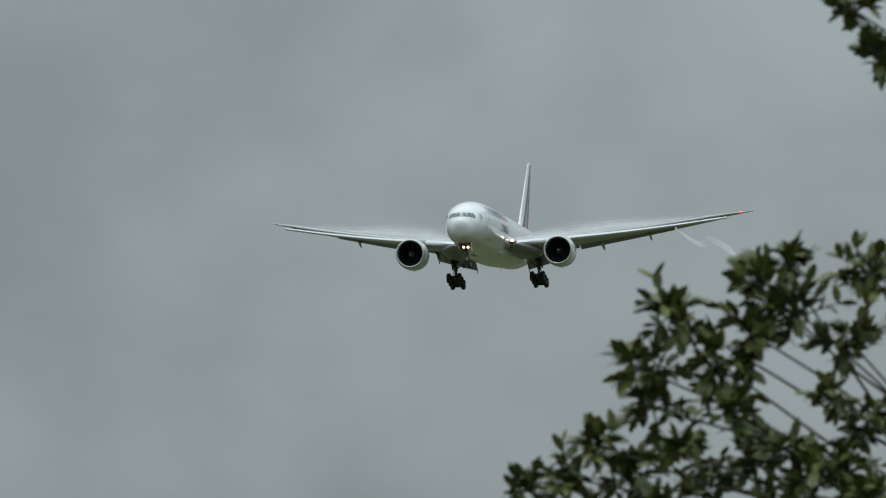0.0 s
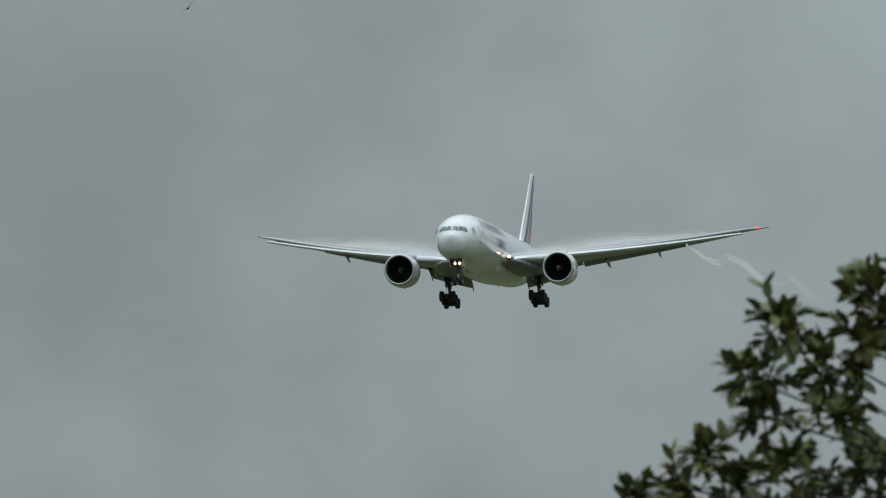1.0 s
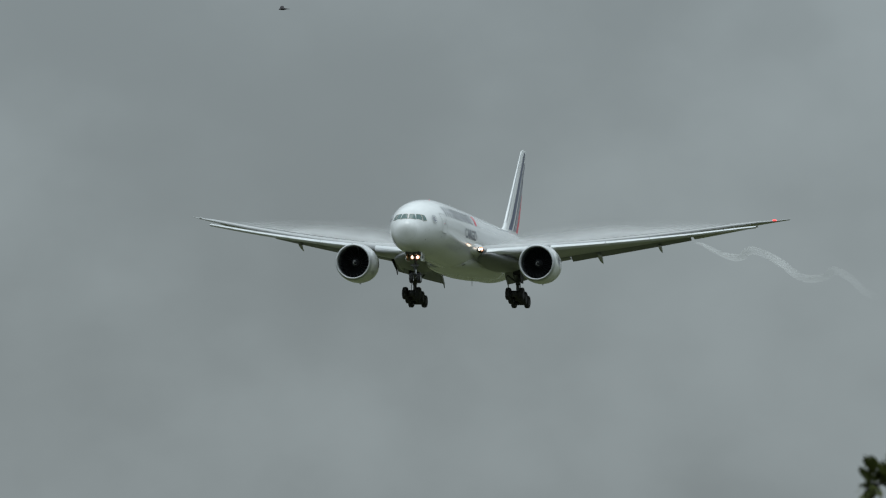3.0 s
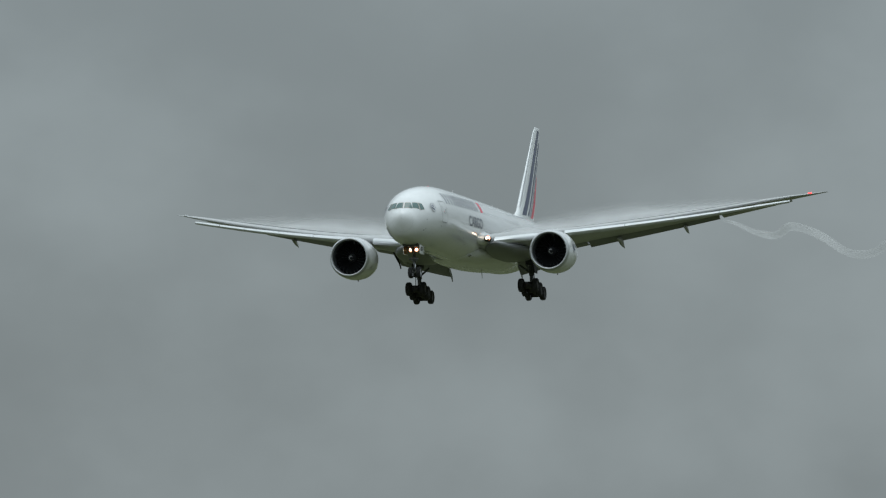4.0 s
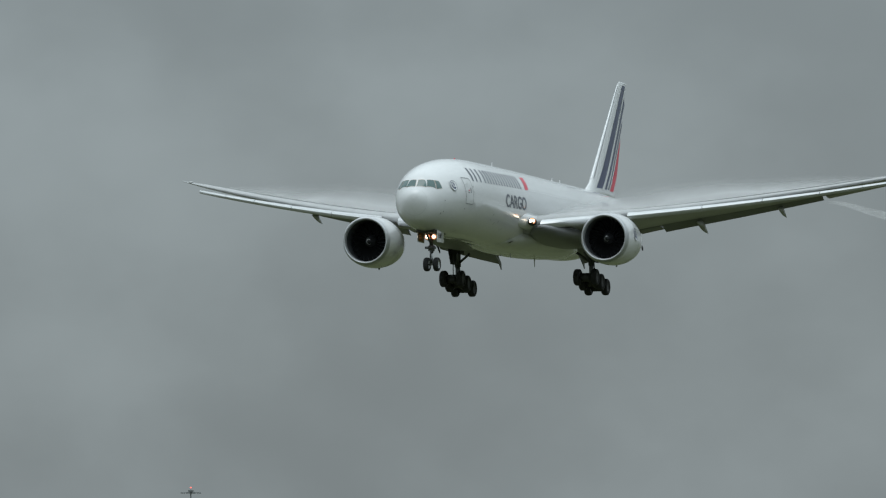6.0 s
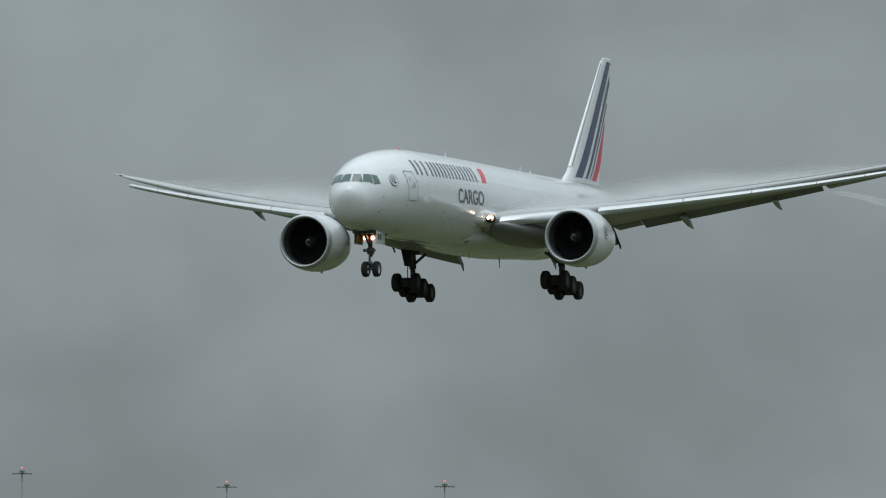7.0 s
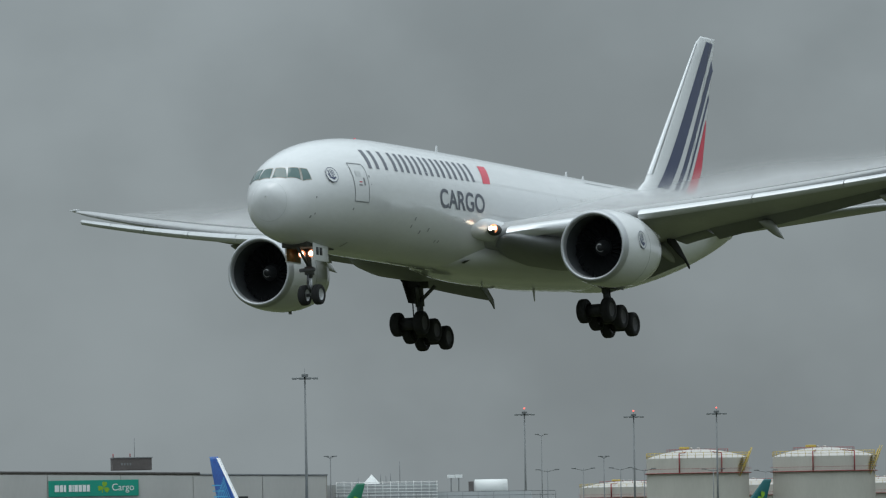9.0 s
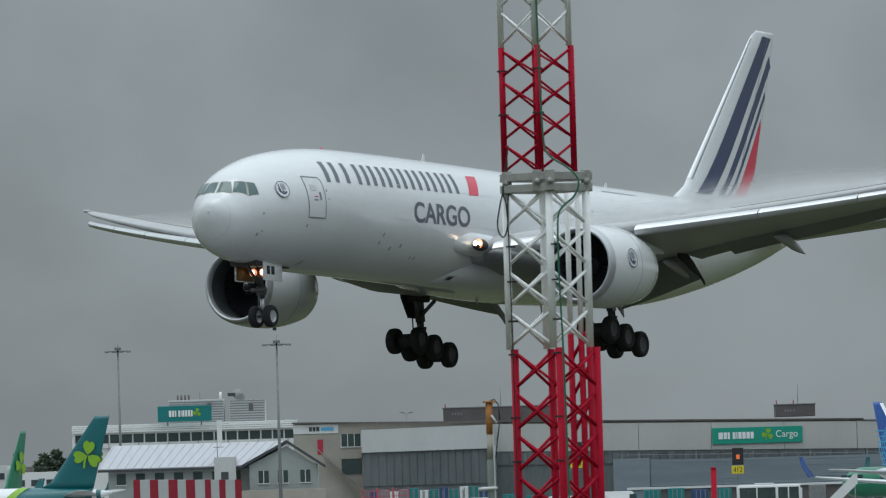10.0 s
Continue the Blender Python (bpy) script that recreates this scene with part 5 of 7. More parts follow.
    word_bars(s, -37.3, 13.1, [0.34, 0.26, 0.2, -0.16, 0.24, 0.1, 0.28, 0.28, 0.28, 0.24], 0.85, Y - 1.92, M_LETTER, "white bar of the airline name")
    clover(s, -33.55, 13.6, 0.55, Y - 1.94, M_LEAFMARK)
    part("sign_post", rod((-37.5, Y - 1.5, 11.9), (-37.5, Y - 1.5, 12.6), 0.1), M_GALV, s)
    part("sign_post", rod((-33, Y - 1.5, 11.9), (-33, Y - 1.5, 12.6), 0.1), M_GALV, s)


office_building()


def gable_house():
    b = thing("gabled_station", "grey-green station house with pale sheet roof and dark eaves", "building")
    Y = 950.0
    # long pale roof slope towards the front, ridge along x
    wall_box("wall", b, (-41.0, Y + 0.6, BASE), (-15.9, Y + 11, 5.9), M_GABLE, "grey-green wall")
    bm = bmesh.new()
    v = [bm.verts.new(p) for p in ((-42.2, Y - 0.4, 5.75), (-22.5, Y - 0.4, 5.75), (-19.6, Y + 5.5, 8.55), (-40.6, Y + 5.5, 8.55), (-42.2, Y - 0.4, 5.95), (-22.5, Y - 0.4, 5.95), (-19.6, Y + 5.5, 8.75), (-40.6, Y + 5.5, 8.75))]
    for f in ((0, 1, 2, 3), (4, 5, 6, 7), (0, 1, 5, 4), (1, 2, 6, 5), (2, 3, 7, 6), (3, 0, 4, 7)):
        bm.faces.new([v[i] for i in f])
    part("roof", bm, M_ROOFGREY, b, "pale standing-seam roof", smooth=False)
    for k in range(20):
        u = k / 19
        part("roof_seam", rod((-42.0 + 19.3 * u, Y - 0.35, 5.98), (-40.4 + 20.6 * u, Y + 5.4, 8.74), 0.035, seg=5), M_ROOFGREY, b)
    wall_box("gutter", b, (-42.2, Y - 0.6, 5.55), (-22.6, Y - 0.3, 5.85), M_BARGE, "dark gutter")
    # front gable
    slab_prism("gable_wall", b, [(-24.0, BASE), (-15.9, BASE), (-15.9, 5.7), (-19.5, 8.1), (-24.0, 5.9)], Y - 1.0, Y + 0.6, M_GABLE, "grey-green gable")
    for x0, z0, x1, z1 in ((-25.2, 5.45, -19.45, 8.45), (-19.45, 8.45, -14.9, 5.35)):
        slab_prism("barge_board", b, [(x0, z0), (x1, z1), (x1, z1 + 0.36), (x0, z0 + 0.36)], Y - 1.7, Y + 5.5, M_BARGE, "dark barge board")
    for x0, x1 in ((-22.9, -21.7), (-20.6, -19.4), (-17.9, -16.7)):
        w = wall_box("window", b, (x0, Y - 1.05, 3.7), (x1, Y - 0.95, 5.2), M_GLASS, "dark window")
        wall_box("window_sill", w, (x0 - 0.1, Y - 1.15, 3.58), (x1 + 0.1, Y - 0.95, 3.7), M_RENDERW, bevel=0)
        wall_box("window_frame", w, ((x0 + x1) / 2 - 0.05, Y - 1.1, 3.7), ((x0 + x1) / 2 + 0.05, Y - 0.98, 5.2), M_RENDERW, bevel=0)
    for k in range(7):
        w = wall_box("window", b, (-40.0 + 2.3 * k, Y + 0.5, 4.0), (-38.9 + 2.3 * k, Y + 0.62, 5.3), M_GLASS)
        wall_box("window_sill", w, (-40.1 + 2.3 * k, Y + 0.4, 3.9), (-38.8 + 2.3 * k, Y + 0.6, 4.0), M_RENDERW, bevel=0)
    d = wall_box("stair_tower", b, (-28.2, Y - 1.2, BASE), (-25.6, Y + 2.5, 7.0), M_CLADW, "grey dormer tower")
    wall_box("door", d, (-27.4, Y - 1.26, 3.6), (-26.5, Y - 1.18, 5.2), M_BARGE, "dark doorway")
    part("roof_aerial", rod((-27.8, Y, 7.0), (-27.8, Y, 9.0), 0.05, seg=6), M_GALV, b)
    part("aerial_arm", rod((-28.3, Y, 8.2), (-27.0, Y, 8.2), 0.04, seg=6), M_GALV, b)
    wall_box("low_wall", b, (-26.0, Y - 4.0, BASE), (-14.9, Y - 3.0, 2.9), M_BRICKB, "low brown wall")


gable_house()


def low_sheds():
    b = thing("low_shed", "low white airfield sheds far behind the jets", "building")
    for k, (x0, x1, z1, m) in enumerate(((-90, -78, 6.6, M_RENDERW), (-77.5, -70, 8.2, M_CLADW), (-69.5, -60.5, 7.0, M_RENDERW))):
        p = wall_box("shed", b, (x0, 1250, BASE), (x1, 1262, z1), m, "pale shed")
        for q in range(3):
            wall_box("window", p, (x0 + 1 + 2.4 * q, 1249.9, z1 - 2.2), (x0 + 2.4 + 2.4 * q, 1250.02, z1 - 1.2), M_GLASS, bevel=0)
        wall_box("roof_unit", p, (x0 + 2, 1252, z1), (x0 + 3.6, 1254, z1 + 0.9), M_BROWNBOX)


low_sheds()


# ---------------------------------------------------------------- lamp masts
def lamp_mast(d, x, h, heads=4):
    e = thing("lamp_mast", "tall grey apron floodlight mast with a ring of lamps", "lamp post", (x, d, BASE), 0, "apron floodlight masts")
    H = h - BASE
    part("pole", rod((0, 0, 0), (0, 0, H), 0.24, 0.10, 12), M_GALV, e)
    part("crossarm", rod((-1.3, 0, H - 0.25), (1.3, 0, H - 0.25), 0.07, seg=8), M_LAMPHEAD, e)
    for k in range(heads):
        x0 = -1.35 + 2.7 * k / (heads - 1)
        part("floodlight", box((x0 - 0.30, -0.5, H - 0.42), (x0 + 0.30, 0.25, H - 0.15), 0.04, Matrix.Translation((0, 0, 0))), M_LAMPHEAD if k % 3 else M_GALV, e, "rectangular floodlight head")
    wall_box("hoist_ring", e, (-0.4, -0.4, H - 0.1), (0.4, 0.4, H + 0.25), M_LAMPHEAD)
    part("lightning_rod", rod((0, 0, H), (0, 0, H + 0.9), 0.03, seg=6), M_GALV, e)
    return e


first = lamp_mast(998.0, -41.4, 21.2)
for d, b, h, red in ((899.8, -1.226, 19.6, 0), (997, 3.775, 21.7, 0), (1294, 5.36, 20.9, 1), (1292, 6.15, 20.2, 1), (1291, 6.75, 20.5, 1), (1286, 8.41, 19.4, 1), (1281, 9.89, 17.2, 1), (1276, 11.467, 17.3, 1)):
    m = copy_thing(first, pose(d * math.tan(radians(b)), d, BASE))
    m.scale = (1, 1, (h - BASE) / 23.2)
    if red:
        bm = bmesh.new()
        bmesh.ops.create_uvsphere(bm, u_segments=8, v_segments=6, radius=0.15, matrix=Matrix.Translation((0, 0, 23.95)))
        part("beacon", bm, M_BEACON, m, "small red obstruction light")


def small_lamp(d, b, h, arm=1.2):
    e = thing("street_lamp", "slim grey two-armed street lamp", "lamp post", (d * math.tan(radians(b)), d, BASE), 0, "slim lamps")
    H = h - BASE
    part("pole", rod((0, 0, 0), (0, 0, H), 0.12, 0.06, 8), M_GALV, e)
    for s in (-1, 1):
        part("arm", rod((0, 0, H - 0.3), (s * arm, 0, H), 0.045, seg=6), M_GALV, e)
        part("lamp_head", box((s * arm - 0.35, -0.15, H - 0.06), (s * arm + 0.35, 0.15, H + 0.08), 0.03), M_LAMPHEAD, e)
    return e


small_lamp(1400, 5.48, 18.6, 0.8)
small_lamp(1200, -0.30, 14.2, 0.7)
for b, h in ((5.93, 12.3), (6.05, 10.6), (5.78, 10.6), (6.22, 10.4), (6.72, 10.2), (7.1, 9.9), (5.52, 10.5), (3.95, 11.7)):
    small_lamp(1150 if b > 4 else 1015, b, h, 1.4 if h < 11 else 0.5)


# ---------------------------------------------------------------- storage tanks
def storage_tank():
    e = thing("storage_tank", "cream storage tank with a shallow domed roof and yellow rails", "tank", (0, 0, 0), 0, "storage tanks")
    R, H = 9.7, 14.6 - BASE
    shell = part("shell", spun([(0, R), (H * 0.35, R), (H * 0.7, R), (H, R)], 56, (0, 0, 0), "z"), M_TANK, e, "cream tank shell")
    part("roof", spun([(H - 0.02, R), (H + 0.5, R * 0.86), (H + 1.15, R * 0.6), (H + 1.6, R * 0.3), (H + 1.75, 0.01)], 56, (0, 0, 0), "z"), M_TANKROOF, e, "pale shallow dome")
    part("wind_girder", spun([(H - 2.9, R), (H - 2.9, R + 0.5), (H - 2.75, R + 0.5), (H - 2.75, R)], 56, (0, 0, 0), "z"), M_PIPERED, e, "red-brown ring walkway")
    for zz, rr, mat in ((H + 0.55, R, M_YELLOW), (H + 1.05, R, M_YELLOW), (H + 1.7, R * 0.6, M_PIPERED), (H - 2.0, R + 0.5, M_PIPERED)):
        part("handrail", spun([(zz - 0.03, rr), (zz, rr + 0.05), (zz + 0.03, rr), (zz, rr - 0.05), (zz - 0.03, rr)], 40, (0, 0, 0), "z"), mat, e)
    for k in range(40):
        a = 2 * math.pi * k / 40
        part("rail_post", rod((R * math.cos(a), R * math.sin(a), H), (R * math.cos(a), R * math.sin(a), H + 1.05), 0.04, seg=5), M_YELLOW, e)
    for k in range(20):
        a = 2 * math.pi * k / 20
        part("rail_post", rod((R * 0.6 * math.cos(a), R * 0.6 * math.sin(a), H + 1.1), (R * 0.6 * math.cos(a), R * 0.6 * math.sin(a), H + 1.7), 0.035, seg=5), M_PIPERED, e)
    for x in (-4.5, 3.5):
        part("pipe", rod((x, -math.sqrt(R * R - x * x) - 0.25, H + 0.9), (x, -math.sqrt(R * R - x * x) - 0.25, H - 2.8), 0.12, seg=8), M_PIPERED, e, "red-brown riser pipe")
        part("pipe", rod((x, -math.sqrt(R * R - x * x) - 0.2, H + 0.9), (x * 0.6, -4.5, H + 1.2), 0.10, seg=8), M_PIPERED, e)
    # stair tower
    for k in range(9):
        part("stair_tread", box((R * 0.80 - 0.22 * k, -R * 0.72, H - 0.4 * k), (R * 0.80 - 0.22 * k + 1.2, -R * 0.72 + 1.6, H - 0.4 * k + 0.08)), M_YELLOW, e, smooth=False)
    for k in range(2):
        part("stair_string", rod((R * 0.95, -R * 0.72 + 1.5 * k, H + 1.2), (R * 0.74, -R * 0.72 + 1.5 * k, H - 3.6), 0.09, seg=6), M_YELLOW, e)
        part("stair_rail", rod((R * 0.99, -R * 0.72 + 1.5 * k, H + 1.9), (R * 0.82, -R * 0.72 + 1.5 * k, H - 2.6), 0.06, seg=6), M_YELLOW, e)
    for x in (-1.2, 0.2):
        bm = spun([(0.0, 0.20), (0.22, 0.20), (0.32, 0.34), (0.45, 0.30), (0.48, 0.02)], 14, (x, 0, H + 1.6), "z")
        part("vent", bm, M_TANKROOF, e, "pale mushroom vent")
    part("roof_walk", box((-3.4, -0.6, H + 1.75), (-1.6, 0.6, H + 2.2), 0.05), M_YELLOW, e, "yellow roof platform")
    return e


tank = storage_tank()
tank.matrix_basis = pose(172.6, 1490, BASE)
for b in (7.52, 8.455):
    copy_thing(tank, pose(1490 * math.tan(radians(b)), 1490, BASE, 0, 0, b))
# farther row glimpsed between them
for b in (6.15, 7.05, 8.0):
    m = copy_thing(tank, pose(1530 * math.tan(radians(b)), 1540, BASE))
    m.scale = (1.0, 1.0, 0.70)


# ---------------------------------------------------------------- parked jets
def parked_jet(label, length, radius, tail_top, fin_mat, body_mat, span, loc, turn, mark):
    """Nose along +x, wheels on the ground; rough airliner with all its main parts."""
    j = thing("parked_airliner", label, "airplane", loc, turn)
    L, r = length, radius
    zc = r + 1.55 + 0.35 * (L / 47)
    prof = [(0, .02, -.25), (.006, .30, -.22), (.02, .55, -.15), (.05, .85, -.05), (.09, .99, 0), (.12, 1, 0), (.62, 1, 0), (.75, .90, .08), (.86, .62, .30), (.95, .32, .50), (1, .06, .62)]
    rings = []
    for u, k, up in prof:
        rings.append([(-u * L, r * k * math.cos(a), zc + r * up + r * k * math.sin(a)) for a in [2 * math.pi * i / 32 for i in range(32)]])
    body = part("fuselage", loft(rings), body_mat, j, "smooth painted fuselage")
    if mark == "clover" and body_mat is M_JETWHITE:
        rings = []
        for k in range(9):
            u = 0.70 + 0.27 * k / 8
            kk = np.interp(u, [q[0] for q in prof], [q[1] for q in prof])
            up = np.interp(u, [q[0] for q in prof], [q[2] for q in prof])
            rings.append([(-(u + (0.05 * math.sin(a) if k == 0 else 0)) * L, (r * kk + 0.02) * math.cos(a), zc + r * up + (r * kk + 0.02) * math.sin(a)) for a in [2 * math.pi * i / 32 for i in range(32)]])
        part("rear_paint", loft(rings, caps=False), fin_mat, body, "teal painted rear fuselage")
        band = []
        for k in range(2):
            u = 0.672 + 0.028 * k
            kk = np.interp(u, [q[0] for q in prof], [q[1] for q in prof])
            up = np.interp(u, [q[0] for q in prof], [q[2] for q in prof])
            band.append([(-(u + 0.05 * math.sin(a)) * L, (r * kk + 0.03) * math.cos(a), zc + r * up + (r * kk + 0.03) * math.sin(a)) for a in [2 * math.pi * i / 32 for i in range(32)]])
        part("lime_band", loft(band, caps=False), M_LEAFMARK, body, "lime curved band")
    zt = tail_top
    zb = zc + r * 0.85
    rings = []
    for u in (0, 0.1, 0.5, 0.95, 1.0):
        z = zb + (zt - zb) * u
        le = 0.80 * L + (0.955 - 0.80) * L * u - (0.03 * L * (1 - u / 0.1) if u < 0.1 else 0)
        te = 0.945 * L + 0.055 * L * u
        rings.append([(-(le + bx), bz, z) for bx, bz in airfoil(te - le, 0.10 if u < 1 else 0.04, 10, 0)])
    fin = part("fin", loft(rings), fin_mat, j, "painted fin")
    for s in (1, -1):
        rings = []
        for y, le, te in ((0.3 * r, 0.855, 0.965), (span * 0.175, 0.945, 0.99)):
            rings.append([(-(le * L + bx), s * y, zc + r * 0.45 + 0.10 * y + bz) for bx, bz in airfoil((te - le) * L, 0.1, 8, 0)])
        part("tailplane", loft(rings), M_WING, j, "grey tailplane")
        rings = []
        for y, le, te, dz in ((0.5 * r, 0.33, 0.56, 0), (span * 0.17, 0.42, 0.565, 0.35), (span * 0.49, 0.575, 0.615, 1.7)):
            rings.append([(-(le * L + bx), s * y, zc - 0.55 * r + dz + bz) for bx, bz in airfoil((te - le) * L, 0.11, 8)])
        wing = part("wing", loft(rings), M_SLAT, j, "pale wing")
        rings = []
        for k in range(6):
            a = radians(80 * min(1, k / 2.5))
            h = 2.4 * k / 5
            c = 0.04 * L * (1 - 0.55 * k / 5)
            rings.append([(-(0.575 * L + 0.9 * h * 0.6 + bx), s * (span * 0.49 + 0.55 * min(1, k / 2.5) + 0.08 * k), zc - 0.55 * r + 1.7 + h + bz * 0) if i % 2 else (-(0.575 * L + 0.9 * h * 0.6 + bx), s * (span * 0.49 + 0.55 * min(1, k / 2.5) + 0.08 * k + 0.06), zc - 0.55 * r + 1.7 + h) for i, (bx, bz) in enumerate(airfoil(c, 0.08, 6))])
        part("winglet", loft(rings), M_TAILBLUE if mark == "globe" else M_TAILTEAL, wing, "upswept painted winglet")
        ce = (-0.335 * L, s * span * 0.17, zc - r * 0.95)
        er = 0.62 * r if mark == "globe" else 0.58 * r
        eng = part("engine", spun([(0, er * 0.82), (0.05, er * 0.92), (0.5, er), (1.6, er), (3.0, er * 0.8), (3.05, er * 0.7), (2, er * 0.72)], 28, ce), M_JETWHITE, j, "white engine nacelle")
        part("engine_duct", spun([(0, er * 0.82), (0.05, er * 0.76), (0.9, er * 0.78), (0.9, 0.01)], 24, ce), M_INLET, eng)
        part("engine_lip", spun([(0.06, er * 0.93), (-0.01, er * 0.82), (0.06, er * 0.75)], 24, ce), M_LIP, eng)
        part("pylon", box((ce[0] - 2.8, ce[1] - 0.15, ce[2] + er * 0.8), (ce[0] - 0.6, ce[1] + 0.15, ce[2] + er + 0.5), 0.05), M_JETWHITE, j)
        g = part("gear_leg", rod((-0.49 * L, s * 2.6, zc - r * 0.6), (-0.49 * L, s * 2.6, 0.5), 0.14), M_STRUT, j)
        for e in (-0.3, 0.3):
            wheel(g, (-0.49 * L, s * 2.6 + e, 0.52), 0.52, 0.34, 16)
        # cabin windows
        for k in range(34):
            x = -(0.14 + 0.0205 * k) * L
            if 15 < k < 18:
                continue
            zz = zc + 0.25 * r
            yy = math.sqrt(r * r - (0.25 * r) ** 2) * (1 if k < 24 else 1 - 0.012 * (k - 23)) + 0.015
            part("cabin_window", box((x - 0.12, s * yy - 0.02, zz - 0.17), (x + 0.12, s * yy + 0.02, zz + 0.17)), M_GLASS, body, smooth=False)
        for k in range(2):
            x = -(0.035 + 0.012 * k) * L
            part("cockpit_window", box((x - 0.26, s * r * (0.66 + 0.09 * k) - 0.05, zc + 0.28 * r), (x + 0.22, s * r * (0.66 + 0.09 * k) + 0.05, zc + 0.52 * r), 0.02), M_GLASS, body, "dark cockpit pane", smooth=False)
        part("cockpit_window", box((-0.029 * L, s * 0.06 if s > 0 else -0.62 * r, zc + 0.30 * r), (-0.020 * L, s * 0.62 * r if s > 0 else -0.06, zc + 0.50 * r), 0.02), M_GLASS, body, smooth=False)
        # emblem on the fin
        if mark == "clover":
            bm = bmesh.new()
            cx, cz, rr = -0.932 * L, zb + (zt - zb) * 0.46, (zt - zb) * 0.165
            for outline in clover_outlines():
                bm.faces.new([bm.verts.new((cx - s * u * rr * 1.15, s * 0.34, cz + v * rr * 1.15)) for u, v in outline])
            part("fin_emblem", bm, M_LEAFMARK, fin, "lime three-leaf emblem", smooth=False)
        else:
            # white leading edge
            bm, prev = bmesh.new(), None
            for q in range(9):
                u = 0.12 + 0.86 * q / 8
                z, le = zb + (zt - zb) * u, 0.80 * L + 0.155 * L * u
                v = [bm.verts.new((-(le - 0.04), s * 0.01, z)), bm.verts.new((-(le + 0.10), s * 0.24, z))]
                if prev:
                    bm.faces.new((*prev, v[1], v[0]))
                prev = v
            part("fin_leading_edge", bm, M_JETWHITE, fin, "white leading edge", smooth=False)
            # pale latticed globe on the lower fin, laid as thin strips
            for k in range(9):
                bm, prev = bmesh.new(), None
                for q in range(9):
                    u = 0.02 + (0.66 - 0.035 * k) * q / 8
                    z = zb + (zt - zb) * u
                    le = 0.80 * L + 0.155 * L * u
                    te = 0.945 * L + 0.055 * L * u
                    x = le + (0.10 + 0.10 * k) * (te - le) + 0.45 * math.sin(math.pi * q / 8)
                    v = [bm.verts.new((-(x + e), s * 0.40, z)) for e in (-0.075, 0.075)]
                    if prev and x < te - 0.1:
                        bm.faces.new((*prev, v[1], v[0]))
                    prev = v
                part("fin_lattice", bm, M_SKYBLUE, fin, "light blue lattice line", smooth=False)
            for k in range(7):
                u = 0.05 + 0.085 * k
                z = zb + (zt - zb) * u
                le, te = 0.80 * L + 0.155 * L * u, 0.945 * L + 0.055 * L * u
                part("fin_lattice", box((-(te - 0.1), s * 0.41 - 0.004, z - 0.06), (-(le + 0.35 + 0.25 * k), s * 0.41 + 0.004, z + 0.06)), M_SKYBLUE, fin, smooth=False)
        # airline title as plain bars
        for k in range(6):
            x = -(0.150 + 0.0285 * k) * L
            for e, w in ((0.0, 0.34), (0.62, 0.30)):
                if k == 2 and e:
                    continue
                slabm = bmesh.new()
                rows = []
                for q in range(5):
                    zz = -0.10 * r + 0.78 * r * q / 4
                    yy = s * (math.sqrt(max(0, r * r - zz * zz)) + 0.03)
                    rows.append([slabm.verts.new((x - e - 0.10 * q * (1 if s > 0 else 1) + (0 if h == 0 else -w), yy, zc + zz + 0.25 * r)) for h in (0, 1)])
                    for v in rows[-1]:
                        zz2 = v.co.z - zc
                        v.co.y = s * (math.sqrt(max(0.01, r * r - zz2 * zz2)) + 0.03)
                for a1, b1 in zip(rows, rows[1:]):
                    slabm.faces.new((a1[0], a1[1], b1[1], b1[0]))
                part("title_bar", slabm, M_NAVY if mark == "globe" else M_TAILTEAL, body, "bar of the airline title", smooth=False)
    g = part("nose_leg", rod((-0.115 * L, 0, zc - r * 0.7), (-0.115 * L, 0, 0.4), 0.1), M_STRUT, j)
    for e in (-0.2, 0.2):
        wheel(g, (-0.115 * L, e, 0.4), 0.4, 0.22, 16)
    return j


def place_jet(nose_xy, heading):
    return (nose_xy[0], nose_xy[1], ground_height(nose_xy[1]) + 0.015), heading


# the white jet with the blue tail: nose to the right and towards the viewer
loc, turn = place_jet((70.6, 897.5), -64.0)
parked_jet("white narrow-body airliner with a blue latticed tail, parked on the apron", 46.0, 1.88, 13.15, M_TAILBLUE, M_JETWHITE, 38.0, loc, turn, "globe")
# teal-tailed jets
loc, turn = place_jet((-72.2, 861.0), 163.0)
parked_jet("white airliner with a teal leaf-marked tail, parked on the apron", 37.5, 1.98, 13.3, M_TAILTEAL, M_JETWHITE, 34.0, loc, turn, "clover")
loc, turn = place_jet((-66.6, 962.0), 248.0)
parked_jet("airliner with a bright green tail behind other aircraft", 36.0, 1.98, 13.2, M_TAILGREEN, M_JETWHITE, 34.0, loc, turn, "clover")
loc, turn = place_jet((47.4, 952.0), -137.0)
parked_jet("green airliner with a leaf-marked green tail, half hidden", 33.0, 1.85, 9.9, M_TAILGREEN, M_TAILGREEN, 30.0, loc, turn, "clover")
loc, turn = place_jet((100.0, 972.0), 222.0)
parked_jet("airliner with a teal tail standing before the tanks", 33.0, 1.85, 9.7, M_TAILTEAL, M_JETWHITE, 30.0, loc, turn, "clover")


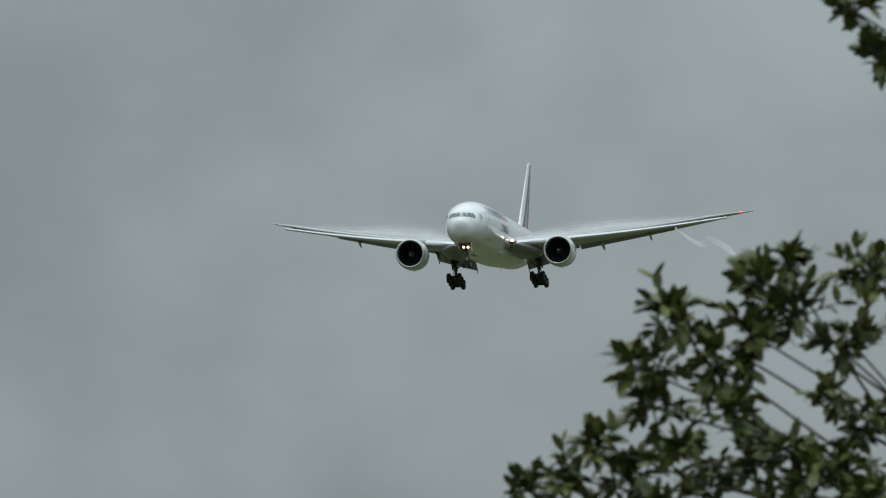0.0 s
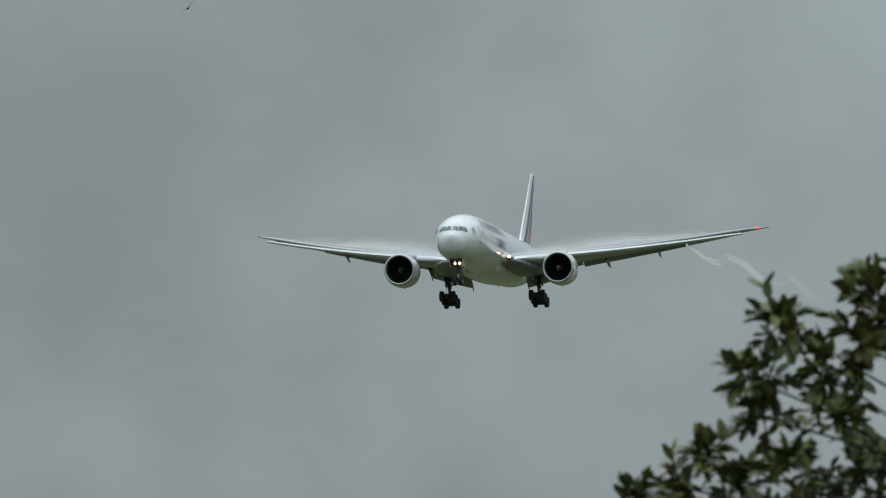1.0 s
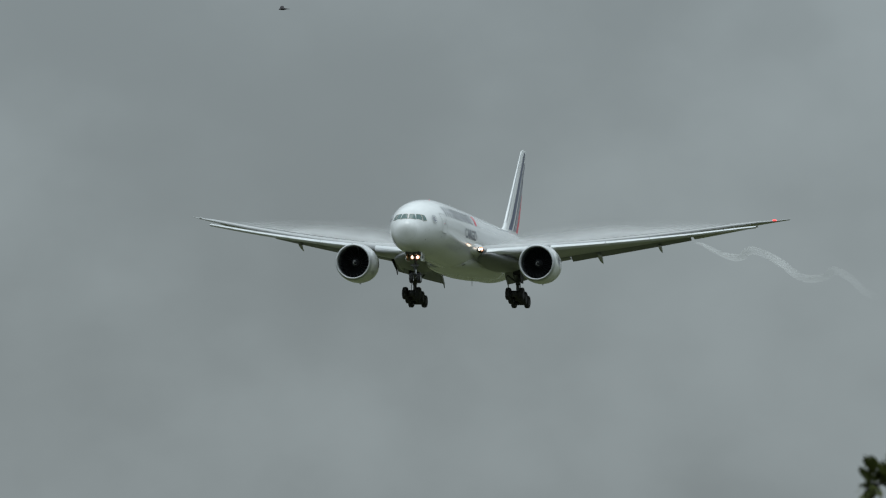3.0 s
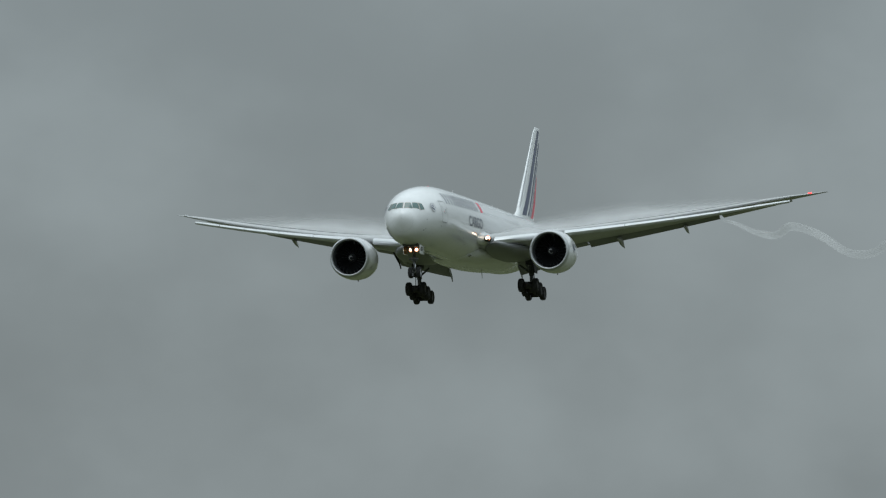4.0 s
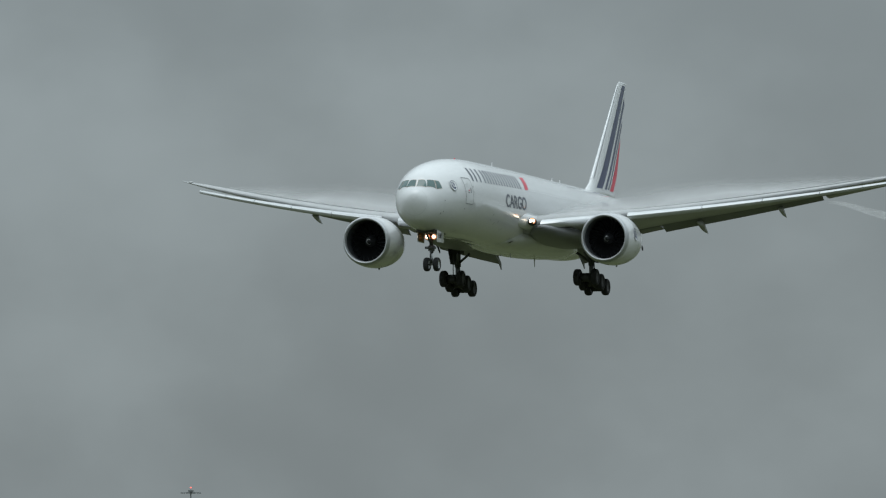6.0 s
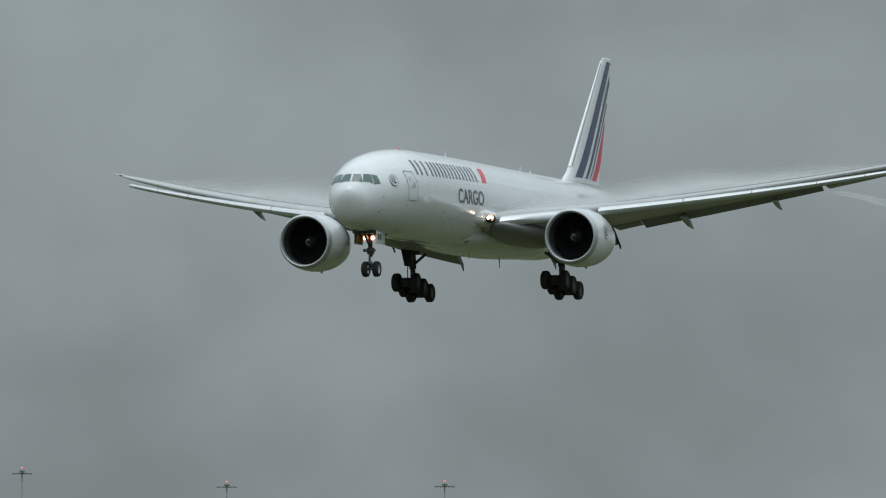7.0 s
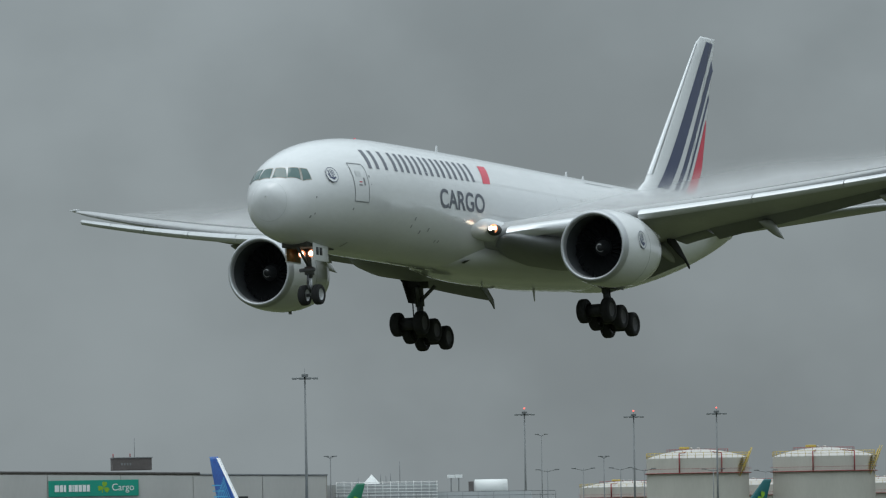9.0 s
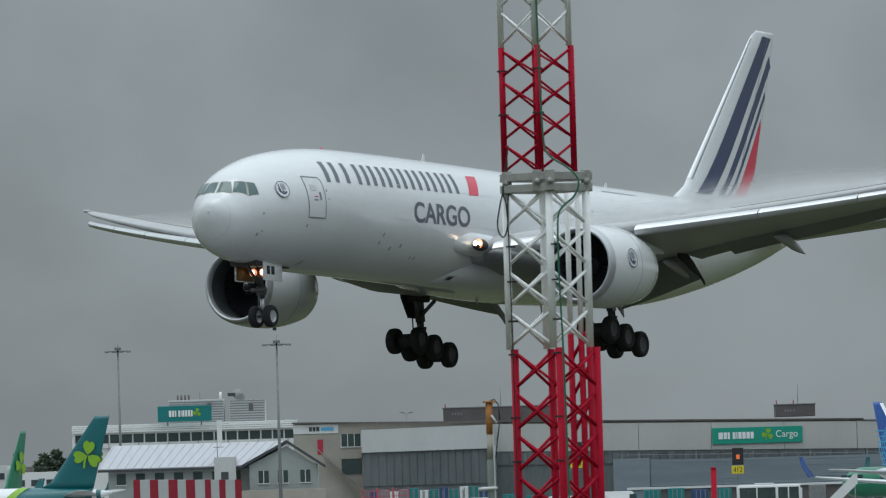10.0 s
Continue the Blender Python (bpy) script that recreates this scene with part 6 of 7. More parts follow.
# ---------------------------------------------------------------- apron clutter
def striped_barrier():
    e = thing("striped_barrier", "red and white striped blast barrier boards", "barrier", (-13.2, 400, ground_height(400)))
    top = 3.2 - ground_height(400)
    x = -2.8
    widths = [0.34, 0.5, 0.42, 0.52, 0.46, 0.42, 0.46, 0.5, 0.30, 0.42, 0.32, 0.48, 0.34]
    for k, w in enumerate(widths):
        wall_box("board", e, (x, -0.04 + 0.01 * (k % 2), 0.5), (x + w - 0.008, 0.04, top - 0.012 * k), M_BARRIERRED if k % 2 == 0 else M_VAN, "red board" if k % 2 == 0 else "white board", bevel=0.01)
        x += w
    for xx in (-2.7, 0.0, 2.6):
        part("post", rod((xx, 0.1, 0), (xx, 0.1, top - 0.3), 0.06), M_GALV, e)


striped_barrier()


def stand_sign(x, y, z, text):
    e = thing("stand_sign", "yellow stand number with a dark signal box above", "sign", (x, y, 0), 0, "stand signs")
    g = ground_height(y)
    part("post", rod((0, 0.2, g), (0, 0.2, z), 0.07), M_GALV, e)
    part("number_plate", box((-0.75, -0.05, z - 0.5), (0.75, 0.05, z + 0.5), 0.03), M_SIGNYELLOW, e, "yellow number plate", smooth=False)
    text_plate(e, text, -0.55, z - 0.32, 0.64, -0.06, M_CABLE, "dark stand number", 1.1)
    s = part("signal_box", box((-0.65, -0.1, z + 0.6), (0.75, 0.3, z + 2.7), 0.05), M_CABLE, e, "dark signal box", smooth=False)
    part("signal_lamp", box((-0.15, -0.14, z + 1.3), (0.28, -0.1, z + 1.85), 0.02), M_AMBER, s, "amber signal", smooth=False)
    part("walkway", box((-1.6, -0.2, z - 0.75), (1.6, 0.3, z - 0.65)), M_GALV, e, smooth=False)


stand_sign(15.7, 978, 5.0, "411")
stand_sign(35.6, 978, 3.7, "412")
stand_sign(56.5, 978, 3.9, "413")


def van(x, y, turn, mat, label, L=5.4, H=2.5):
    e = thing("van", label, "van", (x, y, ground_height(y) + 0.015), turn, "service vans")
    out = [(-L / 2, 0.45), (L / 2 - 0.1, 0.45), (L / 2, 0.6), (L / 2, 1.05), (L / 2 - 0.85, 1.25), (L / 2 - 1.55, H - 0.1), (L / 2 - 1.8, H), (-L / 2 + 0.1, H), (-L / 2, H - 0.15)]
    bm = bmesh.new()
    f = [bm.verts.new((a, -0.98, b)) for a, b in out]
    k = [bm.verts.new((a, 0.98, b)) for a, b in out]
    bm.faces.new(f)
    bm.faces.new(k[::-1])
    for i in range(len(out)):
        j = (i + 1) % len(out)
        bm.faces.new((f[i], k[i], k[j], f[j]))
    bmesh.ops.bevel(bm, geom=list(bm.edges), offset=0.06, segments=2, affect="EDGES", profile=0.5)
    part("body", bm, mat, e)
    for s in (-1, 1):
        part("side_window", box((L / 2 - 2.0, s * 0.985 - 0.01, 1.4), (L / 2 - 1.25, s * 0.985 + 0.01, H - 0.35)), M_GLASS, e, smooth=False)
        part("headlight", box((L / 2 - 0.04, s * 0.75 - 0.15, 0.8), (L / 2 + 0.02, s * 0.75 + 0.15, 1.0), 0.01), M_LETTER, e, smooth=False)
        for xx in (-L / 2 + 0.9, L / 2 - 0.9):
            wheel(e, (xx, s * 0.88, 0.345), 0.34, 0.22, 16)
    w = box((-0.02, -0.8, -0.5), (0.02, 0.8, 0.5), 0, pose(L / 2 - 1.17, 0, 1.78, 0, 32, 0))
    part("windscreen", w, M_GLASS, e, smooth=False)


for x, y, t, mat, lab, L, H in ((-9.3, 905, 170, M_VAN, "white service van on the apron", 5.4, 3.4), (19.5, 905, 10, M_VAN, "white service van on the apron", 5.6, 3.5),
                                (-22.5, 905, 175, M_VAN, "white service van on the apron", 5.2, 3.3), (4.0, 940, 5, M_VAN, "white service van on the apron", 5.6, 3.2),
                                (12.8, 940, 180, M_VAN, "white service van on the apron", 5.4, 3.1)):
    van(x, y, t, mat, lab, L, H)


def apron_bus(x, y):
    e = thing("apron_bus", "white apron bus with large dark windows", "bus", (x, y, ground_height(y) + 0.015))
    part("body", box((-3.6, -1.3, 0.35), (3.6, 1.3, 3.75), 0.18), M_VAN, e, "white bus body")
    for k, (x0, x1) in enumerate(((-3.35, -1.45), (-1.3, 0.75), (1.05, 2.15), (2.3, 3.4))):
        part("side_window", box((x0, -1.33, 1.35), (x1, -1.29, 3.45), 0.01), M_GLASS, e, "dark window pane", smooth=False)
    part("roof_unit", box((-1.6, -0.9, 3.75), (0.6, 0.9, 3.95), 0.05), M_VAN, e, smooth=False)
    for sy in (-1, 1):
        for xx in (-2.4, 2.4):
            wheel(e, (xx, sy * 1.15, 0.47), 0.46, 0.28, 16)


apron_bus(36.3, 903)


def crate(x, y, mat, label, w=2.2, h=3.0):
    e = thing("cargo_container", label, "container", (x, y, ground_height(y) + 0.015), 0, "cargo containers")
    part("box", box((-w / 2, -1.2, 0.25), (w / 2, 1.2, h), 0.05), mat, e, smooth=False)
    for k in range(3):
        part("rib", box((-w / 2 + 0.5 + 0.55 * k, -1.26, 0.3), (-w / 2 + 0.6 + 0.55 * k, -1.2, h - 0.1)), M_GALV, e, smooth=False)
    for sx in (-1, 1):
        part("foot", box((sx * w * 0.35 - 0.2, -1.0, 0), (sx * w * 0.35 + 0.2, 1.0, 0.25)), M_GALV, e, smooth=False)


rnd = random.Random(4)
for k in range(26):
    x = -9.5 + 1.25 * k if k < 12 else 7.5 + (k - 12) * 2.9
    y = 990 if k < 12 else 975
    if 10 < x < 22 and k >= 12:
        y = 974
    m = (M_VAN, M_BLUECRATE, M_TEAL, M_GALV)[rnd.randrange(4)]
    lab = {M_VAN: "white cargo container on the apron", M_BLUECRATE: "dark blue cargo container on the apron", M_TEAL: "teal cargo container on the apron", M_GALV: "grey metal cargo container on the apron"}[m]
    crate(x, y, m, lab, 1.1 if k < 12 else 2.0, (4.2 if k < 12 else 3.2) + 0.5 * rnd.random())


def mesh_fence():
    e = thing("red_fence", "red mesh site fence panels", "fence", (-5.8, 700, BASE))
    for k in range(3):
        x = -2.0 + 1.4 * k
        for xx in (x, x + 1.3):
            part("post", rod((xx, 0, 0), (xx, 0, 4.6), 0.04, seg=6), M_BARRIERRED, e)
        for q in range(10):
            part("rail", rod((x, 0, 0.5 + 0.42 * q), (x + 1.3, 0, 0.5 + 0.42 * q), 0.022, seg=5), M_BARRIERRED, e)
        for q in range(5):
            part("wire", rod((x + 0.26 * q, 0, 0.3), (x + 0.26 * q, 0, 4.5), 0.016, seg=5), M_BARRIERRED, e)


mesh_fence()


def boarding_stair():
    e = thing("boarding_stair", "white mobile boarding stair beside the parked jet", "stairs", (44.6, 900, BASE + 0.015))
    for k in range(12):
        part("tread", box((-1.8 + 0.28 * k, -0.7, 0.6 + 0.26 * k), (-1.5 + 0.28 * k, 0.7, 0.66 + 0.26 * k)), M_GALV, e, smooth=False)
    for s in (-1, 1):
        slab_prism("side_panel", e, [(-2.0, 0.4), (-1.7, 0.4), (1.7, 3.6), (1.7, 4.7), (1.4, 4.7), (-2.0, 1.5)], s * 0.74 - 0.03, s * 0.74 + 0.03, M_VAN, "white side panel")
        for xx in (-1.5, 1.4):
            wheel(e, (xx, s * 0.7, 0.3), 0.3, 0.2, 14)
        part("leg", rod((1.4, s * 0.7, 0.3), (1.4, s * 0.7, 3.6), 0.07), M_GALV, e)
    part("platform", box((1.3, -0.75, 3.55), (2.9, 0.75, 3.65)), M_GALV, e, smooth=False)


boarding_stair()


# ---------------------------------------------------------------- lattice mast by the fence
def lattice_mast():
    e = thing("lattice_mast", "red and white banded steel lattice mast with a hinge frame", "mast", (1.215, 90, 0))

    def section(h, off, z0, z1, leg_r, brace_r, step, mat, phase=0.0, dx=0.0):
        pts = [Vector((-h + dx, 0.06, 0)), Vector((off + dx, -h, 0)), Vector((h + dx, -0.06, 0)), Vector((-off + dx, h, 0))]
        up = Vector((0, 0, 1))
        for p in pts:
            part("leg", rod(p + up * z0, p + up * z1, leg_r, seg=12), mat, e, "painted tubular leg")
        n = max(1, round((z1 - z0) / step))
        st = (z1 - z0) / n
        for i in range(4):
            a, b = pts[i], pts[(i + 1) % 4]
            for k in range(n):
                za, zb = z0 + st * k + 0.03, z0 + st * (k + 1) - 0.03
                part("brace", rod(a + up * za, b + up * zb, brace_r, seg=8), mat, e)
                part("brace", rod(b + up * za, a + up * zb, brace_r, seg=8), mat, e)

    section(0.385, 0.0, 7.22, 9.4, 0.034, 0.014, 0.44, M_MASTWHITE, dx=-0.10)
    section(0.395, 0.01, 5.78, 7.22, 0.036, 0.015, 0.36, M_MASTRED, dx=-0.09)
    section(0.455, 0.03, 3.78, 5.62, 0.043, 0.018, 0.46, M_MASTWHITE, dx=-0.03)
    section(0.465, 0.04, 0.0, 3.78, 0.045, 0.018, 0.47, M_MASTRED, dx=0.03)
    # concrete footing
    part("footing", box((-0.8, -0.8, -0.05), (0.85, 0.8, 0.12), 0.03), M_CONCRETE, e, "concrete footing", smooth=False)
    # hinge frame between the lower and the upper section
    for z in (5.60, 5.73):
        for k, (a, b) in enumerate((((-0.50, 0.0), (0.02, -0.50)), ((0.02, -0.50), (0.50, 0.0)), ((0.50, 0.0), (0.0, 0.50)), ((0.0, 0.50), (-0.50, 0.0)))):
            a3, b3 = Vector((a[0] - 0.02, a[1], z)), Vector((b[0] - 0.02, b[1], z))
            m = Matrix.Translation((a3 + b3) / 2) @ (b3 - a3).to_track_quat("X", "Z").to_matrix().to_4x4()
            part("hinge_beam", box((-(b3 - a3).length / 2, -0.04, -0.045), ((b3 - a3).length / 2, 0.04, 0.045), 0.006, m), M_MASTSTEEL, e, "grey steel channel", smooth=False)
    for x, y in ((-0.46, -0.02), (0.02, -0.5), (0.44, -0.05), (-0.12, -0.40)):
        part("hinge_plate", box((x - 0.06, y - 0.05, 5.56), (x + 0.05, y + 0.05, 5.80), 0.008), M_MASTSTEEL, e, smooth=False)
        part("bolt", rod((x - 0.005, y - 0.085, 5.67), (x - 0.005, y - 0.04, 5.67), 0.035, seg=10), M_MASTSTEEL, e)
    # rear ladder frame, red to a higher level
    for x in (0.22, 0.34, 0.43):
        part("rear_leg", rod((x, 0.75, 3.95), (x, 0.75, 5.58), 0.03, seg=8), M_MASTWHITE, e)
        part("rear_leg", rod((x + 0.02, 0.75, 0.0), (x, 0.75, 3.95), 0.036, seg=8), M_MASTRED, e)
    for k in range(9):
        z = 0.3 + 0.42 * k
        part("rear_brace", rod((0.23, 0.75, z), (0.43, 0.75, z + 0.36), 0.02, seg=6), M_MASTRED, e)
    # cables
    def cable(points, r, mat):
        cu = bpy.data.curves.new("cable", "CURVE")
        cu.dimensions, cu.bevel_depth, cu.bevel_resolution = "3D", r, 2
        sp = cu.splines.new("NURBS")
        sp.points.add(len(points) - 1)
        for q, p in zip(sp.points, points):
            q.co = (*p, 1)
        sp.use_endpoint_u, sp.order_u = True, 3
        tmp = bpy.data.objects.new("cable", cu)
        scene.collection.objects.link(tmp)
        me = bpy.data.meshes.new_from_object(tmp.evaluated_get(bpy.context.evaluated_depsgraph_get()))
        bpy.data.objects.remove(tmp)
        me.materials.clear()
        me.materials.append(mat)
        ob = new("cable", me)
        ob.parent = e
        ob["label"] = "thin hanging cable"
        return ob

    cable([(-0.10, -0.45, 9.3), (-0.07, -0.46, 7.2), (-0.05, -0.46, 6.1), (0.0, -0.5, 5.95), (0.25, -0.56, 5.80), (0.36, -0.56, 5.66), (0.30, -0.56, 5.48), (0.12, -0.56, 5.36), (0.085, -0.54, 5.2), (0.09, -0.54, 4.4), (0.12, -0.55, 3.6), (0.14, -0.55, 0.1)], 0.011, M_CABLEGREEN)
    cable([(-0.46, -0.05, 5.9), (-0.50, -0.06, 5.62), (-0.56, -0.1, 5.4), (-0.60, -0.1, 5.15), (-0.52, -0.1, 5.02), (-0.46, -0.1, 5.2), (-0.47, -0.1, 5.5), (-0.43, -0.06, 5.62)], 0.009, M_CABLE)
    cable([(-0.44, -0.03, 6.1), (-0.48, -0.05, 5.8), (-0.53, -0.07, 5.55), (-0.47, -0.08, 5.45), (-0.46, -0.03, 4.6), (-0.45, -0.03, 3.2), (-0.45, -0.03, 0.1)], 0.008, M_CABLE)
    for z in (6.45, 6.95, 4.95, 4.55, 4.1, 3.72, 3.0, 2.5):
        part("cable_clip", spun([(-0.01, 0.06), (0.01, 0.06)], 12, (-0.445 if z < 5.6 else -0.48, 0.05, z), "z"), M_CABLE, e)
        part("cable_clip", spun([(-0.01, 0.064), (0.01, 0.064)], 12, (0.05 if z < 5.6 else -0.09, -0.455 if z < 5.6 else -0.395, z), "z"), M_CABLE, e)


lattice_mast()


def vent_pipe():
    e = thing("marker_pipe", "rusty capped pipe post with loose cables", "post", (0.39, 75, 0))
    part("upper_pipe", rod((0, 0, 2.72), (0, 0, 3.02), 0.032, seg=14), M_RUST, e, "rust-orange pipe top")
    part("middle_pipe", rod((0, 0, 2.48), (0, 0, 2.72), 0.030, seg=14), M_PIPECREAM, e, "faded cream pipe")
    part("lower_pipe", rod((0, 0, 0), (0, 0, 2.48), 0.034, seg=14), M_PIPEGREEN, e, "grey-green pipe")
    part("cap", box((-0.06, -0.05, 3.02), (0.07, 0.05, 3.035), 0.004), M_RUST, e, smooth=False)
    pts = [(0.0, -0.03, 3.03), (0.05, -0.04, 3.05), (0.09, -0.04, 3.0), (0.10, -0.04, 2.85), (0.07, -0.04, 2.65), (0.05, -0.04, 2.5), (0.05, -0.04, 0.1)]
    for a, b in zip(pts, pts[1:]):
        part("cable", rod(a, b, 0.006, seg=6), M_CABLE, e)
    part("bracket", rod((0.02, -0.03, 2.9), (0.07, -0.03, 2.82), 0.010, seg=6), M_VAN, e)
    part("insulator", rod((-0.12, -0.03, 2.20), (0.06, -0.03, 2.21), 0.018, seg=10), M_VAN, e, "white insulator")
    p = thing("red_post", "plain red marker post", "post", (2.5, 75, 0))
    part("post", rod((0, 0, 0), (0, 0, 2.33), 0.027, seg=14), M_MASTRED, p)
    part("cap", rod((0, 0, 2.33), (0, 0, 2.345), 0.03, 0.02, seg=14), M_MASTRED, p)


vent_pipe()


# ---------------------------------------------------------------- trees
def leaf_into(verts, faces, p, d, n, L, W):
    """A folded pointed leaf from p along d with normal n."""
    s = d.cross(n).normalized()
    n = s.cross(d).normalized()
    k = len(verts)
    for u, w, z in ((0, 0.06, 0), (0.3, 0.9, 0.10), (0.62, 1.0, 0.06), (0.86, 0.55, -0.02)):
        c = p + d * (L * u) - n * (0.10 * L * u * u)
        verts.extend(((c + s * (W * w / 2) + n * (z * W)), c, (c - s * (W * w / 2) + n * (z * W))))
    verts.append(p + d * L - n * (0.12 * L))
    for i in range(3):
        a = k + 3 * i
        faces.append((a, a + 1, a + 4, a + 3))
        faces.append((a + 1, a + 2, a + 5, a + 4))
    faces.append((k + 9, k + 10, k + 12))
    faces.append((k + 10, k + 11, k + 12))


def near_tree():
    rnd = random.Random(11)
    e = thing("evergreen_tree", "small evergreen tree with dark glossy oval leaves", "tree", (11.06, 22.95, 0))
    org = Vector((11.06, 22.95, 0))
    # bearing, height, size of the tufts
    tufts = [(22.44, 3.20, 1.1), (22.20, 3.03, 1.0), (22.30, 2.91, 1.0), (22.77, 3.05, 1.2), (21.90, 2.79, 0.9), (21.64, 2.69, 0.7), (21.38, 2.64, 0.6),
             (23.06, 3.30, 1.0), (23.38, 3.20, 1.25), (23.73, 3.12, 1.2), (23.90, 3.32, 1.0), (22.85, 2.89, 1.0), (22.48, 2.77, 1.0), (23.08, 2.74, 0.8),
             (23.88, 2.87, 1.1), (23.44, 2.68, 0.9), (22.12, 2.68, 0.9), (22.73, 2.66, 0.9), (23.26, 3.36, 0.7), (23.77, 4.16, 0.8), (23.94, 4.02, 0.8), (23.62, 4.19, 0.5), (23.02, 3.14, 1.0), (23.63, 2.93, 0.5),
             (23.71, 2.70, 1.0), (23.30, 2.76, 0.9), (23.83, 2.58, 1.0), (23.18, 2.58, 1.0), (22.38, 2.57, 0.9), (21.88, 2.56, 0.8)]
    pts = []
    for b, z, k in tufts:
        d = 25.0 + rnd.uniform(-0.22, 0.22)
        pts.append((Vector((d * math.sin(radians(b)), d * math.cos(radians(b)), z)) - org, k))
    for _ in range(46):     # the crown outside the opening view
        a, r = rnd.uniform(0, 2 * math.pi), rnd.uniform(0.25, 1.05)
        q = Vector((0.35 + r * math.cos(a), r * math.sin(a), rnd.uniform(2.2, 4.7)))
        w = q + org
        if math.degrees(math.atan2(w.x, w.y)) > 24.38:
            pts.append((q, 1.0))
    verts, faces = [], []
    wood = bmesh.new()
    heads = [Vector((0.28, 0, 2.35)), Vector((0.05, 0.05, 2.5)), Vector((0.45, -0.1, 2.9)), Vector((0.38, 0.1, 3.4)), Vector((-0.25, 0, 2.45))]
    for q, k in pts:
        h = min(heads, key=lambda c: (c - q).length + max(0, c.z - q.z + 0.1) * 2)
        mid = h.lerp(q, 0.5) + Vector((rnd.uniform(-0.10, 0.10), rnd.uniform(-0.10, 0.10), rnd.uniform(-0.12, 0.02)))
        m1 = h.lerp(mid, 0.5) + Vector((rnd.uniform(-0.05, 0.05), rnd.uniform(-0.05, 0.05), rnd.uniform(-0.05, 0.03)))
        m2 = mid.lerp(q, 0.5) + Vector((rnd.uniform(-0.04, 0.04), rnd.uniform(-0.04, 0.04), rnd.uniform(-0.03, 0.03)))
        rod_into(wood, h, m1, 0.008, 0.007, 6)
        rod_into(wood, m1, mid, 0.007, 0.006, 6)
        rod_into(wood, mid, m2, 0.006, 0.0045, 6)
        rod_into(wood, m2, q, 0.0045, 0.0035, 6)
        for _ in range(int(11 * k) + 4):      # twigs with leaves at their ends
            d = Vector((rnd.gauss(0, 1), rnd.gauss(0, 1), rnd.gauss(0.25, 0.9))).normalized()
            ln = rnd.uniform(0.04, 0.140) * k
            tip = q + d * ln
            rod_into(wood, q, tip, 0.0035, 0.002, 5)
            for _ in range(rnd.randint(6, 9)):
                u = rnd.uniform(0.35, 1.0)
                ld = (d * 0.7 + Vector((rnd.gauss(0, 0.7), rnd.gauss(0, 0.7), rnd.gauss(0.15, 0.6)))).normalized()
                nn = Vector((rnd.gauss(0, 0.5), rnd.gauss(0, 0.5), 1)).normalized()
                L = rnd.uniform(0.045, 0.082)
                leaf_into(verts, faces, q.lerp(tip, u), ld, nn, L, L * rnd.uniform(0.38, 0.52))
    for h in heads:
        rod_into(wood, (0.35, 0, 1.2), h, 0.03, 0.010, 8)
    tagged(part("limb_work", wood, M_BARK, e), "thin grey-brown limbs and twigs", kind="stuff")
    rings = []
    for z, r, dx in ((0, 0.11, 0.3), (0.3, 0.085, 0.31), (0.8, 0.07, 0.34), (1.3, 0.055, 0.35)):
        rings.append([(dx + r * math.cos(a) * (1 + 0.08 * math.sin(3 * a)), r * math.sin(a), z) for a in [2 * math.pi * i / 12 for i in range(12)]])
    part("trunk", loft(rings), M_BARK, e, "grey-brown trunk")
    me = bpy.data.meshes.new("crown")
    me.from_pydata([tuple(v) for v in verts], [], faces)
    for p in me.polygons:
        p.use_smooth = True
    me.materials.append(M_LEAF)
    c = new("crown", me)
    c.parent = e
    tagged(c, "dark green oval leaves in loose tufts", kind="stuff")


near_tree()


def far_tree(x, y, h, w, seed):
    rnd = random.Random(seed)
    e = thing("tree", "dark green broadleaf tree beyond the apron", "tree", (x, y, BASE), 0, "far trees")
    H = h - BASE
    part("trunk", rod((0, 0, 0), (0, 0, H * 0.6), 0.35, 0.15, 8), M_BARK, e)
    verts, faces = [], []
    for k in range(34):
        u = rnd.uniform(0.25, 1.0)
        rr = w * (math.sin(math.pi * min(1, (1.06 - u) * 1.15)) ** 0.7) * 0.9
        a = rnd.uniform(0, 2 * math.pi)
        q = rr * math.sqrt(rnd.random())
        c = Vector((q * math.cos(a), q * math.sin(a), H * u))
        for _ in range(70):
            d = Vector((rnd.gauss(0, 1), rnd.gauss(0, 1), rnd.gauss(0, 1))).normalized()
            p = c + d * rnd.uniform(0.3, 1.0) * w * 0.30
            leaf_into(verts, faces, p, d, Vector((rnd.gauss(0, .5), rnd.gauss(0, .5), 1)).normalized(), 0.85, 0.6)
    me = bpy.data.meshes.new("crown")
    me.from_pydata([tuple(v) for v in verts], [], faces)
    me.materials.append(M_TREEFAR)
    c = new("crown", me)
    c.parent = e
    tagged(c, "dense dark foliage", kind="stuff")


for k, (b, h, w) in enumerate(((8.22, 13.0, 3.4), (8.36, 13.4, 3.6), (8.52, 12.5, 3.4), (8.64, 12.8, 3.0), (8.95, 11.4, 2.4), (9.10, 11.9, 2.0), (9.30, 11.6, 2.2), (10.02, 14.2, 2.8), (10.14, 13.2, 3.0), (10.95, 12.8, 3.0), (11.1, 12.4, 2.4), (11.6, 12.2, 3.0), (12.3, 12.3, 3.0), (-2.82, 10.6, 1.9), (-2.94, 10.3, 1.8))):
    far_tree(1395 * math.sin(radians(b)), 1395 * math.cos(radians(b)), h, w, 20 + k)


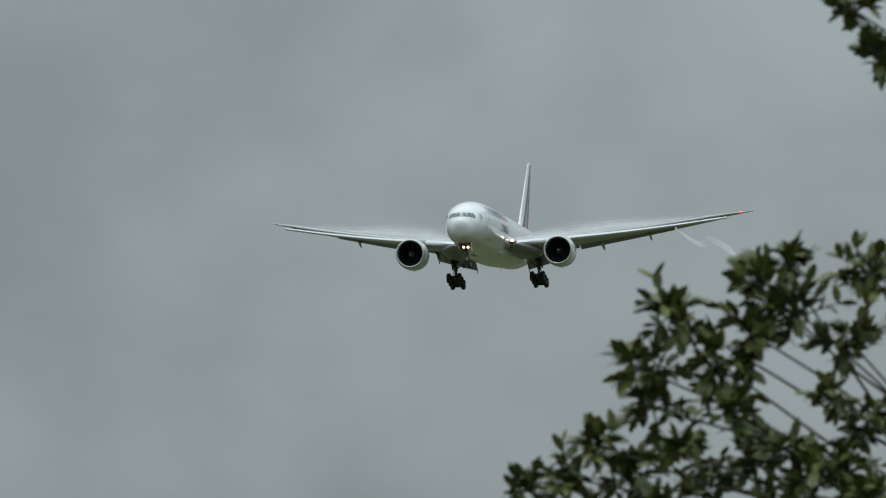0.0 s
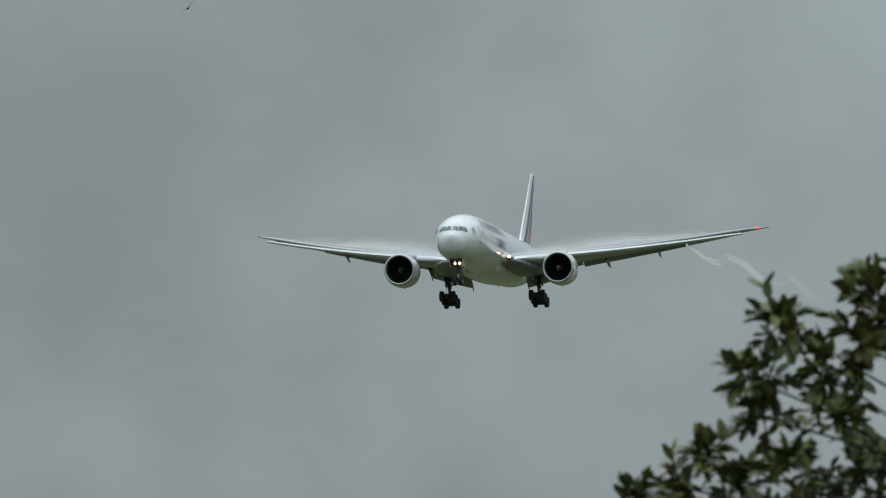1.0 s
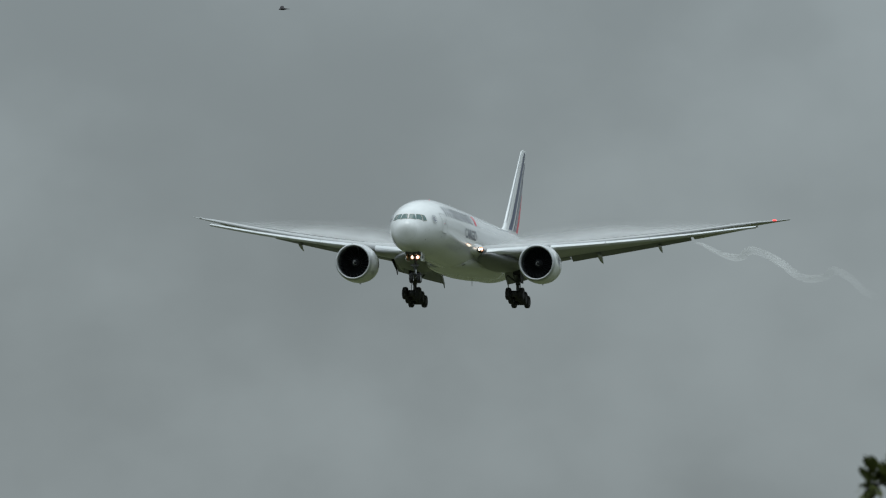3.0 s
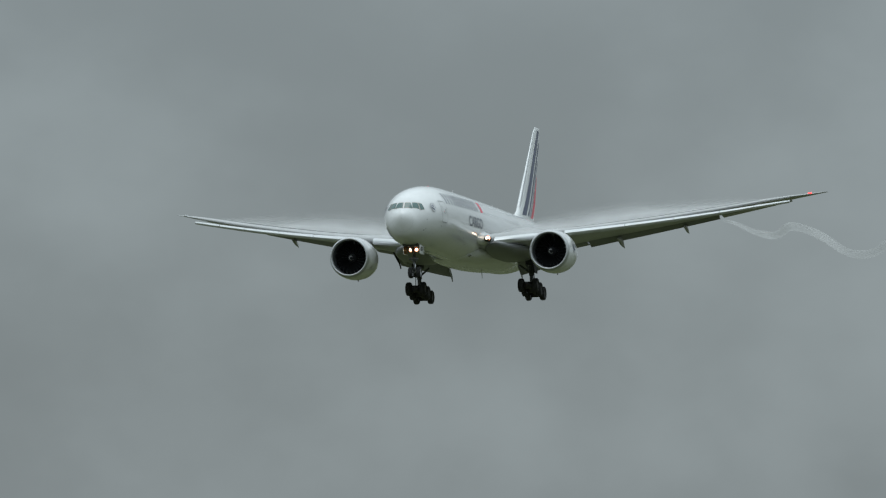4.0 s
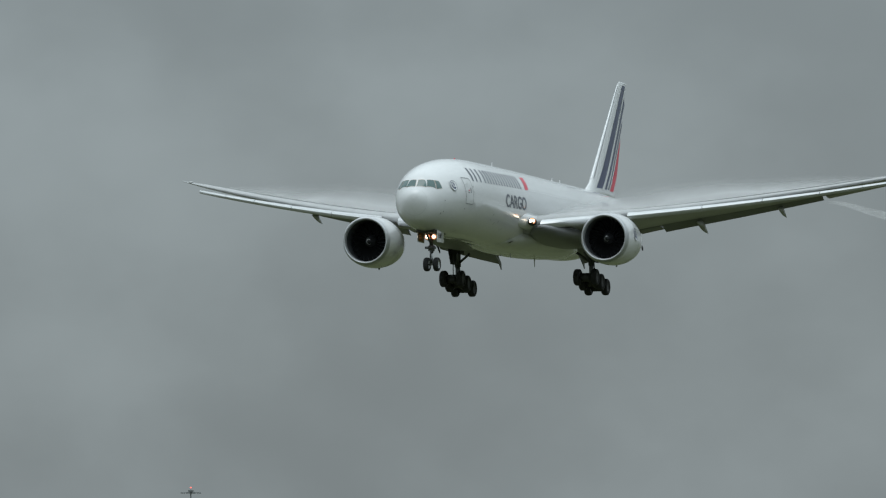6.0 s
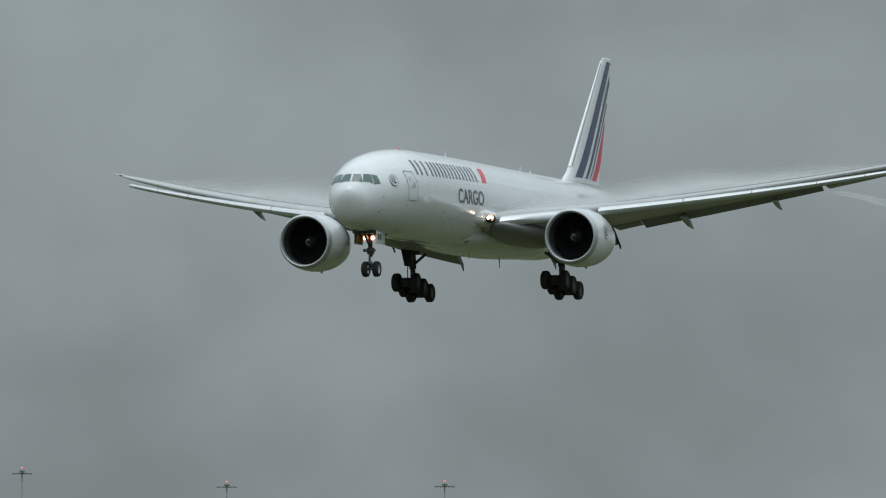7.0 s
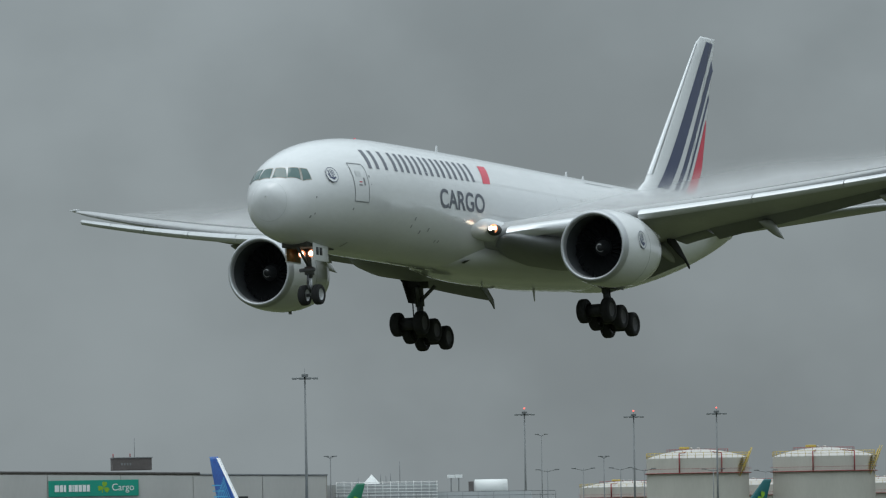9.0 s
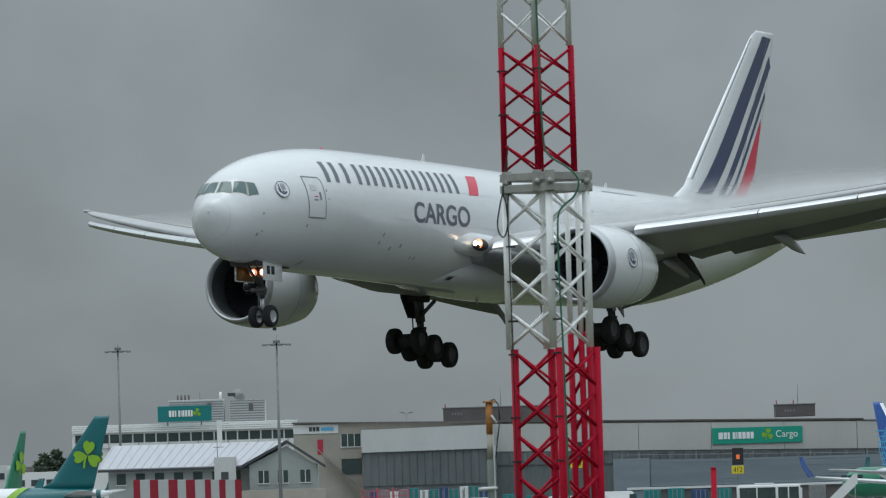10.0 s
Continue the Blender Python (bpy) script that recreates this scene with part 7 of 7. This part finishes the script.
# ---------------------------------------------------------------- birds
def bird(name_label, span):
    e = thing("bird", name_label, "bird", (0, 0, 0), 0, "soaring birds")
    k = span / 1.0
    rings = []
    for x, r in ((0.22, 0.008), (0.19, 0.03), (0.10, 0.055), (-0.05, 0.06), (-0.16, 0.035), (-0.24, 0.02)):
        rings.append([(x * k, r * k * math.cos(a), r * k * math.sin(a)) for a in [2 * math.pi * i / 10 for i in range(10)]])
    part("body", loft(rings), M_BIRD, e)
    part("tail", loft([[(-0.2 * k, -0.03 * k, 0.01 * k), (-0.2 * k, 0.03 * k, 0.01 * k), (-0.2 * k, 0.03 * k, -0.01 * k), (-0.2 * k, -0.03 * k, -0.01 * k)], [(-0.36 * k, -0.09 * k, 0.004), (-0.36 * k, 0.09 * k, 0.004), (-0.36 * k, 0.09 * k, -0.004), (-0.36 * k, -0.09 * k, -0.004)]]), M_BIRD, e)
    for s in (1, -1):
        rings = []
        for y, c, x0, z in ((0.03, 0.20, 0.10, 0.0), (0.16, 0.22, 0.12, 0.045), (0.30, 0.20, 0.09, 0.075), (0.42, 0.14, 0.03, 0.09), (0.50, 0.04, -0.04, 0.10)):
            rings.append([((x0 - bx) * k, s * y * k, (z + bz) * k) for bx, bz in airfoil(c, 0.08, 5, 0.05)])
        part("wing", loft(rings), M_BIRD, e, "dark fingered wing")
    return e


bird_a = bird("dark brown bird soaring with banked wings", 0.95)
bird_b = bird("dark brown bird soaring with level wings", 0.98)


# ---------------------------------------------------------------- everything that moves
# seconds, nose position, bank, pitch, heading
AIR = [
    (0.0, 357.98, 937.75, 54.69, 1.00, -2.18, -120.18),
    (0.5, 338.77, 905.83, 52.84, 1.09, -2.30, -120.16),
    (1.0, 319.34, 875.97, 50.46, 0.47, -2.27, -120.12),
    (1.5, 302.08, 849.36, 48.79, -0.31, -2.08, -120.17),
    (2.0, 282.63, 818.94, 46.63, -1.16, -2.49, -120.11),
    (3.5, 227.77, 728.61, 41.30, -0.37, -1.60, -120.15),
    (4.0, 209.47, 696.54, 39.43, 1.36, -1.51, -120.15),
    (4.5, 191.16, 667.80, 37.55, 3.03, -1.36, -120.15),
    (5.0, 171.08, 637.59, 35.68, 3.03, -1.53, -120.15),
    (5.5, 152.12, 610.98, 33.80, 1.12, -1.64, -120.15),
    (6.8, 105.90, 530.90, 29.15, -0.25, -0.67, -119.83),
    (7.0, 98.12, 518.88, 28.41, 0.27, -0.52, -119.78),
    (7.5, 80.24, 489.20, 26.23, 1.08, -0.69, -119.61),
    (8.0, 61.06, 458.07, 23.93, 1.88, -0.99, -119.44),
    (8.5, 43.35, 429.58, 22.02, 1.92, -1.90, -119.31),
    (9.0, 23.80, 398.10, 19.87, 2.25, -2.36, -119.36),
    (9.5, 6.92, 386.09, 18.08, 1.29, -2.63, -119.28),
    (10.0, -11.78, 373.85, 16.45, 0.83, -2.60, -119.02),
]


def motions():
    walk(airliner, [(t, pose(x, y, z, rx, ry, rz)) for t, x, y, z, rx, ry, rz in AIR])
    walk(bird_a, [(0.0, pose(122.1, 380.8, 37.2, -40, 0, 99)), (0.5, pose(123.2, 380.6, 34.5, -45, 0, 91)), (1.0, pose(124.5, 380.1, 34.2, -42, 0, 81)), (1.5, pose(124.5, 380.1, 33.8, -40, 0, 87)),
                  (2.0, pose(122.9, 380.7, 33.2, -40, 0, 105)), (3.3, pose(115.3, 383.0, 33.5, -10, 0, 179)), (4.5, pose(106.3, 386.6, 40, -10, 0, 179)), (10.0, pose(65.4, 399.1, 75, -10, 0, 179))])
    walk(bird_b, [(0.0, pose(122.3, 401.9, 41, 0, 0, 264)), (1.5, pose(122.0, 401.9, 36.4, 24, 0, 261)), (2.0, pose(122.0, 401.9, 35.4, 4, 0, 261)), (3.3, pose(119.5, 402.4, 38.5, 4, 0, 239)), (10.0, pose(85.6, 408.9, 80, 4, 0, 239))])


motions()
